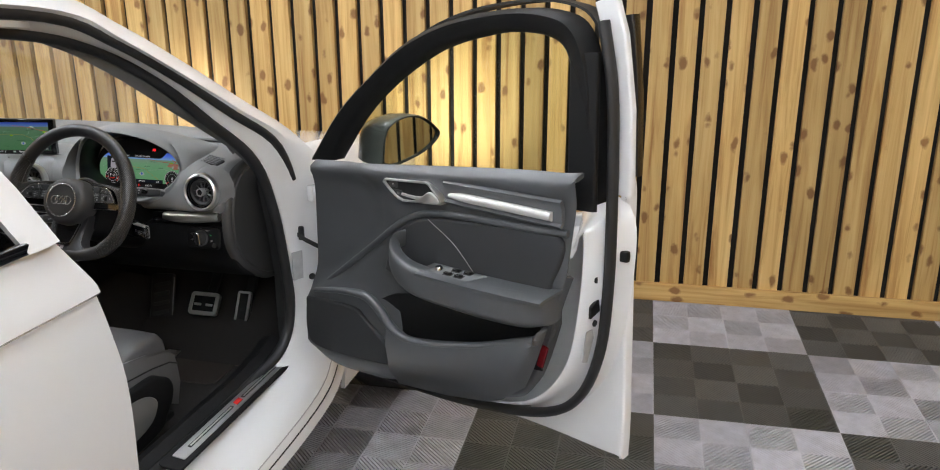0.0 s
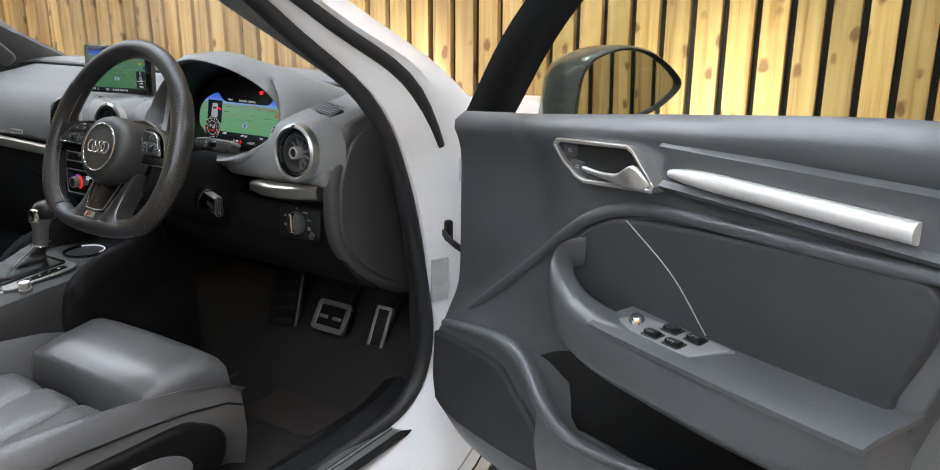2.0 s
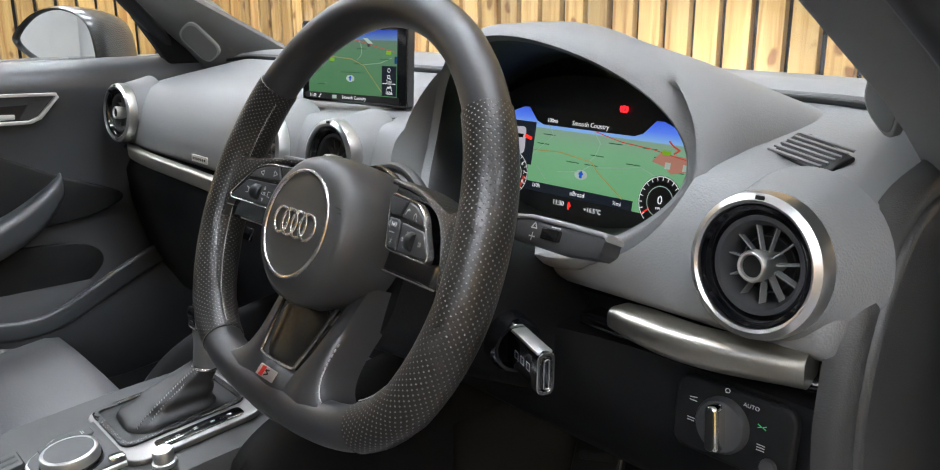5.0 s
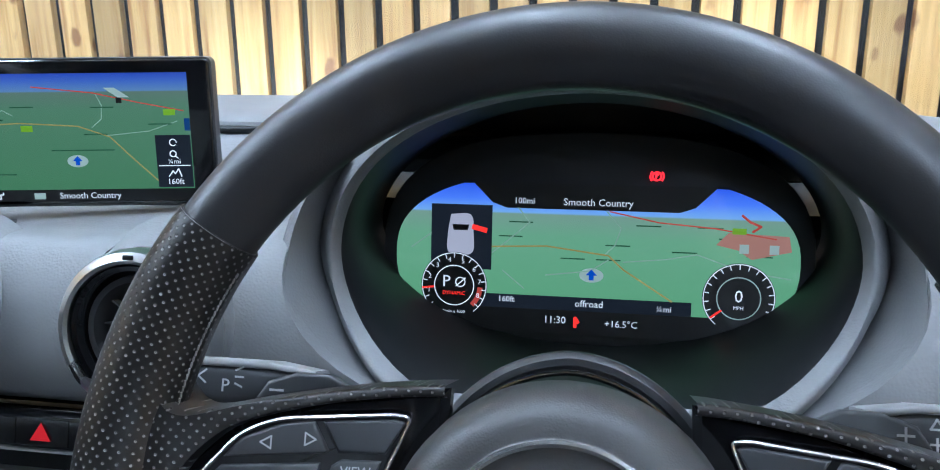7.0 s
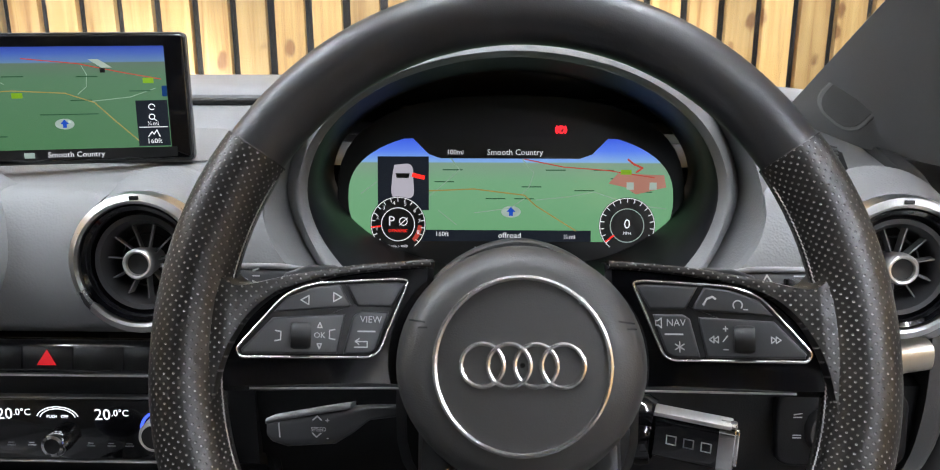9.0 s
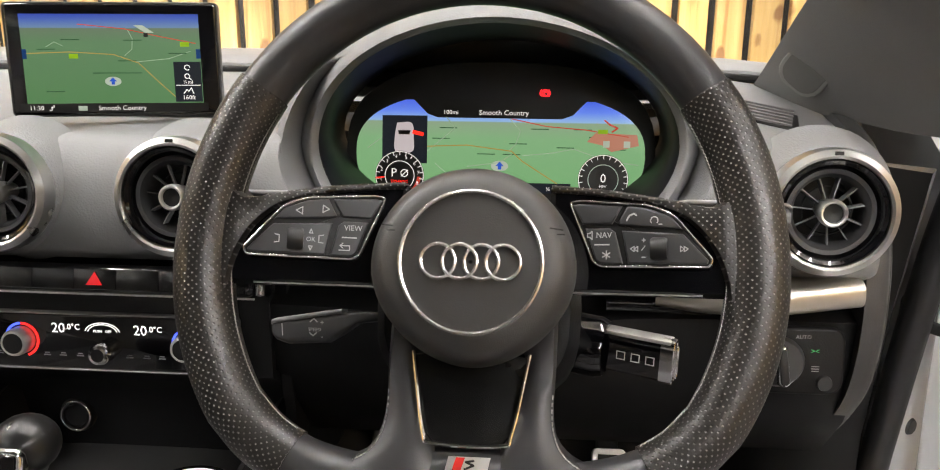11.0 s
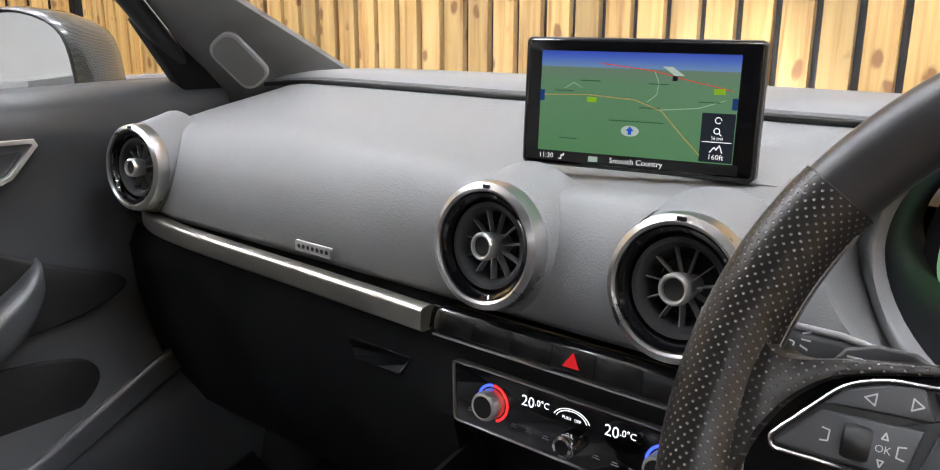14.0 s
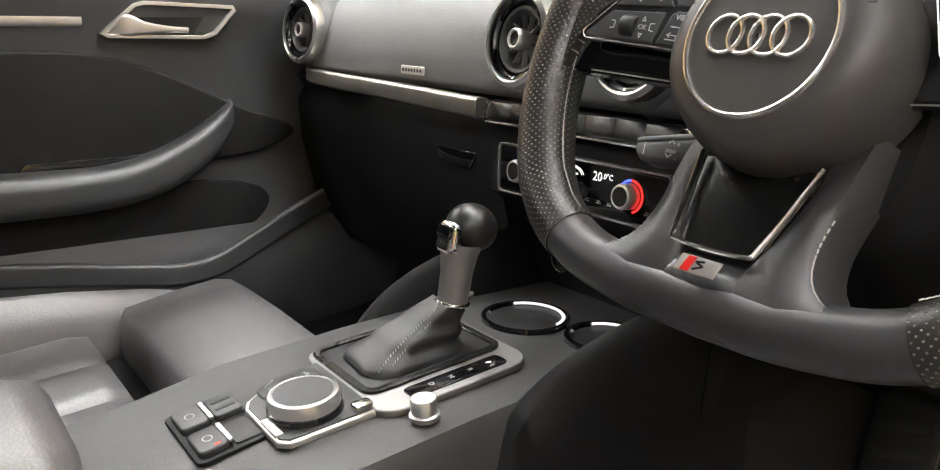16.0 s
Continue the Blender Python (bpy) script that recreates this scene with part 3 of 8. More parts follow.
# front wing, bonnet
BON = [[(0, 2.42, 1.035), (0, 2.8, 0.99), (0, 3.2, 0.915), (0, 3.5, 0.80), (0, 3.56, 0.66)],
       [(0.35, 2.39, 1.04), (0.36, 2.78, 1.0), (0.36, 3.18, 0.92), (0.34, 3.47, 0.80), (0.33, 3.53, 0.66)],
       [(0.62, 2.27, 1.03), (0.64, 2.7, 0.99), (0.63, 3.1, 0.91), (0.58, 3.40, 0.80), (0.56, 3.46, 0.66)],
       [(0.735, 2.20, 1.015), (0.76, 2.62, 0.965), (0.75, 3.0, 0.885), (0.70, 3.28, 0.79), (0.68, 3.35, 0.66)]]
half = [spline(r, 16) for r in BON]
half = [[V(p.x, p.y, p.z - 0.062 * (1 - (p.x / 0.78) ** 4)) for p in r] for r in half]
full = [[V(-p.x, p.y, p.z) for p in r] for r in half[:0:-1]] + half
cols = [spline([r[i] for r in full], 31) for i in range(16)]
P("bonnet", shell(cols, 0.015, (0, 0, -1)), WHITE, label="glossy white bonnet")


def wing(side):
    rows = []
    for y in np.linspace(2.20, 3.36, 12):
        f = (y - 2.2) / 1.16
        top = 1.012 - 0.05 * f - 0.18 * f * f
        x0, x1 = 0.742 + 0.02 * math.sin(f * 3) - 0.05 * f ** 3, 0.875 - 0.13 * f ** 3
        rows.append([V(side * x0, y, top), V(side * (x0 + 0.05), y, top - 0.02), V(side * x1, y, top - 0.14), V(side * (x1 + 0.01), y, 0.70 - 0.1 * f), V(side * x1, y, 0.45), V(side * (x1 - 0.02), y, 0.25)])
    return P("front_wing", shell(rows, 0.012 * side), WHITE, label="glossy white front wing")


wing(1)
wing(-1)
P("cowl", shell([spline([(-0.72, 2.20, 0.985), (-0.4, 2.36, 0.945), (0, 2.42, 0.945), (0.4, 2.36, 0.945), (0.72, 2.20, 0.985)], 17),
                 spline([(-0.70, 2.12, 0.975), (-0.4, 2.24, 0.94), (0, 2.28, 0.94), (0.4, 2.24, 0.94), (0.70, 2.12, 0.975)], 17)], 0.02, (0, 0, -1)), BLACK, label="black plastic scuttle")
P("front_bumper", shell([[V(x, 3.36 + 0.2 * (1 - (x / 0.78) ** 2) + dy, z) for x in np.linspace(-0.78, 0.78, 15)] for z, dy in ((0.70, 0), (0.55, 0.03), (0.4, 0.03), (0.22, 0))], 0.02), WHITE)

# windscreen and roof
SCREEN_EDGE = [(0.640, 2.175, 1.012), (0.615, 2.02, 1.105), (0.605, 1.84, 1.20), (0.600, 1.64, 1.30), (0.590, 1.44, 1.376)]
edge = spline(SCREEN_EDGE, 14)
rows = []
for p in edge:
    rows.append([V(p.x * s, p.y + 0.16 * (1 - s * s) * (0.6 + 0.4 * (p.y - 1.44) / 0.72), p.z + 0.03 * (1 - s * s) * (p.z - 1.0)) for s in np.linspace(-1, 1, 17)])
screen = P("windscreen", shell(rows, 0.005), CLEAR, label="clear windscreen")
screen.visible_shadow = False
rows = []
for y in (1.66, 1.46, 1.2, 0.6, 0.0, -0.5):
    h = 1.425 + 0.03 * math.sin((1.7 - y) / 2.2 * math.pi)
    rows.append([V(s * (0.60 + 0.05 * min(1, (1.66 - y) * 3)), y - 0.22 * s * s * max(0, (y - 1.2)) / 0.46, h - 0.05 * s ** 4) for s in np.linspace(-1, 1, 17)])
P("roof", shell(rows, 0.012), WHITE, label="glossy white roof")
rows = []
for y in (1.60, 1.42, 1.2, 0.6, 0.0, -0.5):
    h = 1.39 + 0.025 * math.sin((1.7 - y) / 2.2 * math.pi)
    rows.append([V(s * 0.575, y - 0.20 * s * s * max(0, (y - 1.2)) / 0.46, h - 0.03 * s ** 4) for s in np.linspace(-1, 1, 17)])
P("headliner", shell(rows, 0.012), HEADLINER, label="grey cloth headliner")

# inner A-pillar trims
rows = []
for i in range(NS):
    s = seal_line[i]
    if 1.30 < s.y < 2.03 and s.z > 0.98:
        f = (1.40 - s.z) / 0.4
        w = spline([(0.560, 1.28, 1.392), (0.572, 1.43, 1.365), (0.584, 1.58, 1.30), (0.589, 1.778, 1.20), (0.592, 1.975, 1.10), (0.597, 2.15, 1.01)], 40)
        q = w[min(39, max(0, int(f * 39)))]
        rows.append([s + V(-0.002, 0, 0), s.lerp(q, 0.25) + V(-0.010, -0.008, -0.004), s.lerp(q, 0.6) + V(-0.011, -0.012, -0.006), s.lerp(q, 0.9) + V(-0.003, -0.005, -0.001), q])
pillar = P("pillar_trim", shell(rows, 0.012), PILLAR, label="dark grey cloth-grained windscreen pillar trim")
flip(pillar, car, shift=0.135)
flip(bpy.data.objects["body_side"], car, shift=0.125)
flip(bpy.data.objects["door_seal"], car, shift=0.125)

# rear of the car: closed doors, tail
def rear_side(side):
    rows = []
    for y in np.linspace(1.187, -0.75, 14):
        f = (1.187 - y) / 1.937
        low_ = spline([(0.845, 0.27, -0.02), (0.878, 0.40, 0.0), (0.888, 0.60, 0.0), (0.89, 0.78, 0.0), (0.885, 0.90, -0.02), (0.877, 0.960, -0.030)], 22)
        top_ = spline([(0.888, 0.969, -0.032), (0.884, 0.99, -0.038), (0.873, 1.03, -0.062), (0.862, 1.075, -0.090)], 9)
        rows.append([V(side * p.x, y + (0.0 if f > 0.05 else p.z), p.y) for p in low_ + top_])
    return rows


for side in (1, -1):
    d = P("rear_door", shell(rear_side(side), 0.03 * side), WHITE, label="closed white rear door", sharp=25)
    pil = []
    for z, y in ((1.07, 1.090), (1.16, 1.058), (1.26, 1.012), (1.36, 0.952), (1.43, 0.90)):
        x = 0.862 - 0.38 * (z - 1.07)
        pil.append([V(side * x, y, z), V(side * (x + 0.003), y - 0.035, z), V(side * (x - 0.004), y - 0.05, z)])
    P("door_frame", shell(pil, 0.02 * side), WHITE, d)
    win = []
    for z in (1.09, 1.2, 1.3, 1.40):
        x = 0.85 - 0.38 * (z - 1.07)
        win.append([V(side * x, y, z) for y in (1.030 - (z - 1.09) * 0.42, 0.6, 0.2, -0.3)])
    P("window", shell(win, 0.005 * side), PRIVACY, d, "dark tinted glass").visible_shadow = False
    P("window_trim", sweep([V(side * 0.868, y, 1.082) for y in (1.075, 0.7, 0.2, -0.4)], rrect(0.012, 0.02, 0.004)), GLOSS, d, "gloss black window strip")
    P("pillar_post", block((0.10, 0.10, 0.98), 0.02, pose(side * 0.76, 1.03, 0.88, 0, -side * 9, 0)), TRIM, label="dark trimmed centre pillar")
P("tail", shell([[V(x, -0.75 + dy, z) for x in np.linspace(-0.86, 0.86, 9)] for z, dy in ((0.25, 0), (0.6, -0.05), (0.95, 0))], 0.03), WHITE, label="white tailgate")
P("rear_window", shell([[V(x, -0.75 + dy, z) for x in np.linspace(-0.70, 0.70, 9)] for z, dy in ((0.95, 0.0), (1.2, 0.1), (1.42, 0.28))], 0.005), PRIVACY, label="dark tinted rear window").visible_shadow = False
P("underbody", block((1.6, 4.0, 0.06), 0.02, pose(0, 1.3, 0.25)), BLACK)
for side in (1, -1):
    for y in (2.95, 0.25):
        wm = axes(V(side * 0.76, y if y > 1 else -0.1, 0.215), (0, 1, 0), (side, 0, 0))
        w_ = P("wheel", lathe([(0.20, -0.10), (0.305, -0.10), (0.315, -0.07), (0.315, 0.07), (0.305, 0.10), (0.22, 0.105), (0.20, 0.09)], wm), RUBBER, label="black tyre on alloy rim")
        P("rim", lathe([(0, 0.06), (0.05, 0.065), (0.06, 0.05), (0.19, 0.085), (0.205, 0.09)], wm), SATIN, w_)

# cabin floor
fl = []
for y in np.linspace(0.2, 2.75, 14):
    z = 0.335 if y < 2.1 else 0.335 + (y - 2.1) * 0.62
    fl.append([V(x, y, z + (0.22 if abs(x) < 0.11 and y < 2.3 else 0.0)) for x in (-0.70, -0.5, -0.3, -0.16, -0.1, 0, 0.1, 0.16, 0.3, 0.5, 0.70)])
P("cabin_floor", shell(fl, 0.02), CARPET, label="dark brown-black carpet")
P("bulkhead", shell([[V(x, 2.62, z) for x in np.linspace(-0.74, 0.74, 5)] for z in (0.3, 0.6, 0.90)], 0.03), BLACK)
mat_o = [(-0.19, -0.30), (0.20, -0.30), (0.20, 0.20), (0.13, 0.27), (0.02, 0.24), (-0.05, 0.31), (-0.13, 0.27), (-0.19, 0.12)]
mat_s = [tuple(p[:2]) for p in spline([(*p, 0) for p in mat_o + mat_o[:1]], 60)][:-1]
mt = P("floor_mat", plate(mat_s, 0.012, 0.005, pose(0.40, 1.90, 0.34)), CARPET, label="dark carpet mat with stitched edge")
PIPING = surface("brown_piping", (0.085, 0.058, 0.050), 0.8, grain=800, bump=0.4, mottle=0.1)
P("piping", sweep([V(0.40 + x * 0.985, 1.90 + y * 0.985, 0.353) for x, y in mat_s], oval(0.008, 0.006, 8), closed=True), PIPING, mt)
P("piping", sweep(spline([(0.31, 2.17, 0.3535), (0.345, 2.10, 0.3535), (0.36, 2.085, 0.3535), (0.59, 2.07, 0.3535)], 16), oval(0.006, 0.005, 8)), PIPING, mt)
P("heel_pad", plate(rrect(0.2, 0.17, 0.02), 0.004, 0.002, pose(0.46, 2.03, 0.352)), surface("heel_pad_rubber", (0.03, 0.022, 0.018), 0.8, grain=600, bump=0.5, mottle=0.2), mt)

# pedals
def pedal(name, cx, cy, cz, w, h, tilt, label):
    m = pose(cx, cy, cz, tilt, 0, 0)
    body = P(name, plate(rrect(w, h, min(w, h) * 0.16), 0.014, 0.004, m), BLACK, label=label)
    P("metal_face", hoop(rrect(w, h, min(w, h) * 0.16), min(w, h) * 0.17, 0.016, m), SATIN, body, "polished metal edge")
    for k in ((-0.2, 0.2) if w > h else (0.0,)):
        P("rubber_bar", plate(rrect(w * 0.24, 0.008, 0.002), 0.018, 0.001, m @ Matrix.Translation((k * w, -h * 0.05, 0))), SATIN if w > h else RUBBER, body)
    P("arm", sweep(spline([m @ V(0, 0.0, 0.0), m @ V(0, 0.09, -0.03), m @ V(0, 0.26, -0.02)], 8), rrect(0.016, 0.03, 0.004), up=(1, 0, 0)), BLACK, body)


pedal("brake_pedal", 0.368, 2.245, 0.466, 0.100, 0.074, 56, "black and chrome brake pedal")
pedal("accelerator", 0.487, 2.276, 0.452, 0.046, 0.108, 62, "slim chrome-edged accelerator pedal")

# rest for the left foot
fm = pose(0.205, 2.248, 0.425, 71, 0, 6)
rest_ = P("footrest", plate(rrect(0.078, 0.25, 0.012), 0.016, 0.005, fm), BLACK, label="ribbed black rest for the left foot")
for k in range(7):
    P("rib", plate(rrect(0.056, 0.012, 0.004), 0.0185, 0.0015, fm @ Matrix.Translation((0, -0.096 + k * 0.031, 0)) @ Matrix.Rotation(radians(14), 4, "Z")), RUBBER, rest_)
P("edge", sweep([fm @ V(0.038, -0.115, 0.012), fm @ V(0.038, 0.115, 0.012)], oval(0.004, 0.005, 8)), GREYPLASTIC, rest_)

# ---- dashboard ----
DASHP = [(1.940, 0.872), (1.926, 0.885), (1.924, 0.915), (1.936, 0.952), (1.962, 0.980), (2.010, 0.993), (2.08, 1.006), (2.150, 1.019)]


def dash_row(x):
    end = max(0.0, (-x - 0.56) / 0.14)
    right = max(0.0, (x - 0.52) / 0.14)
    prof = spline([(y, z, 0) for y, z in DASHP], 48)
    out = []
    for p in prof:
        y, z = p.x + 0.055 * end ** 2, p.y - (0.03 * end ** 2 + 0.018 * right ** 2) * (p.y - 0.86) / 0.14
        # shallow flat that the pop-up screen rises from
        z -= 0.010 * math.exp(-(x / 0.125) ** 6) * min(1, max(0, (y - 1.955) / 0.03)) * min(1, max(0, (2.13 - y) / 0.03))
        out.append(V(x, y, z))
    return out


def carve(ob, cutters):
    """Cut closed shapes out of an object for good."""
    for bm in cutters:
        c = part("cutter", bm, BLACK)
        mod = ob.modifiers.new("carve", "BOOLEAN")
        mod.operation, mod.solver, mod.object = "DIFFERENCE", "EXACT", c
        bpy.context.view_layer.update()
        me = bpy.data.meshes.new_from_object(ob.evaluated_get(bpy.context.evaluated_depsgraph_get()))
        ob.modifiers.clear()
        ob.data = me
        bpy.data.objects.remove(c)
    ob.data.shade_smooth()
    ob.data.set_sharp_from_angle(angle=radians(45))


rows = [dash_row(x) for x in np.linspace(-0.68, 0.644, 86)]
for x, back in ((0.650, 0.002), (0.655, 0.007), (0.658, 0.014), (0.660, 0.026), (0.661, 0.060)):
    rows.append([p + V(0, back, -0.5 * back * (p.z - 0.86) / 0.14) for p in dash_row(x)])
dash = P("dashboard", shell(rows, -0.010), DASH, label="grained soft dashboard, lightened to grey for the light on it")
carve(dash, [lathe([(0, -0.06), (0.055, -0.06), (0.055, 0.06), (0, 0.06)], axes(V(vx, 1.93, 0.936), (1, 0, 0), (0, -1, 0.1)), 40) for vx in (-0.593, -0.079, 0.079, 0.606)]
      + [loft([[V(0.342 + x, y, 0.975 + z) for x, z in oval(0.366, 0.192, 56, 2.0)] for y in (1.86, 2.10)], closed_v=True, caps=True)])
rows = []
for x in np.linspace(-0.69, 0.68, 30):
    b = 1 - (x / 0.7) ** 2
    e = max(0.0, (abs(x) - 0.5) / 0.2) ** 2 * 0.015
    rows.append([V(x, 2.158, 1.018 - e), V(x, 2.161, 1.028 - e), V(x, 2.168, 1.0325 - e), V(x, 2.20, 1.036 - e), V(x, 2.18 + 0.11 * b + 0.02, 1.036 - e), V(x, 2.20 + 0.13 * b, 1.012)])
P("dash_top_pad", shell(rows, -0.008), DASH, dash)
P("defrost_slot", sweep([V(x, 2.153, 1.0225 - max(0.0, (abs(x) - 0.5) / 0.2) ** 2 * 0.015) for x in np.linspace(-0.66, 0.63, 24)], rrect(0.010, 0.006, 0.002)), BLACK, dash, "dark slot along the windscreen")

# lower dash: glovebox side and knee panel
rows = []
for x in np.linspace(-0.69, -0.145, 14):
    rows.append([V(x, 1.945, 0.862), V(x, 1.958, 0.845), V(x, 1.945, 0.82), V(x, 1.95, 0.76), V(x, 1.975, 0.66), V(x, 2.02, 0.58), V(x, 2.12, 0.55), V(x, 2.4, 0.55)])
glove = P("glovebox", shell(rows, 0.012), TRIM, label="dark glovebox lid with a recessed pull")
P("pull", plate([(-0.045, 0.010), (0.045, 0.010), (0.03, -0.012), (-0.03, -0.012)], 0.004, 0.002, axes(V(-0.235, 1.949, 0.790), (1, 0, 0), (0, -1, 0.1))), GLOSS, glove, "recessed gloss black pull")
rows = []
for x in np.linspace(0.145, 0.658, 16):
    c = 0.03 * math.exp(-((x - 0.342) / 0.10) ** 2)
    rows.append([V(x, 1.955, 0.862), V(x, 1.962, 0.842), V(x, 1.938 - c, 0.835), V(x, 1.942 - c, 0.79), V(x, 1.965 - c, 0.73), V(x, 2.01, 0.675), V(x, 2.09, 0.645), V(x, 2.35, 0.66)])
for x, back in ((0.662, 0.006), (0.664, 0.02), (0.665, 0.07)):
    rows.append([V(x, p.y + back, p.z) for p in rows[15]])
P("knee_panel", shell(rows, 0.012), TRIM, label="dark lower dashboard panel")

# dash end cap by the door
cap_o = [(2.06, 0.995), (2.000, 0.980), (1.962, 0.949), (1.938, 0.896), (1.930, 0.856), (1.930, 0.812), (1.944, 0.764), (1.985, 0.712), (2.035, 0.672), (2.085, 0.644), (2.14, 0.622), (2.19, 0.64), (2.23, 0.80), (2.20, 0.96)]
cap_s = [tuple(p[:2]) for p in spline([(*p, 0) for p in cap_o + cap_o[:1]], 50)][:-1]
CAPM = Matrix(((0, 0, 1, 0.648), (1, 0, 0, 0), (0, 1, 0, 0), (0, 0, 0, 1)))
ec = P("dash_end_cap", plate(cap_s, 0.022, 0.012, CAPM), CONSOLE, label="dark panel closing the dashboard's end")
cover_s = [(2.085 + (y - 2.085) * 0.90, 0.81 + (z - 0.81) * 0.90 + 0.004) for y, z in cap_s]
P("fuse_cover", plate(cover_s, 0.0275, 0.005, CAPM), CONSOLE, ec)

# metal strips along the dash
P("trim_strip", sweep(spline([(-0.665, 1.966, 0.872), (-0.60, 1.930, 0.869), (-0.5, 1.916, 0.867), (-0.3, 1.914, 0.864), (-0.142, 1.915, 0.860)], 24), rrect(0.017, 0.022, 0.004)), STRIP, label="satin aluminium strip along the dashboard")
P("trim_strip", sweep(spline([(0.480, 1.932, 0.860), (0.56, 1.922, 0.861), (0.640, 1.936, 0.866)], 12), rrect(0.036, 0.024, 0.009), size=lambda t: 0.75 + 0.25 * math.sin(math.pi * min(1, t * 3 + 0.1) / 2)), STRIP, label="satin aluminium strip under the vent")
P("trim_shelf", sweep([V(0.44, 1.944, 0.846), V(0.56, 1.940, 0.846), V(0.66, 1.956, 0.852)], rrect(0.03, 0.010, 0.004)), GLOSS)

# badge on the passenger side: a plain bar in its metal colour
bd = P("dash_badge", plate(rrect(0.052, 0.0105, 0.002), 0.0025, 0.0006, axes(V(-0.290, 1.9195, 0.8925), (1, 0, 0), (0, -1, 0.06))), SATIN, label="small chrome badge")
for k in range(7):
    P("bar", plate(rrect(0.0042, 0.0042, 0.0018), 0.0029, 0.0003, axes(V(-0.290 + (k - 3) * 0.0066, 1.9195, 0.8925), (1, 0, 0), (0, -1, 0.06))), BUTTON, bd)


# round air vents
def air_vent(x, y, z, normal):
    m = axes(V(x, y, z), (1, 0, 0), normal) @ Matrix.Scale(0.935, 4)
    body = P("air_vent", lathe([(0.0700, -0.062), (0.0640, -0.045), (0.0592, -0.030), (0.0555, -0.017), (0.0532, -0.011)], m, 48), DASH, label="round jet-style air vent with a satin metal ring")
    P("ring", lathe([(0.0535, -0.016), (0.0540, -0.004), (0.0525, 0.003), (0.0475, 0.0060), (0.0452, 0.0045), (0.0445, -0.004)], m, 56), VENTMETAL, body, "satin metal ring")
    P("gloss_ring", lathe([(0.0448, 0.001), (0.0435, 0.0030), (0.0405, 0.0015), (0.0375, -0.006), (0.0365, -0.010)], m, 56), GLOSS, body, "gloss black inner ring")
    P("sleeve", lathe([(0.0370, -0.012), (0.0362, -0.004), (0.0325, -0.0045), (0.0290, -0.010), (0.0280, -0.022), (0.0275, -0.05)], m, 48), BUTTON, body)
    P("back", lathe([(0.0, -0.048), (0.03, -0.048)], m, 24), BLACK, body)
    P("inner_ring", torus(0.0205, 0.0009, lift(m, -0.018), 32, 6), TRIM, body)
    for k in range(11):
        a = 2 * math.pi * k / 11 + 0.2
        bm = m @ Matrix.Rotation(a, 4, "Z") @ Matrix.Translation((0.0195, 0, -0.014)) @ Matrix.Rotation(radians(8), 4, "X")
        P("blade", block((0.021, 0.0011, 0.007), 0.0, bm), GREYPLASTIC, body)
    P("hub", lathe([(0.0075, -0.03), (0.0100, -0.014), (0.0118, -0.002), (0.0116, 0.0040), (0.0100, 0.0060), (0.0086, 0.0056), (0.0080, 0.003)], m, 32), SATIN, body, "bright metal hub")
    P("hub_cap", lathe([(0, 0.0020), (0.0081, 0.0030)], m, 24), BLACK, body)
    P("marker", block((0.007, 0.003, 0.0012), 0.0003, lift(m, 0.0055) @ Matrix.Translation((0, 0.0495, 0))), BLACK, body)
    return body


for vx, vn in ((-0.593, (0.10, -1, 0.10)), (-0.077, (0, -1, 0.14)), (0.081, (0, -1, 0.14)), (0.606, (-0.06, -1, 0.10))):
    air_vent(vx, 1.910, 0.936, vn)

# grille at the dash corner
gm = axes(V(0.580, 2.026, 0.9940), (1, -0.25, -0.20), (0.16, -0.32, 0.93))
gr = P("corner_grille", plate([(-0.027, 0.014), (-0.018, 0.020), (0.027, 0.016), (0.030, -0.016), (0.022, -0.021), (-0.020, -0.016)], 0.004, 0.002, gm), BLACK, label="slatted corner grille")
for k in range(6):
    y = -0.017 + k * 0.0068
    P("slat", block((0.045, 0.0026, 0.002), 0.0005, lift(gm, 0.0046) @ Matrix.Translation((0, y, 0)) @ Matrix.Rotation(radians(10), 4, "Z")), GREYPLASTIC, gr)

# ---- centre screen ----
SCM = axes(V(-0.006, 2.004, 1.040), (1, 0.19, 0), (0.19, -1, 0.06)) @ Matrix.Diagonal((0.967, 0.935, 1, 1))
scr = P("centre_screen", plate(rrect(0.190, 0.106, 0.004), 0.010, 0.0022, lift(SCM, -0.010)), GLOSS, label="slim pop-up screen showing a green map")
P("screen_frame", hoop(rrect(0.1925, 0.1085, 0.005), 0.0018, 0.0105, lift(SCM, -0.0115)), BUTTON, scr)
P("screen_flap", plate(rrect(0.30, 0.085, 0.012), 0.0016, 0.0006, axes(V(0.0, 2.066, 0.9945), (1, 0, 0), (0, -0.18, 1))), DASH, scr)

# ---- instrument hood ----
HC = V(0.342, 1.898, 0.9727)


def hump(x, s):
    """The raised middle of the hood's lower edge, over the steering column."""
    return 0.026 * math.exp(-(x / 0.070) ** 2) if s < 0 else 0.0


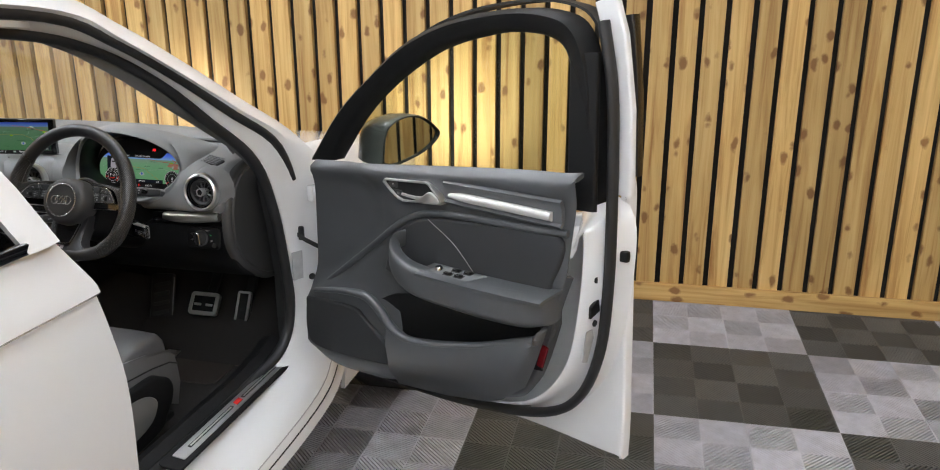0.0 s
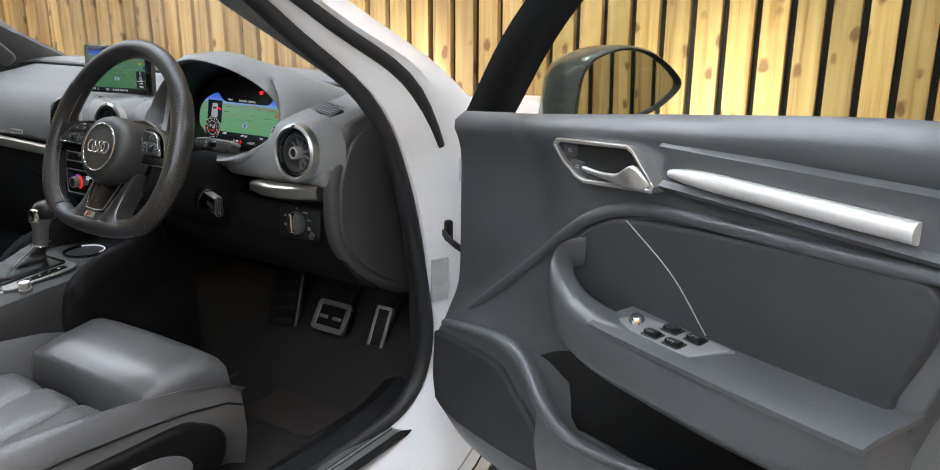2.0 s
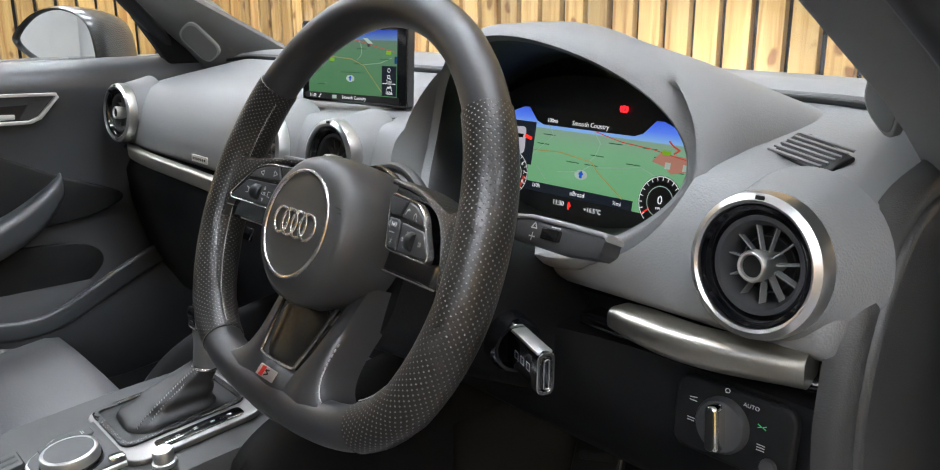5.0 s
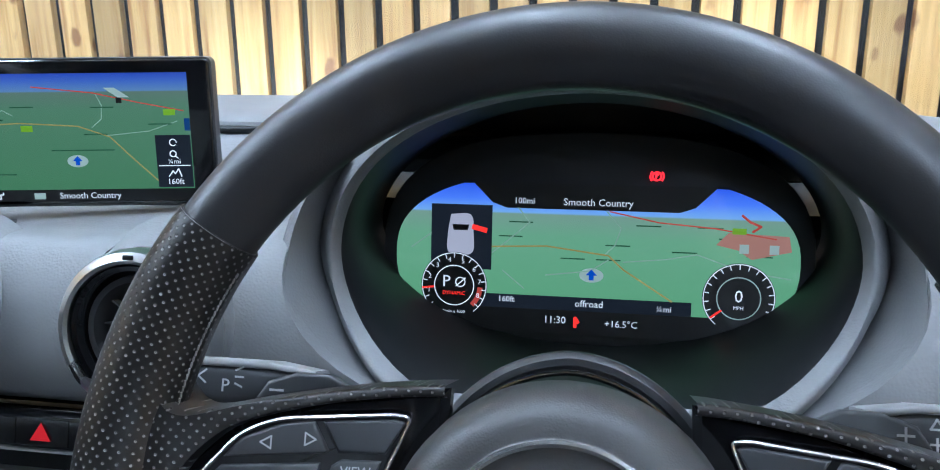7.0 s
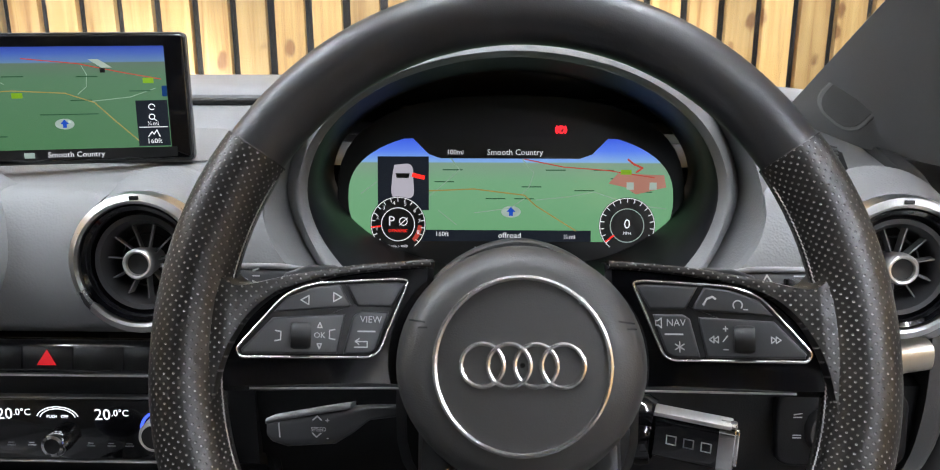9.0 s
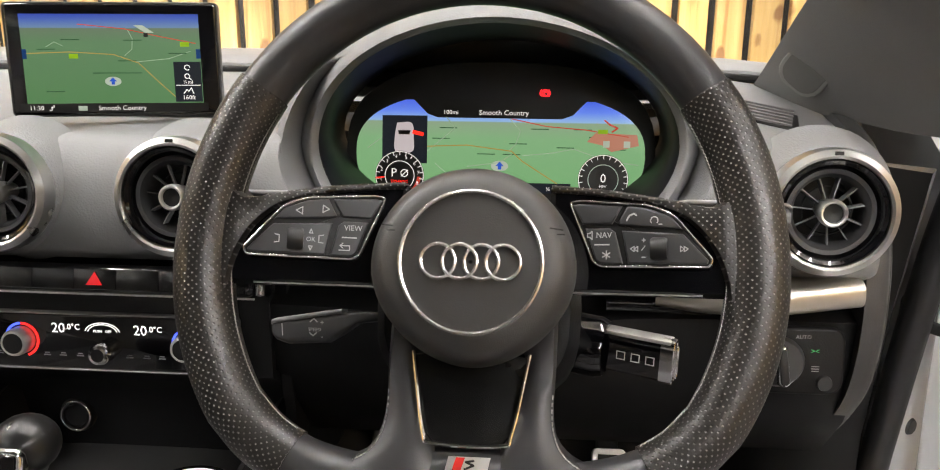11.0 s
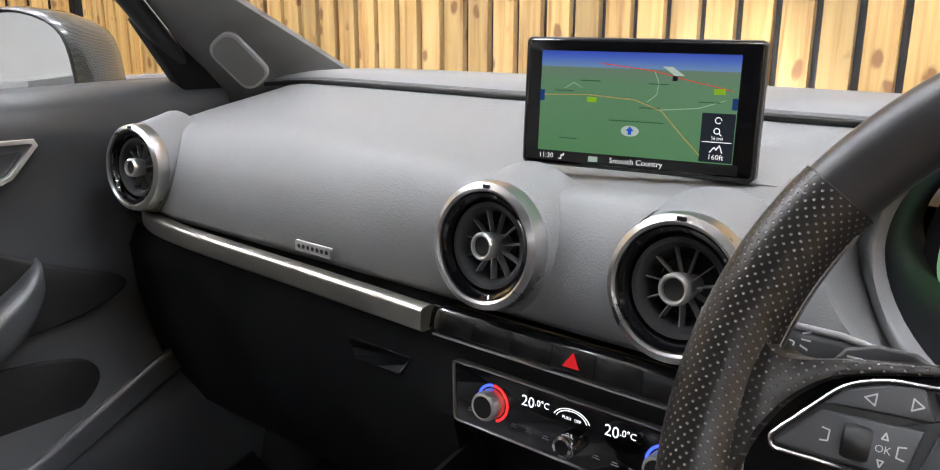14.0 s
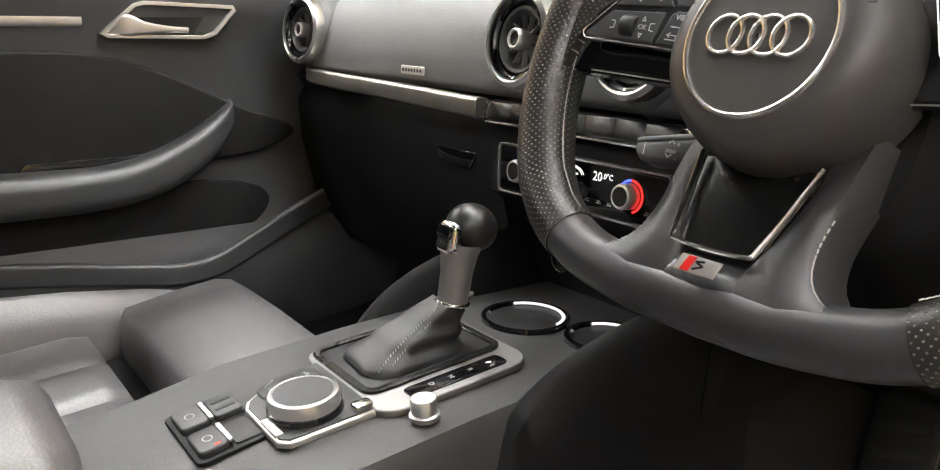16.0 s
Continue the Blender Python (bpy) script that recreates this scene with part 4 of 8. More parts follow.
def hood_ring(grow, back=0.0, n=72, bow=0.0797, lean=0.2657, rise=0.0, low=0.0914, swell=1.0):
    """A ring round the instruments: an oval that leans back at the top and sweeps back at its sides; grow: its distance outside the opening."""
    out = []
    for i in range(n):
        a = 2 * math.pi * i / n
        c, s = math.cos(a), math.sin(a)
        x = (0.1634 + grow) * math.copysign(abs(c) ** 1.05, c)
        z = ((0.108 + grow * 0.8 + rise) if s > 0 else (low + grow)) * math.copysign(abs(s) ** 1.05, s) + hump(x, s) * swell
        out.append(V(HC.x + x, max(1.908 + back, HC.y + back + lean * z + bow * (x / 0.1634) ** 2 * (1 if abs(x) < 0.1634 else (0.1634 / abs(x)) ** 1.2)), HC.z + z))
    return out


def dash_face(z):
    """How far forward the face of the dashboard stands at a height."""
    return float(np.interp(z, (0.872, 0.885, 0.915, 0.952, 0.980, 0.993), (1.940, 1.926, 1.924, 1.936, 1.962, 1.990)))


def hood_skirt(wide, tall, low, back, n=72):
    """The flank of the hood: it meets the dashboard's face at the sides and below, and rises into the brow above."""
    out = []
    for i in range(n):
        a = 2 * math.pi * i / n
        c, s = math.cos(a), math.sin(a)
        z = HC.z + (tall if s > 0 else low) * math.copysign(abs(s) ** 1.05, s) + hump(wide * c, s) * 0.9
        y = dash_face(z) if s < 0 else dash_face(HC.z) + 0.045 * s
        out.append(V(HC.x + wide * math.copysign(abs(c) ** 0.95, c), y + back, z))
    return out


def hood_tail(f, n=72):
    """Where the hood runs out into the top of the dashboard behind it."""
    out = []
    for i in range(n):
        a = 2 * math.pi * i / n
        c, s = math.cos(a), math.sin(a)
        top = 0.985 + 0.012 * f + (0.099 - 0.075 * f ** 1.4) * max(s, 0) ** 0.9
        out.append(V(HC.x + (0.190 + 0.03 * f) * math.copysign(abs(c) ** 0.9, c), 2.0 + 0.16 * f, top if s >= 0 else 0.985 + 0.125 * s))
    return out


rows = [hood_ring(-0.006, 0.012), hood_ring(-0.002, 0.003), hood_ring(0.0, 0.0), hood_ring(0.003, 0.0012), hood_ring(0.0085, 0.0065), hood_ring(0.0125, 0.0135), hood_skirt(0.182, 0.119, 0.1005, 0.0), hood_skirt(0.189, 0.118, 0.103, 0.006)] + [hood_tail(f) for f in (0.1, 0.35, 0.6, 0.8, 1.0)]
hood = P("instrument_hood", loft(rows, closed_v=True), DASH, label="grained hood round the instruments, lightened like the dashboard", sharp=75)
rows = [hood_ring(-0.0045, 0.010), hood_ring(-0.008, 0.030, bow=0.066, swell=0.8), hood_ring(-0.011, 0.075, bow=0.045, lean=0.15, rise=-0.006, swell=0.3), hood_ring(-0.013, 0.148, bow=0.0, lean=-0.05, rise=-0.012, low=0.094, swell=0.0)]
P("instrument_funnel", loft(rows, closed_v=True), BLACK, hood, "black inside of the hood", 60)
CLM = axes(V(0.342, 2.040, 0.954), (1, 0, 0), (0, -1, 0.18))
clus = P("instrument_panel", plate(oval(0.292, 0.172, 48, 2.6), 0.006, 0.001, lift(CLM, -0.008)), BLACK, label="digital instrument display showing a green map")
rb = P("trip_button", plate([(-0.022, -0.004), (0.022, -0.004), (0.016, 0.005), (-0.016, 0.005)], 0.004, 0.0015, axes(V(0.342, 1.930, 0.9060), (1, 0, 0), (0, -0.60, 0.80))), BUTTON, hood, "small grey trip reset button")
lettering("0.0", 0.0055, axes(V(0.342, 1.9272, 0.9096), (1, 0, 0), (0, -0.60, 0.80)), WHITEPRINT, rb)

# ---- centre console face ----
CS_N = (0, -1, 0.06)
stack = P("console_face", shell([[V(x, y, z) for y, z in ((1.948, 0.862), (1.944, 0.846), (1.938, 0.842), (1.934, 0.83), (1.934, 0.765), (1.95, 0.755), (1.985, 0.72), (2.0, 0.64), (1.99, 0.60))] for x in np.linspace(-0.147, 0.147, 7)], 0.01), TRIM, label="dark centre console face")
P("stack_wing", shell([[V(-0.148, y, z) for y, z in ((1.955, 0.862), (1.945, 0.8), (1.96, 0.72), (1.95, 0.60))], [V(-0.148, 2.3, z) for z in (0.862, 0.8, 0.72, 0.6)]], 0.01), TRIM, stack)
P("stack_wing", shell([[V(0.148, y, z) for y, z in ((1.955, 0.862), (1.945, 0.8), (1.96, 0.72), (1.95, 0.60))], [V(0.148, 2.3, z) for z in (0.862, 0.8, 0.72, 0.6)]], -0.01), TRIM, stack)
bar_m = axes(V(0, 1.925, 0.8575), (1, 0, 0), (0, -1, 0.30))
bar = P("switch_bar", plate(rrect(0.285, 0.026, 0.010), 0.016, 0.007, lift(bar_m, -0.010)), GLOSS, label="row of gloss black switches")
for k in range(7):
    P("switch", block((0.0374, 0.017, 0.003), 0.0006, lift(bar_m, 0.0055) @ Matrix.Translation((-0.114 + k * 0.038, 0, 0))), SEMIGLOSS, bar)
REDGLOW = glow("red_lamp", (1.0, 0.03, 0.02), 1.3)
sheet([(-0.0075, -0.005), (0.0075, -0.005), (0.0, 0.0068)], lift(bar_m, 0.0081), glow("hazard_red", (0.9, 0.02, 0.03), 0.55), bar, "hazard_triangle")
for k in (-1, 1):
    P("end_cap", block((0.010, 0.022, 0.022), 0.004, lift(bar_m, -0.004) @ Matrix.Translation((k * 0.146, 0, 0))), CHROME, bar)
P("edge_line", sweep([V(-0.14, 1.9195, 0.8455), V(0.14, 1.9195, 0.8455)], rrect(0.002, 0.0015, 0.0004)), SATIN, bar)

cl_o = [(-0.122, 0.025), (0.122, 0.025), (0.116, -0.026), (-0.116, -0.026)]
CM = axes(V(-0.002, 1.932, 0.797), (1, 0, 0), (0, -1, 0.10))
clim = P("climate_panel", plate(rounded(cl_o, 0.006), 0.006, 0.002, CM), GLOSS, label="gloss black climate control panel with lit dials")
P("frame", hoop([(x * 1.014, y * 1.05) for x, y in rounded(cl_o, 0.006)], 0.0017, 0.0075, CM), DULLMETAL, clim, "thin metal frame")
LCD = glow("white_digits", (0.92, 0.95, 1.0), 1.5)
BLUE, RED = glow("blue_light", (0.05, 0.10, 1.0), 2.2), glow("red_light", (1.0, 0.03, 0.03), 1.6)
for kx in (-0.0775, 0.0775):
    km = CM @ Matrix.Translation((kx, 0.0, 0.006))
    kb = P("dial", lathe([(0.0125, 0), (0.0122, 0.012), (0.0112, 0.0145), (0.0095, 0.015), (0.009, 0.0140), (0, 0.0135)], km, 36), SATIN, clim, "metal dial with a dark face")
    P("dial_face", lathe([(0.0092, 0.0146), (0, 0.0146)], km, 28), BLACK, kb)
    for mat_, a0, a1 in ((BLUE, 95, 190), (RED, -70, 90)):
        arc = [km @ V(0.0150 * math.cos(radians(a)), 0.0150 * math.sin(radians(a)), 0.0006) for a in np.linspace(a0, a1, 22)]
        P("lit_arc", sweep(arc, rrect(0.0022, 0.001, 0.0004), up=CM.col[2].to_3d()), mat_, kb)
km = CM @ Matrix.Translation((0.0, -0.008, 0.006))
P("dial", lathe([(0.0098, 0), (0.0095, 0.012), (0.0085, 0.0145), (0.0060, 0.0150)], km, 32), CHROME, clim, "small metal fan dial")
P("dial_cap", lathe([(0.0062, 0.0148), (0, 0.0142)], km, 24), BLACK, clim)
for tx in (-0.043, 0.033):
    lettering("20", 0.0128, CM @ Matrix.Translation((tx, 0.0115, 0.0064)), LCD, clim, "digits")
    lettering(".0°C", 0.0075, CM @ Matrix.Translation((tx + 0.0135, 0.0130, 0.0064)), LCD, clim, "digits")
for r in (0.0165, 0.0140):
    strokes([[(r * math.cos(radians(a)), r * 0.62 * math.sin(radians(a))) for a in range(15, 166, 10)]], 0.0008, CM @ Matrix.Translation((-0.002, 0.0075, 0.0064)), LCD, clim, "fan_arc")
lettering("PUSH   OFF", 0.0034, CM @ Matrix.Translation((-0.002, 0.0098, 0.0064)), LCD, clim, "digits")
DIMWHITE = surface("dim_print", (0.30, 0.30, 0.30), 0.5)
for kx in (-0.055, -0.040, -0.024, 0.022, 0.038, 0.052, 0.100, -0.100):
    strokes([[(-0.003, 0), (0.003, 0)], [(-0.002, 0.002), (0.002, 0.002)]], 0.0009, CM @ Matrix.Translation((kx, -0.0135, 0.0062)), DIMWHITE, clim, "key_mark")
sk = P("start_knob", lathe([(0.018, 0), (0.018, 0.006), (0.0155, 0.010), (0.012, 0.0105), (0.011, 0.008), (0, 0.008)], axes(V(-0.076, 1.992, 0.690), (1, 0, 0), (0, -1, 0.12)), 32), TRIM, label="round dark socket under the climate panel")
P("ring", torus(0.0150, 0.0014, axes(V(-0.076, 1.983, 0.691), (1, 0, 0), (0, -1, 0.12))), CHROME, sk)

# ---- lighting switch on the knee panel ----
LM = axes(V(0.589, 1.934, 0.803), (1, 0.05, 0), (0, -1, 0.12))
ls = P("light_switch", plate(rrect(0.098, 0.058, 0.012), 0.007, 0.003, LM), TRIM, label="headlight switch panel with a chrome-edged dial")
ld = P("dial", lathe([(0.0215, 0.006), (0.0215, 0.010), (0.019, 0.0135), (0, 0.014)], LM @ Matrix.Translation((-0.006, 0, 0)), 36), BUTTON, ls)
P("grip", plate(rrect(0.011, 0.036, 0.005), 0.026, 0.004, LM @ Matrix.Translation((-0.006, 0, 0)) @ Matrix.Rotation(radians(8), 4, "Z")), CHROME, ld, "chrome grip bar")
P("grip_top", plate(rrect(0.007, 0.031, 0.003), 0.0268, 0.001, LM @ Matrix.Translation((-0.006, 0, 0)) @ Matrix.Rotation(radians(8), 4, "Z")), BLACK, ld)
lettering("O", 0.0058, LM @ Matrix.Translation((-0.006, 0.0265, 0.0072)), WHITEPRINT, ls)
lettering("AUTO", 0.0046, LM @ Matrix.Translation((0.014, 0.021, 0.0072)), WHITEPRINT, ls)
lettering("><", 0.0062, LM @ Matrix.Translation((0.024, 0.009, 0.0072)), glow("green_lamp", (0.1, 0.9, 0.3), 0.6), ls)
strokes([[(0.022, -0.006), (0.028, -0.006)], [(0.022, -0.004), (0.028, -0.004)], [(0.022, -0.008), (0.028, -0.008)]], 0.0008, lift(LM, 0.0072), WHITEPRINT, ls)
strokes([[(-0.036, 0.010), (-0.030, 0.010)], [(-0.036, 0.012), (-0.030, 0.013)], [(-0.036, -0.006), (-0.030, -0.006)], [(-0.036, -0.004), (-0.030, -0.004)]], 0.0009, lift(LM, 0.0072), WHITEPRINT, ls)
P("dimmer_wheel", lathe([(0.0, 0.010), (0.006, 0.010), (0.007, 0.006)], LM @ Matrix.Translation((0.033, -0.018, 0)), 18), BUTTON, ls)

# ---- steering column ----
WN = V(0, -0.923, 0.384)
WZ = V(0, 0.384, 0.923)
WC = V(0.342, 1.717, 0.949)
WM = axes(WC, (1, 0, 0), WN)          # x right, y up the wheel, z towards the driver


def wp(x, y, n=0.0):
    return WM @ V(x, y, n)


rows = []
for d, w, h in ((-0.062, 0.030, 0.028), (-0.066, 0.060, 0.052), (-0.085, 0.068, 0.058), (-0.13, 0.070, 0.064), (-0.20, 0.074, 0.07), (-0.30, 0.08, 0.075)):
    rows.append([wp(x, y - 0.022, d) for x, y in oval(w * 2, h * 2, 28, 3.2)])
P("column_shroud", loft(rows, closed_v=True, caps=True), TRIM, label="dark steering column shroud", sharp=50)


def stalk(name, stations, front, depth, label, body_material, top_to):
    """A flat control stalk: stations give its distance from the column and the height of its upper and lower edge; a paler strip lies on its top."""
    def section(x, top, low):
        h = top - low
        return [wp(x, (top + low) / 2 + v, front - depth / 2 + u) for u, v in rrect(depth, h, min(depth, h) * 0.28, 5)]
    b = P(name, loft([section(*q) for q in stations], closed_v=True, caps=True), body_material, label=label, sharp=45)
    cover = [q for q in stations if abs(q[0]) >= top_to]
    P("top_strip", loft([[wp(x * 1.006, top + 0.0004 + v, front - depth / 2 + u) for u, v in rrect(depth * 1.06, 0.0034, 0.0014, 4)] for x, top, _ in cover], closed_v=True, caps=True), STALKTOP, b, "paler grey top face", 45)
    return b


ARM = [(0.206, 0.0500, 0.0400), (0.203, 0.0522, 0.0360), (0.170, 0.0530, 0.0330), (0.138, 0.0530, 0.0340), (0.116, 0.0500, 0.0345), (0.098, 0.0440, 0.0300), (0.080, 0.0340, 0.0200), (0.055, 0.0180, 0.0040)]
lst = stalk("indicator_stalk", [(-x, a, b) for x, a, b in ARM], -0.0955, 0.019, "grey turn signal stalk with printed symbols", BUTTON, 0.110)
LSM = axes(wp(-0.1575, 0.0440, -0.0951), (1, 0, 0), WN)
lettering("P", 0.0085, LSM @ Matrix.Translation((-0.0022, -0.0010, 0)), WHITEPRINT, lst)
strokes([[(0.0025, 0.0065), (0.0060, 0.0080)], [(0.0025, 0.0035), (0.0065, 0.0035)], [(0.0025, 0.0005), (0.0060, -0.0010)], [(-0.016, 0.003), (-0.012, 0.006)], [(-0.016, 0.003), (-0.012, 0.000)]], 0.0009, LSM, WHITEPRINT, lst)
strokes([[(-0.036, 0.0), (-0.029, 0.0)], [(-0.026, 0.0), (-0.022, 0.0)], [(-0.008, 0.0), (-0.001, 0.0)], [(0.003, 0.0), (0.010, 0.0)]], 0.003, axes(wp(-0.146, 0.0553, -0.105), (1, 0, 0), WZ), WHITEPRINT, lst)

cst = stalk("cruise_stalk", [(-0.1455, -0.0375, -0.0450), (-0.1425, -0.0362, -0.0490), (-0.1340, -0.0347, -0.0518), (-0.1060, -0.0298, -0.0500), (-0.0960, -0.0283, -0.0440), (-0.0860, -0.0278, -0.0360), (-0.0700, -0.0276, -0.0338), (-0.030, -0.026, -0.032)], -0.1040, 0.018, "cruise control stalk marked SPEED", BUTTON, 0.094)
CSM = axes(wp(-0.115, -0.0400, -0.1035), (1, 0, 0.0), WN)
lettering("SPEED", 0.0034, CSM @ Matrix.Translation((0, -0.0014, 0)), WHITEPRINT, cst)
lettering("+", 0.0050, CSM @ Matrix.Translation((0.0050, 0.0035, 0)), WHITEPRINT, cst)
lettering("-", 0.0050, CSM @ Matrix.Translation((0.0055, -0.0060, 0)), WHITEPRINT, cst)
strokes([[(-0.0035, 0.0040), (-0.001, 0.0062), (0.0015, 0.0040)], [(-0.0035, -0.0035), (-0.001, -0.0057), (0.0015, -0.0035)], [(-0.0235, 0.002), (-0.0225, -0.006)]], 0.0008, CSM, WHITEPRINT, cst)
strokes([[(-0.020, 0.003), (-0.012, 0.003)], [(-0.009, 0.003), (0.000, 0.003)], [(-0.018, -0.002), (-0.013, -0.002)], [(-0.008, -0.002), (0.001, -0.002)]], 0.0018, axes(wp(-0.118, -0.0302, -0.1120), (1, 0.17, 0.06), (-0.16, 0.384, 0.923)), WHITEPRINT, cst)

rst = stalk("wiper_stalk", ARM, -0.0955, 0.019, "grey wiper stalk with printed symbols", BUTTON, 0.110)
RSM = axes(wp(0.160, 0.0450, -0.0951), (1, 0, 0), WN)
P("rocker", block((0.016, 0.0085, 0.006), 0.0015, RSM @ Matrix.Translation((0.002, -0.001, 0))), SEMIGLOSS, rst, "black ribbed rocker")
strokes([[(-0.018, 0.001), (-0.0155, 0.005), (-0.013, 0.001), (-0.018, 0.001)], [(-0.018, -0.005), (-0.013, -0.005)], [(-0.0155, -0.0075), (-0.0155, -0.0025)], [(0.000, 0.0045), (0.008, 0.0045)]], 0.0009, RSM, WHITEPRINT, rst)
strokes([[(-0.024, 0.003), (-0.006, 0.003)], [(-0.024, -0.002), (-0.008, -0.002)], [(0.000, 0.003), (0.012, 0.003)], [(0.002, -0.002), (0.010, -0.002)]], 0.0022, axes(wp(0.160, 0.0553, -0.105), (1, 0, 0), WZ), WHITEPRINT, rst)

# shift paddles behind the wheel
for s in (-1, 1):
    po_ = [(s * x, y) for x, y in ((0.088, 0.030), (0.090, 0.046), (0.103, 0.0525), (0.118, 0.0525), (0.131, 0.048), (0.140, 0.034), (0.120, 0.024))]
    pdl = P("shift_paddle", plate(po_, 0.005, 0.002, lift(WM, -0.080)), BUTTON, label="grey gear shift paddle behind the wheel")
    strokes([[(-0.003, 0), (0.003, 0)]] + ([[(0, -0.003), (0, 0.003)]] if s > 0 else []), 0.001, lift(WM, -0.0745) @ Matrix.Translation((s * 0.126, 0.0445, 0)), WHITEPRINT, pdl)

# ignition key and its holder
KM = axes(V(0.430, 1.862, 0.838), (0.36, 0.93, 0), (0.93, -0.36, -0.02))
ign = P("ignition", lathe([(0.024, -0.02), (0.0235, 0.0), (0.021, 0.006), (0.018, 0.006)], KM, 28), GLOSS, label="gloss black ignition lock with a chrome-edged key")
KF = KM
key = P("key", plate(rrect(0.014, 0.032, 0.005), 0.056, 0.005, KF), GLOSS, ign, "gloss black key fob")
P("chrome_band", hoop(rrect(0.0150, 0.0350, 0.006), 0.003, 0.010, lift(KF, 0.047)), CHROME, ign)
P("chrome_back", block((0.013, 0.003, 0.050), 0.001, KF @ Matrix.Translation((0, 0.0160, 0.029))), SATIN, ign)
P("key_ring", hoop(rrect(0.006, 0.026, 0.003), 0.0018, 0.005, KF @ Matrix.Translation((0.0, 0, 0.054))), CHROME, ign)
for k in (0.018, 0.029, 0.040):
    strokes([[(-0.003, -0.003), (0.003, -0.003), (0.003, 0.003), (-0.003, 0.003), (-0.003, -0.003)]], 0.0008, KF @ Matrix.Translation((-0.0073, 0.0, k)) @ Matrix.Rotation(radians(-90), 4, "Y"), WHITEPRINT, ign, "symbol")

# ---- steering wheel ----
def rim_path(n=140):
    pts = []
    for i in range(n):
        th = -122 + 244 * i / (n - 1)
        r = 0.1665 + 0.0150 * max(0.0, math.cos(radians(th))) ** 1.6
        pts.append((r * math.sin(radians(th)), r * math.cos(radians(th))))
    p0 = pts[-1]
    corner = spline([(*p0, 0), (0.121, -0.1080, 0), (0.090, -0.1230, 0), (0.045, -0.1305, 0), (0, -0.132, 0)], 24)
    right = [(p.x, p.y) for p in corner[1:]]
    left = [(-x, y) for x, y in right[:-1]][::-1]
    return pts, right, left


upper, low_r, low_l = rim_path()
loop = upper + low_r + low_l
nup = len(upper)


def rim_point(i):
    x, y = loop[i % len(loop)]
    return wp(x, y, -0.030)


wheel = P("steering_wheel", sweep([rim_point(i) for i in range(len(loop))], oval(0.0320, 0.0340, 20), up=WN, closed=True), RIMLEATHER, label="flat-bottomed black leather steering wheel with four-ring emblem")
i_seam = int((122 - 50.5) / 244 * (nup - 1))
for s in (0, 1):
    idx = list(range(-9, i_seam + 1)) if s == 0 else list(range(nup - 1 - i_seam, nup + 9))
    P("grip", sweep([rim_point(i) for i in idx], oval(0.0345, 0.0365, 24), up=WN, caps=True, uv=True, size=lambda t: 1.0 + 0.07 * math.sin(math.pi * t) ** 0.8), GRIP, wheel, "perforated leather grip")
    for i in (idx[0], idx[-1]):
        t = (rim_point(i + 1) - rim_point(i - 1)).normalized()
        P("seam", torus(0.0168, 0.0006, axes(rim_point(i), WN, t), 26, 6), BLACK, wheel)
    # pale stitches inside the grip
    bm = bmesh.new()
    for i in idx[2:-2]:
        for f in (0.0, 0.5):
            a, b_ = rim_point(i), rim_point(i + 1)
            c = a.lerp(b_, f)
            inward = (wp(0, 0, -0.030) - c).normalized()
            t = (b_ - a).normalized()
            for k in (-1, 1):
                q = c + inward * 0.0185 + WN * 0.003 * k * 0 + WN * 0.0045
                bmesh.ops.create_cube(bm, size=1, matrix=axes(q, t + WN * 0.5, inward) @ Matrix.Diagonal((0.0022, 0.0006, 0.0006, 1)))
                break
    P("stitching", bm, STITCH, wheel)

# hub cover: a rounded dome
hub_o = []
for i in range(56):
    a = 2 * math.pi * i / 56
    x, y = 0.0605 * math.cos(a), 0.0585 * math.sin(a)
    if y < 0:
        x *= 1 - 0.12 * (y / 0.0585) ** 2
    hub_o.append((x, y - 0.001))
rows = []
for k, d in ((1.0, -0.060), (1.02, -0.036), (1.0, -0.018), (0.93, -0.007), (0.84, -0.0025), (0.72, -0.0008), (0.5, 0.0), (0.25, 0.0003), (0.02, 0.0003)):
    rows.append([wp(x * k, y * k, d) for x, y in hub_o])
hub = P("hub_cover", loft(rows, closed_v=True), HUB, wheel, "soft black airbag cover", 50)
arc = [(radians(a), 0.0645 - 0.004 * abs(a - 90) / 60) for a in range(32, 149, 4)]
P("hub_surround", sweep([wp(r * math.cos(a), r * math.sin(a), -0.078) for a, r in arc], oval(0.009, 0.012, 10), up=WN), BUTTON, wheel, "grey collar over the hub")
P("hub_strip", sweep([wp(0.956 * r * math.cos(a), 0.956 * r * math.sin(a) - 0.0012, -0.062) for a, r in arc], oval(0.0025, 0.008, 8), up=WN), GLOSS, wheel, "gloss black strip")
P("hub_ring", torus(0.0405, 0.0016, lift(WM, 0.0004), 64, 8), EMBLEM, wheel, "thin chrome circle")
for k in range(4):
    P("emblem_ring", torus(0.0098, 0.00135, lift(WM, 0.0008 + 0.0002 * (k % 2)) @ Matrix.Translation(((k - 1.5) * 0.01235, 0.0, 0)), 36, 8), EMBLEM, wheel, "chrome ring")
for k in (-1, 1):
    strokes([[(-0.004, 0.001), (0.003, 0.0)], [(0.0, -0.0025), (0.004, -0.0025)]], 0.0008, WM @ Matrix.Translation((k * 0.0485, 0.0195, -0.0004)), BLACK, wheel, "horn_mark")

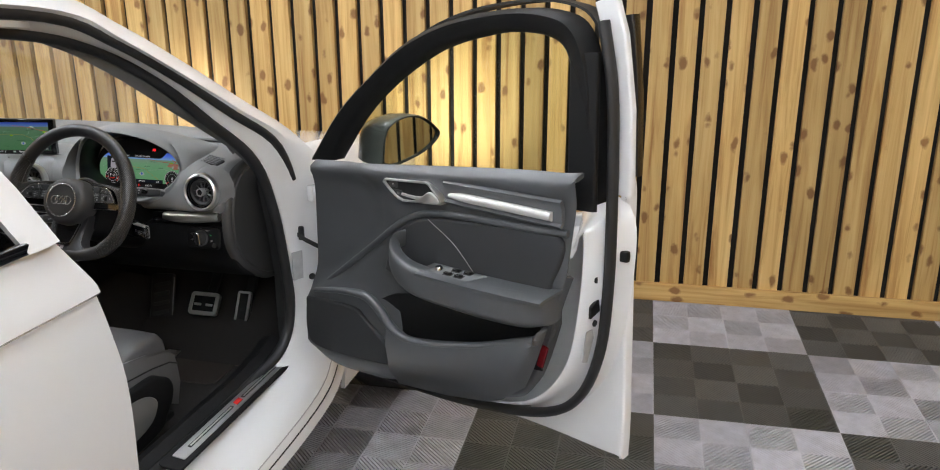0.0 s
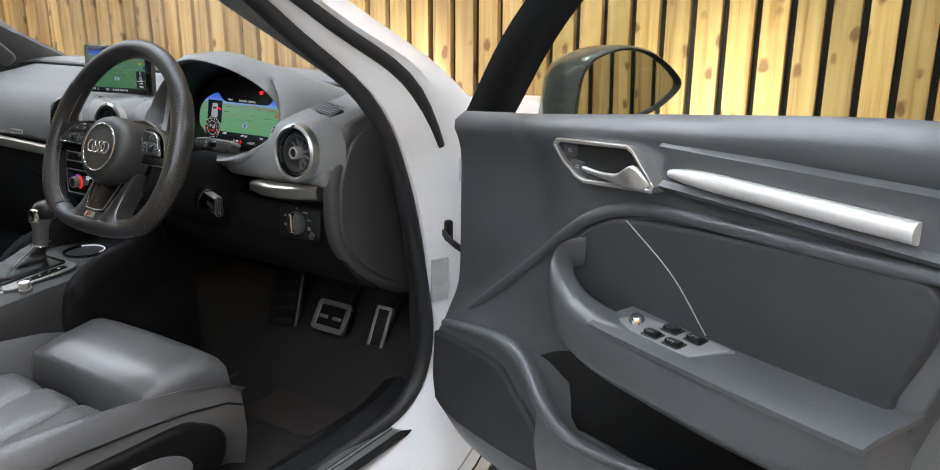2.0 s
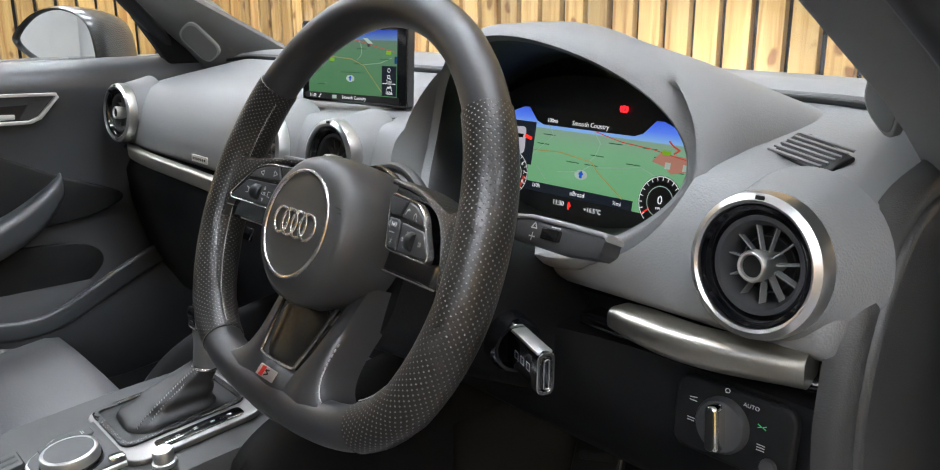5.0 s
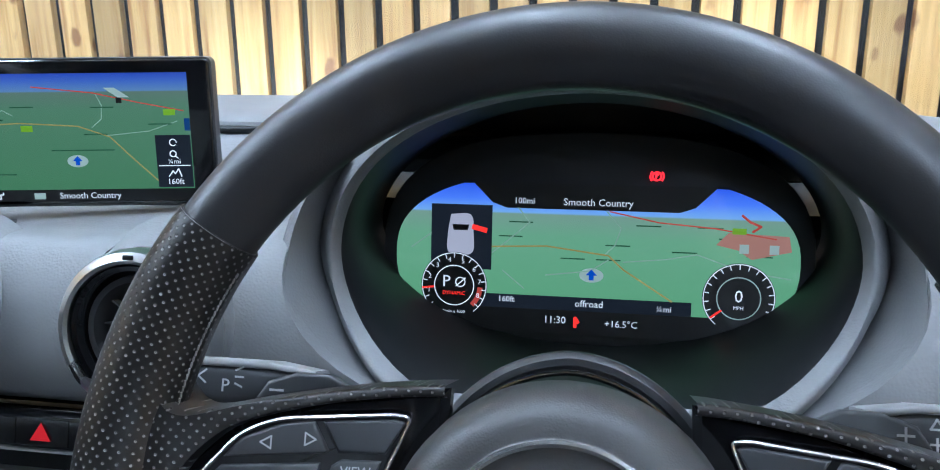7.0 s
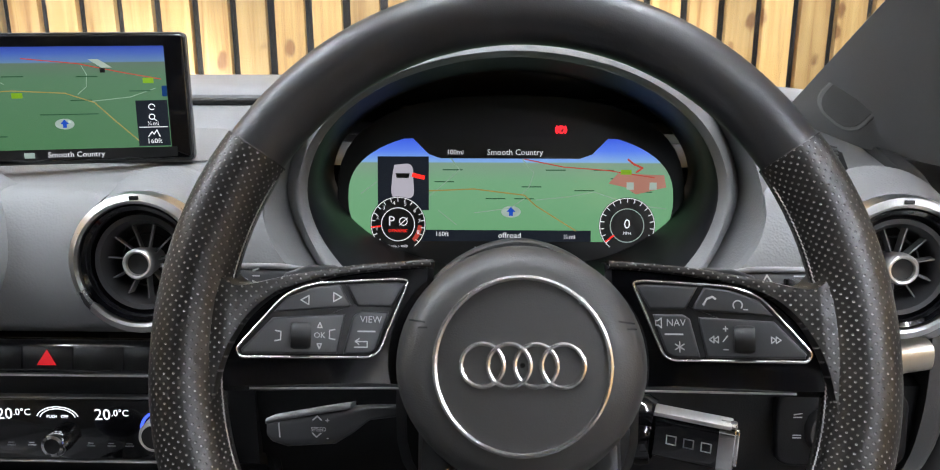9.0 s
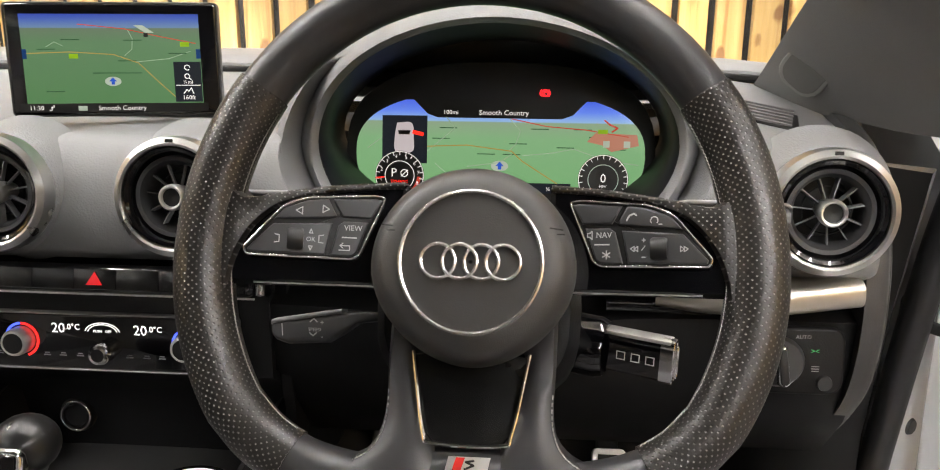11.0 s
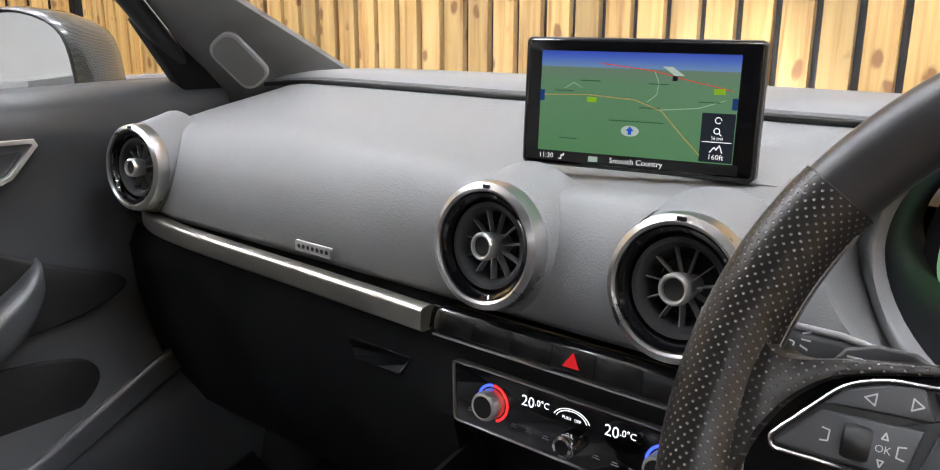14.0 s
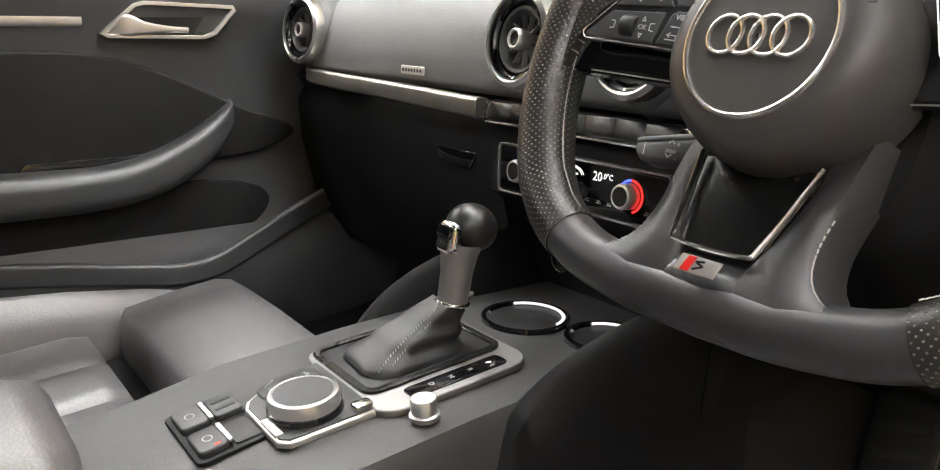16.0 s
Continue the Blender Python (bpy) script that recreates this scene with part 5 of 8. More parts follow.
# side spokes: gloss black arms with a perforated top edge and button pads
for s in (-1, 1):
    arm = [(s * x, y) for x, y in ((0.046, 0.0510), (0.090, 0.0455), (0.125, 0.033), (0.156, 0.006), (0.160, -0.014), (0.13, -0.014), (0.08, -0.013), (0.048, -0.014))]
    rows = []
    for d, k in ((-0.062, 0.0), (-0.050, -0.001), (-0.046, 0.002)):
        rows.append([WM @ V(x, y, d + 0.022 * min(1, max(0, (abs(x) - 0.06) / 0.09))) for x, y in inset(ccw(arm), k)])
    sp = P("spoke", loft(rows, closed_v=True, caps=True), GLOSS, wheel, "gloss black spoke")
    up_l = spline([(s * x, y, 0) for x, y in ((0.046, 0.0532), (0.057, 0.0525), (0.081, 0.0498), (0.0994, 0.0467), (0.1176, 0.0430), (0.1345, 0.0388), (0.1425, 0.0395), (0.149, 0.0455), (0.156, 0.060))], 30)
    lo_l = spline([(s * x, y, 0) for x, y in ((0.046, 0.0487), (0.060, 0.0480), (0.085, 0.0448), (0.104, 0.0405), (0.1215, 0.0345), (0.1335, 0.0240), (0.1425, 0.0090), (0.1475, -0.007), (0.150, -0.026))], 30)
    bm = bmesh.new()
    layer = bm.loops.layers.uv.new("UVMap")
    grid = []
    for a_, b_ in zip(up_l, lo_l):
        line = []
        for f, d in ((-0.25, -0.030), (-0.05, -0.006), (0.06, -0.001), (0.3, 0.0), (0.7, 0.0), (0.94, -0.0008), (1.0, -0.004), (1.0, -0.012)):
            q = a_.lerp(b_, f) if f >= 0 else a_ + (a_ - b_).normalized() * -f * min((a_ - b_).length, 0.006)
            line.append((bm.verts.new(wp(q.x, q.y, d - 0.0415 + 0.0235 * min(1, max(0, (abs(q.x) - 0.06) / 0.085)))), (q.x, q.y)))
        grid.append(line)
    for r0, r1 in zip(grid, grid[1:]):
        for i in range(7):
            q = (r0[i], r1[i], r1[i + 1], r0[i + 1])
            f_ = bm.faces.new([v_[0] for v_ in q])
            for lp, v_ in zip(f_.loops, q):
                lp[layer].uv = v_[1]
    P("spoke_web", bm, GRIP, wheel, "perforated leather flowing into the spoke", 50)
    P("spoke_line", sweep([wp(s * 0.056, -0.0135, -0.0445), wp(s * 0.135, -0.0135, -0.0295)], rrect(0.0009, 0.0009, 0.0002)), SATIN, wheel)
    # pad frame
    PM = WM @ Matrix.Translation((s * 0.0985, 0.0185, -0.0290)) @ Matrix.Rotation(radians(-s * 14.5), 4, "Y") @ Matrix.Diagonal((1.07, 1.12, 1, 1))
    po = [(s * a, b) for a, b in ((-0.0400, 0.0205), (-0.034, 0.0215), (0.006, 0.0185), (0.0185, 0.0135), (0.0395, -0.0105), (0.0375, -0.0150), (-0.0215, -0.0150), (-0.0260, -0.0125))]
    po = rounded(po, 0.0060)
    P("pad_frame", hoop(po, 0.0011, 0.0050, PM), EMBLEM, wheel, "thin chrome pad frame")
    pad = P("button_pad", plate(inset(ccw(po), 0.0012), 0.0034, 0.001, PM), BLACK, wheel, "pad of grey buttons")
    def key_(o, name="button", h=0.0052):
        return P(name, plate(inset(ccw([(s * a, b) for a, b in o]), 0.0003), h, 0.0012, PM), BUTTON, wheel)
    key_([(-0.0070, 0.0178), (-0.0055, 0.0182), (0.005, 0.0166), (0.0175, 0.0118), (0.0235, 0.0050), (-0.0110, 0.0072), (-0.0125, 0.0085)])
    key_([(-0.0380, 0.0185), (-0.0345, 0.0197), (-0.0090, 0.0182), (-0.0150, 0.0078), (-0.0315, 0.0078)])
    key_([(-0.0305, 0.0062), (-0.0165, 0.0062), (-0.0130, 0.0040), (-0.0085, -0.0135), (-0.0210, -0.0135), (-0.0245, -0.0115)])
    key_([(-0.0100, 0.0050), (0.0235, 0.0030), (0.0370, -0.0110), (0.0362, -0.0133), (-0.0065, -0.0133)], h=0.0046)
    P("roller", lathe([(0.0, -0.0045), (0.0055, -0.0045), (0.0062, -0.003), (0.0062, 0.003), (0.0055, 0.0045), (0, 0.0045)], PM @ Matrix.Translation((s * 0.0105, -0.0050, 0.0030)) @ Matrix.Rotation(radians(90), 4, "Y"), 24), BLACK, wheel, "ribbed roller")
    TM = PM @ Matrix.Translation((0, 0, 0.00535))
    TL = PM @ Matrix.Translation((0, 0, 0.00475))

    def pr(lines, at, w=0.00055, base=TM):
        strokes(lines, w, base @ Matrix.Translation((*at, 0)), WHITEPRINT, wheel, "symbol")

    if s < 0:
        lettering("VIEW", 0.0043, TM @ Matrix.Translation((0.0215, 0.0022, 0)), WHITEPRINT, wheel)
        pr([[(-0.004, 0), (0.004, 0)]], (0.0195, -0.0030), 0.0007)
        pr([[(-0.003, -0.0015), (0.003, -0.0015), (0.003, 0.001), (-0.002, 0.001)], [(-0.0008, 0.0023), (-0.0026, 0.001), (-0.0008, -0.0003)]], (0.0170, -0.0085))
        pr([[(-0.002, 0), (0.0016, 0.002), (0.0016, -0.002), (-0.002, 0)]], (-0.0090, 0.0105))
        pr([[(0.002, 0), (-0.0016, 0.002), (-0.0016, -0.002), (0.002, 0)]], (0.0055, 0.0120))
        lettering("OK", 0.0036, TL @ Matrix.Translation((-0.0020, -0.0050, 0)), WHITEPRINT, wheel)
        pr([[(-0.001, -0.001), (0.001, -0.001), (0, 0.0012), (-0.001, -0.001)]], (-0.0020, -0.0005), base=TL)
        pr([[(-0.001, 0.001), (0.001, 0.001), (0, -0.0012), (-0.001, 0.001)]], (-0.0020, -0.0096), base=TL)
        pr([[(-0.0015, 0.0022), (0.001, 0.0018), (0.001, -0.0018), (-0.0015, -0.0022)]], (-0.0205, -0.0052), base=TL)
        pr([[(0.0015, 0.0022), (-0.001, 0.0018), (-0.001, -0.0018), (0.0015, -0.0022)]], (0.0035, -0.0045), base=TL)
    else:
        lettering("NAV", 0.0043, TM @ Matrix.Translation((-0.0195, 0.0020, 0)), WHITEPRINT, wheel)
        pr([[(-0.0012, 0.001), (0, 0.001), (0.0014, 0.0022), (0.0014, -0.0022), (0, -0.001), (-0.0012, -0.001), (-0.0012, 0.001)]], (-0.0275, 0.0020))
        pr([[(-0.004, 0), (0.004, 0)]], (-0.0205, -0.0030), 0.0007)
        pr([[(0, 0.0022), (0, -0.0022)], [(-0.002, 0.0012), (0.002, -0.0012)], [(-0.002, -0.0012), (0.002, 0.0012)]], (-0.0180, -0.0085))
        pr([[(-0.0025, -0.0015), (-0.001, 0.001), (0.0015, 0.002), (0.0028, 0.001)]], (-0.0045, 0.0115), 0.0009)
        pr([[(0.002 * math.cos(radians(a)), 0.002 * math.sin(radians(a))) for a in range(-40, 250, 29)], [(0.0025, -0.002), (0.0042, -0.002)]], (0.0080, 0.0098))
        for ox, k in ((-0.0028, -1), (0.0240, 1)):
            pr([[(k * -0.002, 0.0014), (k * 0.0, 0), (k * -0.002, -0.0014), (k * -0.002, 0.0014)], [(k * 0.0, 0.0014), (k * 0.002, 0), (k * 0.0, -0.0014), (k * 0.0, 0.0014)]], (ox, -0.0052), 0.0005, TL)
        pr([[(-0.0008, 0.0045), (0.0012, 0.0045)], [(0.0002, 0.0055), (0.0002, 0.0035)], [(-0.0008, -0.0045), (0.0012, -0.0045)], [(-0.001, -0.001), (0.001, 0.0015)]], (0.0022, -0.0050), 0.0005, TL)

# lower spoke with its gloss insert and badge
def ribbon(ctrl, n=18):
    return spline([(*c, 0) for c in ctrl], n)


legL = ribbon([(-0.052, -0.030), (-0.0510, -0.06), (-0.0500, -0.088), (-0.0560, -0.106), (-0.072, -0.116), (-0.10, -0.122)])
legLi = ribbon([(-0.028, -0.045), (-0.0330, -0.06), (-0.0260, -0.09), (-0.0200, -0.106), (-0.0130, -0.122), (-0.01, -0.142)])
for s in (-1, 1):
    rows = []
    for o, i in zip(legL, legLi):
        o, i = V(-s * o.x, o.y, 0), V(-s * i.x, i.y, 0)
        f = min(1, max(0, (-o.y - 0.03) / 0.09))
        lvl = -0.046 + 0.030 * f
        rows.append([wp(o.x, o.y, lvl - 0.034), wp(o.x, o.y, lvl - 0.006), wp(*o.lerp(i, 0.12)[:2], lvl), wp(*o.lerp(i, 0.5)[:2], lvl + 0.0012), wp(*o.lerp(i, 0.88)[:2], lvl), wp(i.x, i.y, lvl - 0.006), wp(i.x, i.y, lvl - 0.034)])
    P("lower_spoke", loft(rows), RIMLEATHER, wheel, "satin black lower spoke", 60)
    bm = bmesh.new()
    edge_pts = [r[1].lerp(r[2], 0.5) for r in rows[5:]]
    for a_, b_ in zip(edge_pts, edge_pts[1:]):
        for f in (0.25, 0.75):
            bmesh.ops.create_cube(bm, size=1, matrix=axes(a_.lerp(b_, f), b_ - a_, WN + V(s * 0.4, 0, 0)) @ Matrix.Diagonal((0.0024, 0.0008, 0.0012, 1)))
    P("stitching", bm, STITCH, wheel)
rows = []
for y, hw, lvl in ((-0.107, 0.028, -0.028), (-0.110, 0.036, -0.0215), (-0.118, 0.046, -0.0170), (-0.127, 0.050, -0.0150), (-0.137, 0.046, -0.0150), (-0.146, 0.040, -0.020)):
    rows.append([wp(x * hw, y, lvl - 0.010 * abs(x) ** 3) for x in np.linspace(-1, 1, 15)])
P("lower_bridge", shell(rows, -0.006), RIMLEATHER, wheel, "", 60)
ins = [(-0.0350, -0.052), (0.0350, -0.052), (0.0260, -0.098), (0.0190, -0.1060), (-0.0190, -0.1060), (-0.0260, -0.098)]
IM = WM @ Matrix.Translation((0, 0, -0.0315)) @ Matrix.Translation((0, -0.07, 0)) @ Matrix.Rotation(radians(-17), 4, "X") @ Matrix.Translation((0, 0.07, 0))
P("spoke_insert", plate(ins, 0.003, 0.001, lift(IM, -0.004)), SEMIGLOSS, wheel, "black insert")
P("insert_frame", sweep([IM @ V(x, y, 0.003) for x, y in [(p.x, p.y) for p in spline([(*q, 0) for q in [ins[0]] + ins[5:2:-1] + [ins[2], ins[1]]], 44)]], oval(0.0026, 0.003, 8), up=WN), CHROME, wheel, "chrome edging")
bm_ = WM @ Matrix.Translation((0.001, -0.1140, -0.0125)) @ Matrix.Rotation(radians(-10), 4, "X")
P("badge", plate([(-0.0125, -0.0045), (0.0115, -0.0045), (0.0135, 0.0045), (-0.0105, 0.0045)], 0.0012, 0.0003, bm_), SATIN, wheel, "small metal badge with a red slash")
P("badge_red", plate([(-0.0085, -0.0040), (-0.0035, -0.0040), (-0.0010, 0.0040), (-0.0060, 0.0040)], 0.0016, 0.0002, bm_), REDPLASTIC, wheel)
strokes([[(0.0040, 0.0024), (-0.0005, 0.0016), (0.0040, -0.0002), (-0.0010, -0.0024)]], 0.0012, lift(bm_, 0.0015), BLACK, wheel, "badge_mark")

# ---- centre console ----
rows = []
for y, z, w in ((1.12, 0.600, 0.118), (1.40, 0.615, 0.122), (1.50, 0.622, 0.126), (1.60, 0.640, 0.128), (1.72, 0.650, 0.126), (1.82, 0.655, 0.124), (1.92, 0.652, 0.122), (2.02, 0.650, 0.125)):
    rows.append([V(x * w, y, z + dz) for x, dz in ((-1.08, -0.26), (-1.04, -0.05), (-1.0, -0.012), (-0.93, 0.0), (-0.4, 0.002), (0.4, 0.002), (0.93, 0.0), (1.0, -0.012), (1.04, -0.05), (1.08, -0.26))])
con = P("centre_console", loft(rows, caps=True), CONSOLE, label="dark centre console between the seats", sharp=30)
for s in (-1, 1):
    rows = []
    for y, top, x in ((1.728, 0.600, 0.120), (1.742, 0.636, 0.124), (1.763, 0.662, 0.126), (1.800, 0.685, 0.130), (1.86, 0.704, 0.134), (1.95, 0.718, 0.138), (2.02, 0.730, 0.142)):
        rows.append([V(s * (x - 0.014), y, 0.60), V(s * (x - 0.010), y, top - 0.01), V(s * x, y, top), V(s * (x + 0.012), y, top - 0.008), V(s * (x + 0.018), y, top - 0.05), V(s * (x + 0.022), y, 0.36)])
    P("knee_wing", loft(spline_rows(rows, 20), caps=True), TRIM, con, "soft side cheek", 50)


def ctop(x, y, d=0.0):
    ys = (1.12, 1.40, 1.50, 1.60, 1.72, 1.82, 1.92, 2.02)
    zs = (0.600, 0.615, 0.622, 0.640, 0.650, 0.655, 0.652, 0.650)
    return V(x, y, float(np.interp(y, ys, zs)) + 0.002 + d)


tilt_n = V(0, -0.08, 1)
# shifter plate
PLM = axes(ctop(0.002, 1.736), (1, 0, 0), tilt_n)
plt_ = P("shift_plate", plate(rrect(0.152, 0.156, 0.022), 0.006, 0.002, PLM), DULLMETAL, label="satin metal gear selector surround")
P("selector_strip", plate(rrect(0.020, 0.100, 0.006), 0.0072, 0.0008, PLM @ Matrix.Translation((0.058, 0.006, 0))), GLOSS, plt_, "gloss black selector strip")
for k, ch in enumerate(("P", "R", "N", "D")):
    lettering(ch, 0.007, PLM @ Matrix.Translation((0.058, 0.040 - k * 0.020, 0.0075)) @ Matrix.Rotation(radians(0), 4, "Z"), LCD if ch == "P" else WHITEPRINT, plt_)
P("boot_ring", hoop(rrect(0.112, 0.144, 0.014), 0.007, 0.009, PLM @ Matrix.Translation((-0.015, 0.0, 0))), SEMIGLOSS, plt_)
P("boot_well", plate(rrect(0.100, 0.132, 0.010), 0.0068, 0.0003, PLM @ Matrix.Translation((-0.015, 0.0, 0))), BLACK, plt_)
rows = []
for f in np.linspace(0, 1, 26):
    w, l = 0.050 * (1 - f) ** 1.5 + 0.031, 0.070 * (1 - f) ** 1.4 + 0.034
    c = PLM @ V(-0.012 + 0.005 * f, -0.004 + 0.056 * f ** 1.2, 0.004 + 0.046 * f ** 0.85)
    ring = rrect(w, l, min(w, l) * 0.34, 10)
    fold = 0.05 * math.sin(f * 19) * (1 - f) ** 0.4
    rows.append([c + V(x * (1 + fold + 0.035 * math.sin(6 * math.atan2(y, x) + 4 * f)), y * (1 + fold + 0.03 * math.sin(5 * math.atan2(y, x) + 1)), 0.0012 * math.sin(3 * math.atan2(y, x) + 5 * f)) for x, y in ring])
boot = P("gear_boot", loft(rows, closed_v=True), surface("gaiter_leather", (0.014, 0.0135, 0.0135), 0.45, grain=700, bump=0.2, mottle=0.15, mottle_scale=30), label="soft black leather gear gaiter with pale stitching")
for dx in (-0.006, 0.006):
    bm = bmesh.new()
    for f in np.linspace(0.08, 0.95, 26):
        c = PLM @ V(-0.012 + 0.005 * f, -0.004 + 0.056 * f ** 1.2, 0.004 + 0.046 * f ** 0.85)
        l = 0.070 * (1 - f) ** 1.4 + 0.034
        w = 0.050 * (1 - f) ** 1.5 + 0.031
        bmesh.ops.create_cube(bm, size=1, matrix=axes(c + V(w / 2 * 0.80 + 0.002, -l / 2 * 0.86 + dx, 0.001), (-0.4, 0.3, 1), (0.7, -0.7, 0.3)) @ Matrix.Diagonal((0.0022, 0.0007, 0.0007, 1)))
    P("stitching", bm, STITCH, boot)
GB = V(-0.004, 1.776, 0.712)
gear = P("gear_lever", lathe([(0.0135, 0), (0.0145, 0.004), (0.0150, 0.030), (0.0175, 0.048), (0.021, 0.058)], axes(V(0.000, 1.778, 0.700), (1, 0, 0), (0.0, 0.16, 1)), 30), DULLMETAL, label="gear lever with a black leather ball and metal neck")
ball = []
for k in range(15):
    a = -math.pi / 2 + math.pi * k / 14
    ball.append((0.0245 * math.cos(a), 0.0225 * math.sin(a)))
P("ball", lathe(ball, axes(V(0.001, 1.798, 0.770), (1, 0, 0), (0.0, 0.3, 1)), 36), surface("ball_leather", (0.012, 0.0115, 0.011), 0.3, grain=900, bump=0.08, mottle=0.1, mottle_scale=30), gear, "black leather ball")
P("collar", torus(0.0148, 0.0022, axes(V(0.000, 1.778, 0.7010), (1, 0, 0), (0, 0.16, 1))), CHROME, gear)
P("release", plate(rrect(0.026, 0.030, 0.007), 0.010, 0.004, axes(V(0.001, 1.7780, 0.763), (1, 0, 0), (0.0, -1, 0.25))), CHROME, gear, "metal release button frame")
P("release_face", plate(rrect(0.020, 0.012, 0.003), 0.0112, 0.0005, axes(V(0.001, 1.7780, 0.768), (1, 0, 0), (0.0, -1, 0.25))), GLOSS, gear)

# media controller
MM = axes(ctop(0.026, 1.617), (1, 0, 0), tilt_n)
mp = [(-0.056, -0.018), (-0.046, -0.032), (-0.034, -0.038), (0.030, -0.038), (0.038, -0.030), (0.038, 0.048), (-0.076, 0.048), (-0.070, 0.000)]
mmi = P("media_controller", plate(mp, 0.005, 0.002, MM), SATIN, label="round metal media controller on a dark panel")
P("panel", plate(inset(ccw(mp), 0.003), 0.0062, 0.0008, MM), BUTTON, mmi)
P("knob", lathe([(0.029, 0.004), (0.0285, 0.007), (0.0315, 0.010), (0.0320, 0.019), (0.0305, 0.0220), (0.0280, 0.0230), (0.0270, 0.0222), (0, 0.0220)], MM @ Matrix.Diagonal((0.92, 0.92, 1, 1)), 48), SATIN, mmi, "knurled metal knob")
P("knob_top", lathe([(0.0244, 0.0227), (0, 0.0229)], MM, 40), BUTTON, mmi)
P("knob_skirt", lathe([(0.0315, 0.0055), (0.0305, 0.011), (0.027, 0.012)], MM, 40), GLOSS, mmi)
for x, y, w_, h_ in ((-0.054, 0.026, 0.020, 0.022), (-0.046, -0.010, 0.018, 0.020), (0.010, -0.033, 0.030, 0.007)):
    P("key", plate(rrect(w_, h_, min(w_, h_) * 0.2), 0.0078, 0.001, MM @ Matrix.Translation((x, y, 0))), BUTTON if h_ > 0.01 else SATIN, mmi)
    if h_ > 0.01:
        strokes([[(-0.004, 0), (0.004, 0)], [(-0.003, 0.002), (0.003, 0.002)]], 0.0009, MM @ Matrix.Translation((x, y, 0.0080)), WHITEPRINT, mmi, "key_mark")
P("toggle", block((0.012, 0.016, 0.010), 0.002, MM @ Matrix.Translation((0.030, 0.036, 0.007))), CHROME, mmi)
VK = axes(ctop(0.092, 1.688), (1, 0, 0), tilt_n)
P("volume_knob", lathe([(0.0125, 0), (0.0125, 0.004), (0.0105, 0.005), (0.0110, 0.015), (0.0098, 0.0175), (0, 0.018)], VK, 30), SATIN, label="small metal volume knob")
# parking brake keys and tray behind
bk = P("brake_keys", plate(rrect(0.105, 0.062, 0.008), 0.003, 0.001, axes(ctop(-0.011, 1.555), (1, 0, 0), (0, -0.16, 1)) @ Matrix.Diagonal((0.86, 0.92, 1, 1))), TRIM, label="grey parking brake and hold buttons beside a small tray")
BKM = axes(ctop(-0.011, 1.555, 0.003), (1, 0, 0), (0, -0.16, 1)) @ Matrix.Diagonal((0.86, 0.92, 1, 1))
for x, y in ((-0.025, -0.014), (0.025, -0.014)):
    b_ = P("button", plate(rrect(0.040, 0.026, 0.006), 0.005, 0.002, BKM @ Matrix.Translation((x, y, 0))), BUTTON, bk)
    P("metal_tip", block((0.036, 0.004, 0.003), 0.0008, BKM @ Matrix.Translation((x, y + 0.0145, 0.0045))), SATIN, bk)
    strokes([[(0.005 * math.cos(radians(a)), 0.004 * math.sin(radians(a))) for a in range(0, 361, 30)]], 0.001, BKM @ Matrix.Translation((x, y, 0.0052)), WHITEPRINT, bk, "symbol")
strokes([[(0, -0.002), (0, 0.002)]], 0.003, BKM @ Matrix.Translation((0.040, -0.010, 0.0053)), REDGLOW, bk, "red_mark")
P("tray", plate(rrect(0.040, 0.026, 0.004), 0.0012, 0.0004, BKM @ Matrix.Translation((0.026, 0.0165, 0))), BLACK, bk)
P("socket_plate", plate(rrect(0.040, 0.026, 0.004), 0.0045, 0.0015, BKM @ Matrix.Translation((-0.026, 0.0165, 0))), BUTTON, bk)
for k in (-1, 1):
    P("slot", plate(rrect(0.005, 0.018, 0.001), 0.005, 0.0002, BKM @ Matrix.Translation((-0.026 + k * 0.007, 0.0165, 0))), BLACK, bk)

# cup holders
for x, y, r in ((-0.020, 1.885, 0.041), (0.066, 1.915, 0.036)):
    cm = axes(ctop(x, y, 0.001), (1, 0, 0), (0, 0, 1))
    c_ = P("cup_holder", lathe([(r + 0.006, 0.0), (r + 0.005, 0.004), (r, 0.004), (r - 0.002, 0.0), (r - 0.003, -0.002)], cm, 40), GLOSS, label="round cup holder with a lit rim")
    P("well", lathe([(r - 0.002, 0.0008), (0, 0.0006)], cm, 30), BLACK, c_)
    P("lit_rim", sweep([cm @ V((r - 0.002) * math.cos(radians(a)), (r - 0.002) * math.sin(radians(a)), 0.0035) for a in range(15, 166, 8)], oval(0.004, 0.003, 8)), glow("pale_light", (0.85, 0.85, 1.0), 0.9), c_)

# armrest between the seats
rows = []
for y, k in ((1.12, 0.9), (1.16, 1.0), (1.32, 1.0), (1.418, 0.97), (1.438, 0.88), (1.445, 0.7)):
    rows.append([V(x * k, y, 0.650 + z * k) for x, z in rrect(0.190, 0.085, 0.030, 6)])
ar = P("armrest", loft(rows, closed_v=True, caps=True), LEATHER, label="padded black leather centre armrest", sharp=60)
P("seam", sweep([V(x, y, 0.650) for x, y in ((-0.0955, 1.17), (-0.0955, 1.39), (-0.07, 1.438), (0.07, 1.438), (0.0955, 1.39), (0.0955, 1.17))], oval(0.0025, 0.0025, 6)), BLACK, ar)

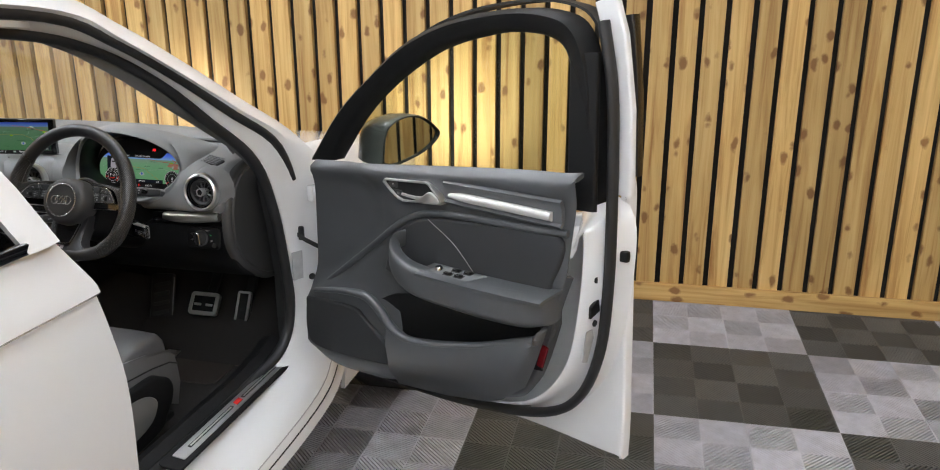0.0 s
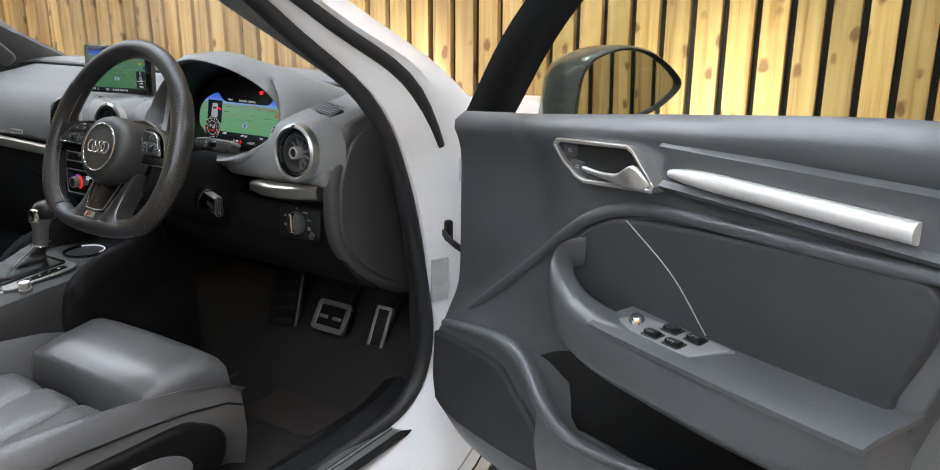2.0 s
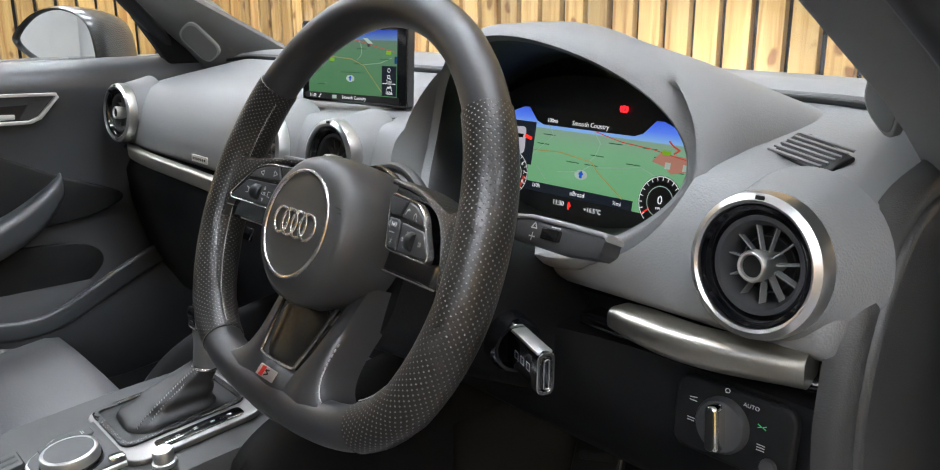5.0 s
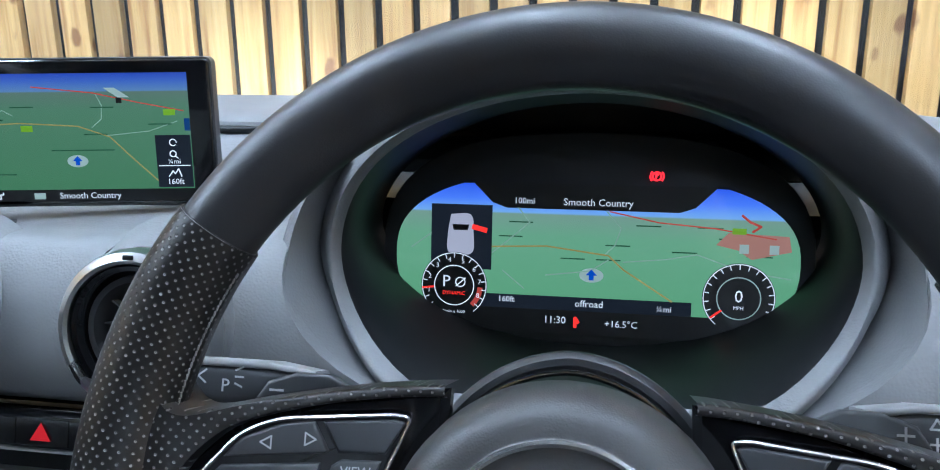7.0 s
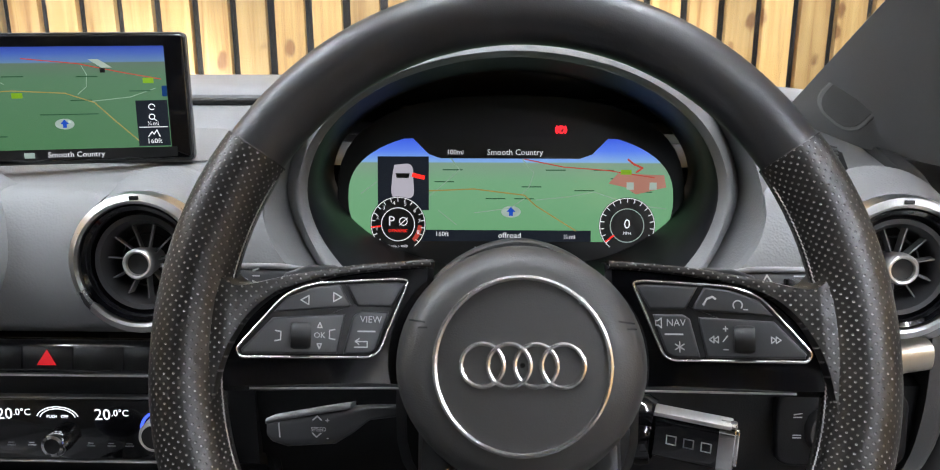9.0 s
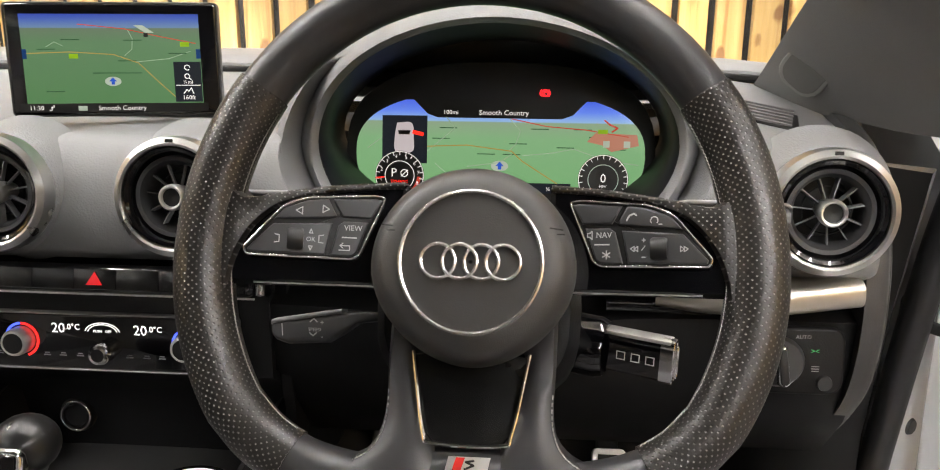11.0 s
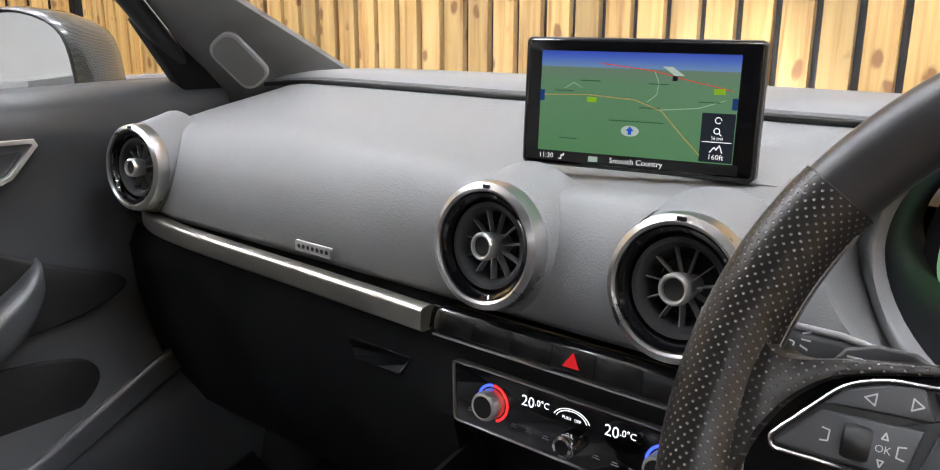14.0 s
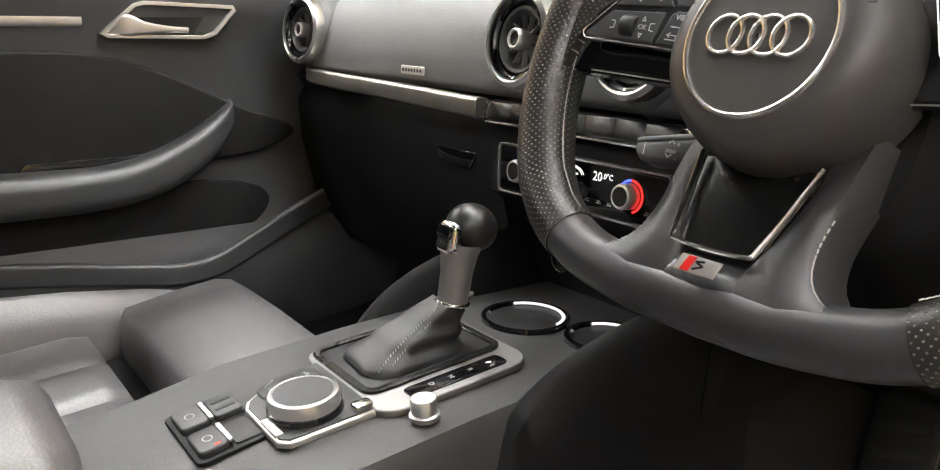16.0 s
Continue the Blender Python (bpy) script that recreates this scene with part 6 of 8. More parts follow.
# ---- seats ----
def seat(cx, out, label, back=0.0, up=0.0):
    def S(x, y, z):
        return V(cx + x, y, z)
    base = P("seat", block((0.44, 0.60, 0.16), 0.03, pose(cx, 1.40, 0.42)), BLACK, label=label)
    # cushion middle, in upright flutes
    rows = []
    for y, z in ((1.02, 0.515), (1.15, 0.520), (1.30, 0.528), (1.45, 0.540), (1.565, 0.550), (1.588, 0.546), (1.598, 0.525)):
        rows.append([S(x, y, z - 0.009 * (1 - abs(math.sin(x * math.pi / 0.107 + math.pi / 2))) ** 3 - (0.05 if abs(x) > 0.155 else 0)) for x in np.linspace(-0.16, 0.16, 61)])
    P("cushion", loft(rows), LEATHER, base, "fluted black leather cushion", 60)
    # thigh support
    rows = []
    for y, z, h in ((1.632, 0.520, 0.05), (1.633, 0.558, 0.07), (1.638, 0.570, 0.09), (1.70, 0.580, 0.10), (1.760, 0.586, 0.10), (1.783, 0.581, 0.10), (1.796, 0.564, 0.085), (1.800, 0.530, 0.05)):
        rows.append([S(x * (0.86 + 0.07 * (y - 1.63) / 0.17), y, z + dz * h) for x, dz in ((-0.190, -1), (-0.193, -0.22), (-0.189, -0.07), (-0.180, -0.01), (-0.12, 0.03), (0, 0.05), (0.12, 0.03), (0.180, -0.01), (0.189, -0.07), (0.193, -0.22), (0.190, -1))])
    P("thigh_support", loft(rows, caps=True), LEATHER, base, "extending leather thigh support", 60)
    for s in (-1, 1):
        rows = []
        for y, top, w in ((0.98, 0.585, 0.085), (1.15, 0.600, 0.085), (1.32, 0.605, 0.082), (1.46, 0.600, 0.075), (1.58, 0.588, 0.066), (1.68, 0.572, 0.054), (1.76, 0.552, 0.040), (1.80, 0.53, 0.028)):
            x0 = 0.150 + (0.085 - w) * 0.55
            rows.append([S(s * q, y, z) for q, z in ((x0, top - 0.085), (x0 + 0.010, top - 0.035), (x0 + 0.028, top - 0.006), (x0 + 0.045, top), (x0 + w * 0.78, top - 0.010), (x0 + w, top - 0.04), (x0 + w + 0.004, top - 0.09), (x0 + w - 0.01, top - 0.16))])
        P("bolster", loft(rows, caps=True), LEATHER, base, "black leather side bolster", 60)
        P("piping", sweep([r[5] + V(s * 0.001, 0, 0.002) for r in rows], oval(0.004, 0.004, 8)), BLACK, base)
        so = [(1.02, 0.36), (1.60, 0.36), (1.70, 0.40), (1.735, 0.46), (1.70, 0.505), (1.58, 0.53), (1.02, 0.53)]
        so = [tuple(p[:2]) for p in spline([(*p, 0) for p in so + so[:1]], 40)][:-1]
        SM = Matrix(((0, 0, s, cx + s * 0.222), (1, 0, 0, 0), (0, 1, 0, 0), (0, 0, 0, 1)))
        P("side_trim", plate(so, 0.020, 0.010, SM), TRIM, base, "curved dark side cover")
        if s == out:
            ro = [(1.15, 0.40), (1.56, 0.40), (1.655, 0.445), (1.62, 0.49), (1.50, 0.505), (1.15, 0.505)]
            ro = [tuple(p[:2]) for p in spline([(*p, 0) for p in ro + ro[:1]], 36)][:-1]
            P("side_panel", plate(ro, 0.0225, 0.003, SM), GREYPLASTIC, base, "paler grey curved side panel")
            P("adjuster", block((0.018, 0.13, 0.022), 0.006, pose(cx + s * 0.252, 1.46, 0.450, 6, 0, 0)), TRIM, base)
    rail = P("seat_rail", block((0.03, 0.66, 0.03), 0.004, pose(cx + out * 0.19, 1.44, 0.352)), BLACK, base)
    # backrest
    rows = []
    for f in np.linspace(0, 1, 9):
        y, z = 1.06 - 0.20 * f, 0.50 + 0.60 * f
        w = 0.225 - 0.03 * f
        rows.append([S(x * w, y + dy - 0.02 * math.sin(f * 3), z) for x, dy in ((-1, -0.10), (-1.05, 0.03), (-0.95, 0.075), (-0.72, 0.03), (-0.3, 0.01), (0.3, 0.01), (0.72, 0.03), (0.95, 0.075), (1.05, 0.03), (1, -0.10))])
    P("backrest", loft(rows, closed_v=True, caps=True), LEATHER, base, "", 60)
    P("headrest", block((0.24, 0.09, 0.17), 0.035, pose(cx, 0.79, 1.20, -12, 0, 0)), LEATHER, base)
    base.location = (0, back, up)


seat(0.345, 1, "black leather sports seat with bolsters and thigh support, driver's side")
seat(-0.325, -1, "black leather sports seat with bolsters and thigh support, passenger's side", -0.040, 0.018)
bkl = P("belt_buckle", block((0.026, 0.056, 0.085), 0.005, pose(0.120, 1.432, 0.576, 0, 0, 8)), BLACK, label="seat belt buckle with a red release button")
# faint glow added to lift the red; the button is no lamp
P("release", block((0.020, 0.050, 0.016), 0.003, pose(0.120, 1.432, 0.619, 0, 0, 8)), glow("red_button", (0.9, 0.04, 0.03), 0.03), bkl, "red release button")

# ---- driver's door, open ----
DA = radians(-26.7)
DO = V(0.885, 1.98, 0)
DD = V(math.cos(DA), math.sin(DA), 0)
DN = V(math.sin(DA), -math.cos(DA), 0)      # towards the cabin side of the door


def dp(s, z, n=0.0):
    return DO + DD * s + DN * n + V(0, 0, z)



DI = Matrix((DD, V(0, 0, 1), DN)).transposed().to_4x4()
DI.translation = DO                          # x along the door, y up, z into the cabin


def smooth(outline, n):
    return [tuple(p[:2]) for p in spline([(*p, 0) for p in outline + outline[:1]], n)][:-1]


door = P("front_door", plate(smooth([(-0.13, 0.42), (-0.05, 0.40), (0.3, 0.415), (0.655, 0.432), (0.850, 0.434), (0.875, 0.455), (0.868, 0.70), (0.860, 0.90), (0.855, 1.06), (0.835, 1.065), (0.80, 1.00), (0.5, 0.94), (0.02, 0.91), (-0.10, 0.90), (-0.135, 0.80)], 90), 0.030, 0.006, DI @ Matrix.Translation((0, 0, -0.175))), WHITE, label="open white front door with black and grey inner trim")
# inner steel frame, white
rows = []
fr = smooth([(0.02, 0.455), (0.30, 0.470), (0.56, 0.505), (0.70, 0.555), (0.785, 0.66), (0.815, 0.80), (0.822, 0.96), (0.80, 0.975), (0.74, 0.90), (0.4, 0.89), (0.03, 0.87), (0.0, 0.7)], 70)
for n, k in ((-0.148, -0.055), (-0.125, -0.040), (-0.095, -0.022), (-0.075, -0.012), (-0.052, 0.0), (-0.046, 0.008)):
    rows.append([dp(x, z, n) for x, z in inset(ccw(fr), k)])
P("inner_frame", loft(rows, closed_v=True), WHITE, door, "white painted inner steel")
trail = [(0.812, 1.39), (0.840, 1.25), (0.850, 1.05), (0.852, 0.86), (0.838, 0.70), (0.79, 0.58), (0.70, 0.512), (0.52, 0.466), (0.31, 0.440), (0.06, 0.425)]
P("door_rubber", sweep([dp(x, z, -0.088) for x, z in [(p.x, p.y) for p in spline([(*q, 0) for q in trail], 50)]], oval(0.022, 0.030, 12), up=DN), RUBBER, door, "black rubber door seal")
tr2 = [(0.835, 1.40), (0.853, 1.25), (0.862, 1.085)]
P("outer_trim", sweep([dp(x, z, -0.150) for x, z in tr2], rrect(0.030, 0.022, 0.005), up=DN), GLOSS, door, "gloss black outer window post")
P("post_white", sweep([dp(x, z, -0.118) for x, z in ((0.80, 1.43), (0.825, 1.36), (0.848, 1.22), (0.856, 1.05))], rrect(0.05, 0.022, 0.006), up=DN), WHITE, door)

# window frame: inner black surround
fo = [(-0.075, 1.005), (0.04, 1.138), (0.16, 1.235), (0.29, 1.324), (0.44, 1.382), (0.60, 1.408), (0.70, 1.406), (0.765, 1.380), (0.803, 1.30), (0.822, 1.18), (0.822, 1.03)]
fi = [(0.012, 1.010), (0.112, 1.128), (0.205, 1.208), (0.311, 1.276), (0.410, 1.322), (0.54, 1.354), (0.64, 1.362), (0.712, 1.350), (0.744, 1.310), (0.757, 1.22), (0.760, 1.09)]
so_, si_ = spline([(*p, 0) for p in fo], 50), spline([(*p, 0) for p in fi], 50)
rows = []
for a, b in zip(so_, si_):
    rows.append([dp(a.x, a.y, -0.115), dp(a.x, a.y, -0.070), dp(a.lerp(b, 0.2).x, a.lerp(b, 0.2).y, -0.056), dp(a.lerp(b, 0.75).x, a.lerp(b, 0.75).y, -0.062), dp(b.x, b.y, -0.078), dp(b.x, b.y, -0.11)])
P("window_frame", loft(rows), TRIM, door, "black window surround", 50)
rows = [[dp(p.x, p.y, -0.118), dp(p.x, p.y, -0.150), dp(p.x + 0.006, p.y - 0.002, -0.158)] for p in [a + V(0, 0.012, 0) for a in so_[:42]]]
P("frame_skin", shell(rows, 0.006), BLACK, door)
rows = []
for a in np.linspace(0, 1, 12):
    rows.append([])
    top = si_[4 + int(a * 43)]
    for b in np.linspace(0, 1, 8):
        bot = 1.0 + 0.088 * (top.x / 0.76)
        rows[-1].append(dp(top.x + 0.004, bot + (top.y + 0.01 - bot) * b, -0.100))
pane = P("window_glass", shell(rows, 0.004), DOORGLASS, door, "faintly green side glass")
pane.visible_shadow = False
P("frame_post", sweep([dp(0.786, 1.33, -0.070), dp(0.792, 1.18, -0.064), dp(0.800, 1.02, -0.058)], rrect(0.016, 0.066, 0.006), up=DD), TRIM, door, "black rear window post")

# inner panel: a relief sheet over the door
def panel_n(s, z):
    n = 0.0
    n += 0.026 * math.exp(-((z - (1.03 + 0.09 * s)) / 0.045) ** 2)            # rolled top edge
    crest = 0.275 - 4.5 * max(0.0, z - 0.92) ** 1.7
    line = 0.664 + 0.78 * s - 0.1 * s * s
    n -= 0.018 / (1 + math.exp(min(60, max(-60, (s - crest) / 0.014)))) / (1 + math.exp(min(60, max(-60, -(z - line) / 0.007))))  # sunk front corner
    low_ = 1 / (1 + math.exp((z - 0.700) / 0.015))
    n += 0.030 * low_ / (1 + math.exp((s - 0.30) / 0.012))
    if s > 0.26 and 0.60 < z < 0.80:
        n -= 0.018 * min(1, (s - 0.26) / 0.05) * min(1, (z - 0.60) / 0.03) * min(1, (0.80 - z) / 0.03)
    return n


PANEL_TOP = [(0.0, 1.020), (0.1, 1.030), (0.28, 1.050), (0.5, 1.076), (0.70, 1.098), (0.80, 1.105), (0.822, 1.106)]
PANEL_BOT = [(-0.012, 0.500), (0.10, 0.470), (0.30, 0.490), (0.50, 0.520), (0.64, 0.552), (0.72, 0.62), (0.80, 0.88)]
tp, bt = spline([(*p, 0) for p in PANEL_TOP], 45), spline([(*p, 0) for p in PANEL_BOT], 45)
rows = []
for a, b in zip(bt, tp):
    col = []
    for f in np.linspace(0, 1, 41):
        q = a.lerp(b, f)
        edge_ = min(f, 1 - f) * 41
        col.append(dp(q.x, q.y, panel_n(q.x, q.y) - (0.03 * max(0, 1 - edge_ / 2) ** 2) - (0.02 * max(0, (q.x - 0.77) / 0.05) ** 2 if q.x > 0.77 else 0)))
    rows.append(col)
P("door_panel", shell(rows, -0.010), DOORTRIM, door, "soft dark grey door trim panel", 60)
ins_o = smooth([(0.28, 0.790), (0.30, 0.850), (0.335, 0.900), (0.375, 0.928), (0.43, 0.947), (0.60, 0.966), (0.79, 0.976), (0.775, 0.875), (0.74, 0.84), (0.50, 0.80), (0.36, 0.775)], 60)
P("fabric_insert", plate(ins_o, 0.010, 0.006, lift(DI, -0.002)), SUEDE, door, "dark insert panel with a pale stitched line")
P("insert_edge", sweep([dp(p.x, p.y, 0.004 - 0.008 * min(1, max(0, (0.30 - p.x) / 0.05))) for p in spline([(0.0, 0.664, 0), (0.158, 0.784, 0), (0.307, 0.897, 0), (0.36, 0.932, 0), (0.42, 0.956, 0), (0.50, 0.968, 0), (0.719, 0.979, 0), (0.81, 0.986, 0)], 40)], oval(0.016, 0.014, 10), up=DN), DOORTRIM, door)
P("thread_line", sweep(spline([dp(0.432, 0.946, 0.0095), dp(0.510, 0.903, 0.0095), dp(0.566, 0.852, 0.0095)], 14), oval(0.0016, 0.0012, 6), up=DN), STITCH, door, "pale thread line")

# armrest and pull
rows = []
for f, (s, z, n, w, h) in zip(np.linspace(0, 1, 9), ((0.358, 0.888, 0.014, 0.030, 0.038), (0.350, 0.882, 0.050, 0.032, 0.044), (0.356, 0.852, 0.064, 0.036, 0.054), (0.390, 0.822, 0.068, 0.042, 0.064), (0.45, 0.810, 0.068, 0.052, 0.070),
                                                     (0.55, 0.809, 0.066, 0.058, 0.072), (0.65, 0.812, 0.062, 0.062, 0.076), (0.74, 0.818, 0.054, 0.062, 0.076), (0.785, 0.824, 0.030, 0.056, 0.070))):
    rows.append([dp(s + 0.10 * y_ * (1 - f) ** 2, z + y_, n - 0.02 + x_) for x_, y_ in rrect(w, h, min(w, h) * 0.36, 6)])
P("door_armrest", loft(spline_rows(rows, 40), closed_v=True, caps=True), DOORTRIM, door, "padded door pull and armrest", 60)
rows = []
for f in np.linspace(0, 1, 16):
    s = 0.45 + 0.345 * f
    zz = 0.8425 + 0.010 * f * f + 0.006 * f
    rows.append([dp(s, zz - 0.004, 0.075), dp(s, zz, 0.060), dp(s, zz + 0.002, 0.03), dp(s, zz + 0.004, -0.005)])
P("armrest_top", shell(rows, 0.006, (0, 0, -1)), DOORTRIM, door)
SWM = axes(dp(0.538, 0.8445, 0.036), DD + V(0, 0, 0.04), V(0, 0, 1) - DD * 0.04 + DN * 0.15)
sw = P("switch_panel", plate([(-0.072, -0.012), (-0.060, 0.016), (0.074, 0.021), (0.066, 0.010), (0.052, -0.021), (-0.045, -0.021)], 0.004, 0.002, SWM), GREYPLASTIC, door, "window switch panel")
for x, y in ((-0.012, -0.010), (0.020, -0.010), (-0.004, 0.011), (0.030, 0.011)):
    P("switch_well", plate(rrect(0.025, 0.016, 0.003), 0.0044, 0.0003, SWM @ Matrix.Translation((x, y, 0))), BLACK, door)
    P("window_switch", block((0.019, 0.010, 0.006), 0.002, SWM @ Matrix.Translation((x, y, 0.006)) @ Matrix.Rotation(radians(-10), 4, "X")), BLACK, door)
    P("switch_tip", block((0.010, 0.0035, 0.002), 0.0005, SWM @ Matrix.Translation((x, y - 0.003, 0.0092))), CHROME, door)
P("mirror_knob", lathe([(0.0095, 0.0), (0.009, 0.006), (0.0065, 0.009), (0, 0.0095)], SWM @ Matrix.Translation((-0.046, -0.002, 0.004)), 24), CHROME, door, "chrome mirror adjuster")

# door handle
ho = [(0.300, 1.016), (0.307, 1.025), (0.440, 1.036), (0.450, 1.032), (0.487, 0.998), (0.483, 0.990), (0.365, 0.979), (0.348, 0.983), (0.322, 0.998)]
P("handle_recess", plate(inset(ccw(ho), 0.003), 0.012, 0.002, lift(DI, 0.005)), BLACK, door)
P("handle_frame", hoop(ho, 0.0042, 0.020, lift(DI, 0.003)), SATIN, door, "satin metal handle surround")
rows = []
for s, z, n, w, h in ((0.362, 0.996, 0.020, 0.007, 0.006), (0.395, 0.995, 0.022, 0.006, 0.007), (0.430, 0.997, 0.026, 0.007, 0.012), (0.454, 1.003, 0.024, 0.008, 0.026), (0.476, 0.996, 0.018, 0.008, 0.012)):
    rows.append([dp(s, z + y_, n + x_) for x_, y_ in rrect(w, h, min(w, h) * 0.4, 5)])
P("handle", loft(spline_rows(rows, 20), closed_v=True, caps=True), SATIN, door, "satin metal pull handle", 60)
for s, z in ((0.331, 1.014), (0.347, 0.996)):
    P("lock_button", plate(rrect(0.028, 0.015, 0.003), 0.018, 0.002, DI @ Matrix.Translation((s, z, 0))), BUTTON, door)
    strokes([[(-0.003, -0.002), (0.003, -0.002), (0.003, 0.001), (-0.003, 0.001), (-0.003, -0.002)]], 0.0009, DI @ Matrix.Translation((s, z, 0.0183)), WHITEPRINT, door, "symbol")
# trim strip
rows = []
for f in np.linspace(0, 1, 14):
    s = 0.508 + 0.270 * f
    z = 1.017 + 0.001 * f
    h = 0.0195 * (0.4 + 0.6 * math.sqrt(min(1, f * 5)))
    rows.append([dp(s, z + y_, 0.016 + x_) for x_, y_ in rrect(0.018, h, min(0.009, h * 0.45), 5)])
P("trim_strip", loft(rows, closed_v=True, caps=True), DOORSTRIP, door, "satin aluminium strip")
rows = [[dp(s, 1.047 + 0.02 * (s - 0.4), 0.014), dp(s, 1.034, 0.004), dp(s, 1.004, 0.004), dp(s, 0.994, 0.012)] for s in np.linspace(0.49, 0.80, 10)]
P("strip_recess", shell(rows, -0.01), DOORTRIM, door)

# door pocket and speaker
P("speaker_grille", plate(smooth([(0.00, 0.655), (0.10, 0.668), (0.19, 0.672), (0.23, 0.655), (0.29, 0.615), (0.365, 0.568), (0.30, 0.550), (0.15, 0.528), (0.03, 0.522), (-0.005, 0.56)], 50), 0.012, 0.006, lift(DI, 0.026)), surface("speaker_mesh", (0.022, 0.023, 0.025), 0.7, grain=1400, bump=0.8, mottle=0.05), door, "dark speaker grille")
lip = [(0.05, 0.690), (0.15, 0.712), (0.24, 0.722), (0.29, 0.702), (0.330, 0.666), (0.38, 0.646), (0.46, 0.656), (0.60, 0.692), (0.72, 0.738), (0.765, 0.756)]
P("pocket_lip", sweep([dp(p.x, p.y, 0.042) for p in spline([(*q, 0) for q in lip], 44)], oval(0.022, 0.026, 12), up=DN, size=lambda t: 0.55 + 0.45 * min(1, t * 4)), DOORTRIM, door, "rounded pocket edge", 60)
rows = []
for p in spline([(*q, 0) for q in lip[4:]], 20):
    zb = float(np.interp(p.x, [q[0] for q in PANEL_BOT], [q[1] for q in PANEL_BOT])) + 0.012
    rows.append([dp(p.x, p.y, 0.048), dp(p.x, p.y * 0.72 + zb * 0.28, 0.052), dp(p.x, p.y * 0.3 + zb * 0.7, 0.042), dp(p.x, zb, 0.012)])
P("pocket_front", shell(rows, -0.008), DOORTRIM, door, "", 60)
# near-black sheet: the pocket's shade is put into its colour
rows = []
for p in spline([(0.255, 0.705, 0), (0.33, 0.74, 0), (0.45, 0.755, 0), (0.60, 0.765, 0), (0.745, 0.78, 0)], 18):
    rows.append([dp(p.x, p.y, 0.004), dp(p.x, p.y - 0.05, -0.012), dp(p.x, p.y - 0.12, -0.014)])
P("pocket_back", shell(rows, -0.003), TRIM, door, "near-black sheet for the shade inside the door pocket")
P("reflector", plate(rrect(0.016, 0.052, 0.003), 0.006, 0.002, DI @ Matrix.Translation((0.752, 0.700, -0.004)) @ Matrix.Rotation(radians(-14), 4, "Z")), REDREFLECT, door, "dark red reflector")
# latch gear on the shut face
LF = axes(dp(0.822, 0.805, -0.085), DN, DD + V(0, 0, 0.0))
P("latch", plate([(-0.038, 0.008), (-0.012, 0.004), (0.030, 0.014), (0.030, -0.012), (0.006, -0.022), (-0.036, -0.014)], 0.006, 0.001, lift(LF, 0.006)), BLACK, door, "black latch opening")
for z, n in ((0.872, -0.075), (0.872, -0.098), (0.775, -0.075), (1.02, -0.128)):
    P("screw", lathe([(0.0075, 0.0), (0.007, 0.003), (0, 0.0035)], axes(dp(0.830, z, n), DN, DD), 16), BLACK, door, "dark bolt head")
P("bump_stop", block((0.016, 0.024, 0.026), 0.005, axes(dp(0.862, 0.918, -0.125), DN, DD)), BLACK, door, "rubber bump stop")
P("sticker", plate([(-0.02, -0.036), (0.018, -0.036), (0.030, 0.030), (0.010, 0.036)], 0.002, 0.0004, axes(dp(0.822, 0.722, -0.075), DN, DD)), LABELGREY, door, "grey printed label")

# door mirror
def mirror(parent, M, side, label):
    """M: x outwards, y up, z towards the rear."""
    def ring(k, z, dx=0.0):
        o = [(-0.105, -0.055), (-0.085, 0.040), (-0.02, 0.072), (0.05, 0.062), (0.105, 0.022), (0.110, -0.005), (0.06, -0.040), (-0.02, -0.062), (-0.07, -0.066)]
        return [M @ V(side * (x * k + dx), y * k, z) for x, y in smooth(o, 48)]
    rows = [ring(1.0, 0.0), ring(1.05, -0.008), ring(1.06, -0.030), ring(1.02, -0.07, -0.004), ring(0.90, -0.100, -0.008), ring(0.66, -0.120, -0.014), ring(0.35, -0.128, -0.02), ring(0.05, -0.130, -0.02)]
    body = P("mirror_housing", loft(rows, closed_v=True), CARBON, parent, label, 60)
    P("mirror_rim", loft([ring(1.0, 0.0), ring(0.985, 0.003), ring(0.94, 0.0), ring(0.92, -0.010)], closed_v=True), BLACK, parent, "", 60)
    bm = bmesh.new()
    bm.faces.new([bm.verts.new(p) for p in ring(0.935, -0.006)])
    P("mirror_glass", bm, MIRROR, parent, "mirror glass")
    P("mirror_foot", block((0.10, 0.03, 0.05), 0.01, M @ Matrix.Translation((side * -0.09, -0.075, -0.03))), BLACK, parent)


MIRM = axes(V(1.107, 2.146, 1.053), (0.474, 0.880, 0), (0.880, -0.474, 0.02)) @ Matrix.Diagonal((0.99, 0.90, 1, 1))
mirror(door, MIRM, 1, "carbon-fibre door mirror housing")

# ---- passenger's door, closed ----
def pp(y, z, n=0.0):
    return V(-0.705 + n, y, z)


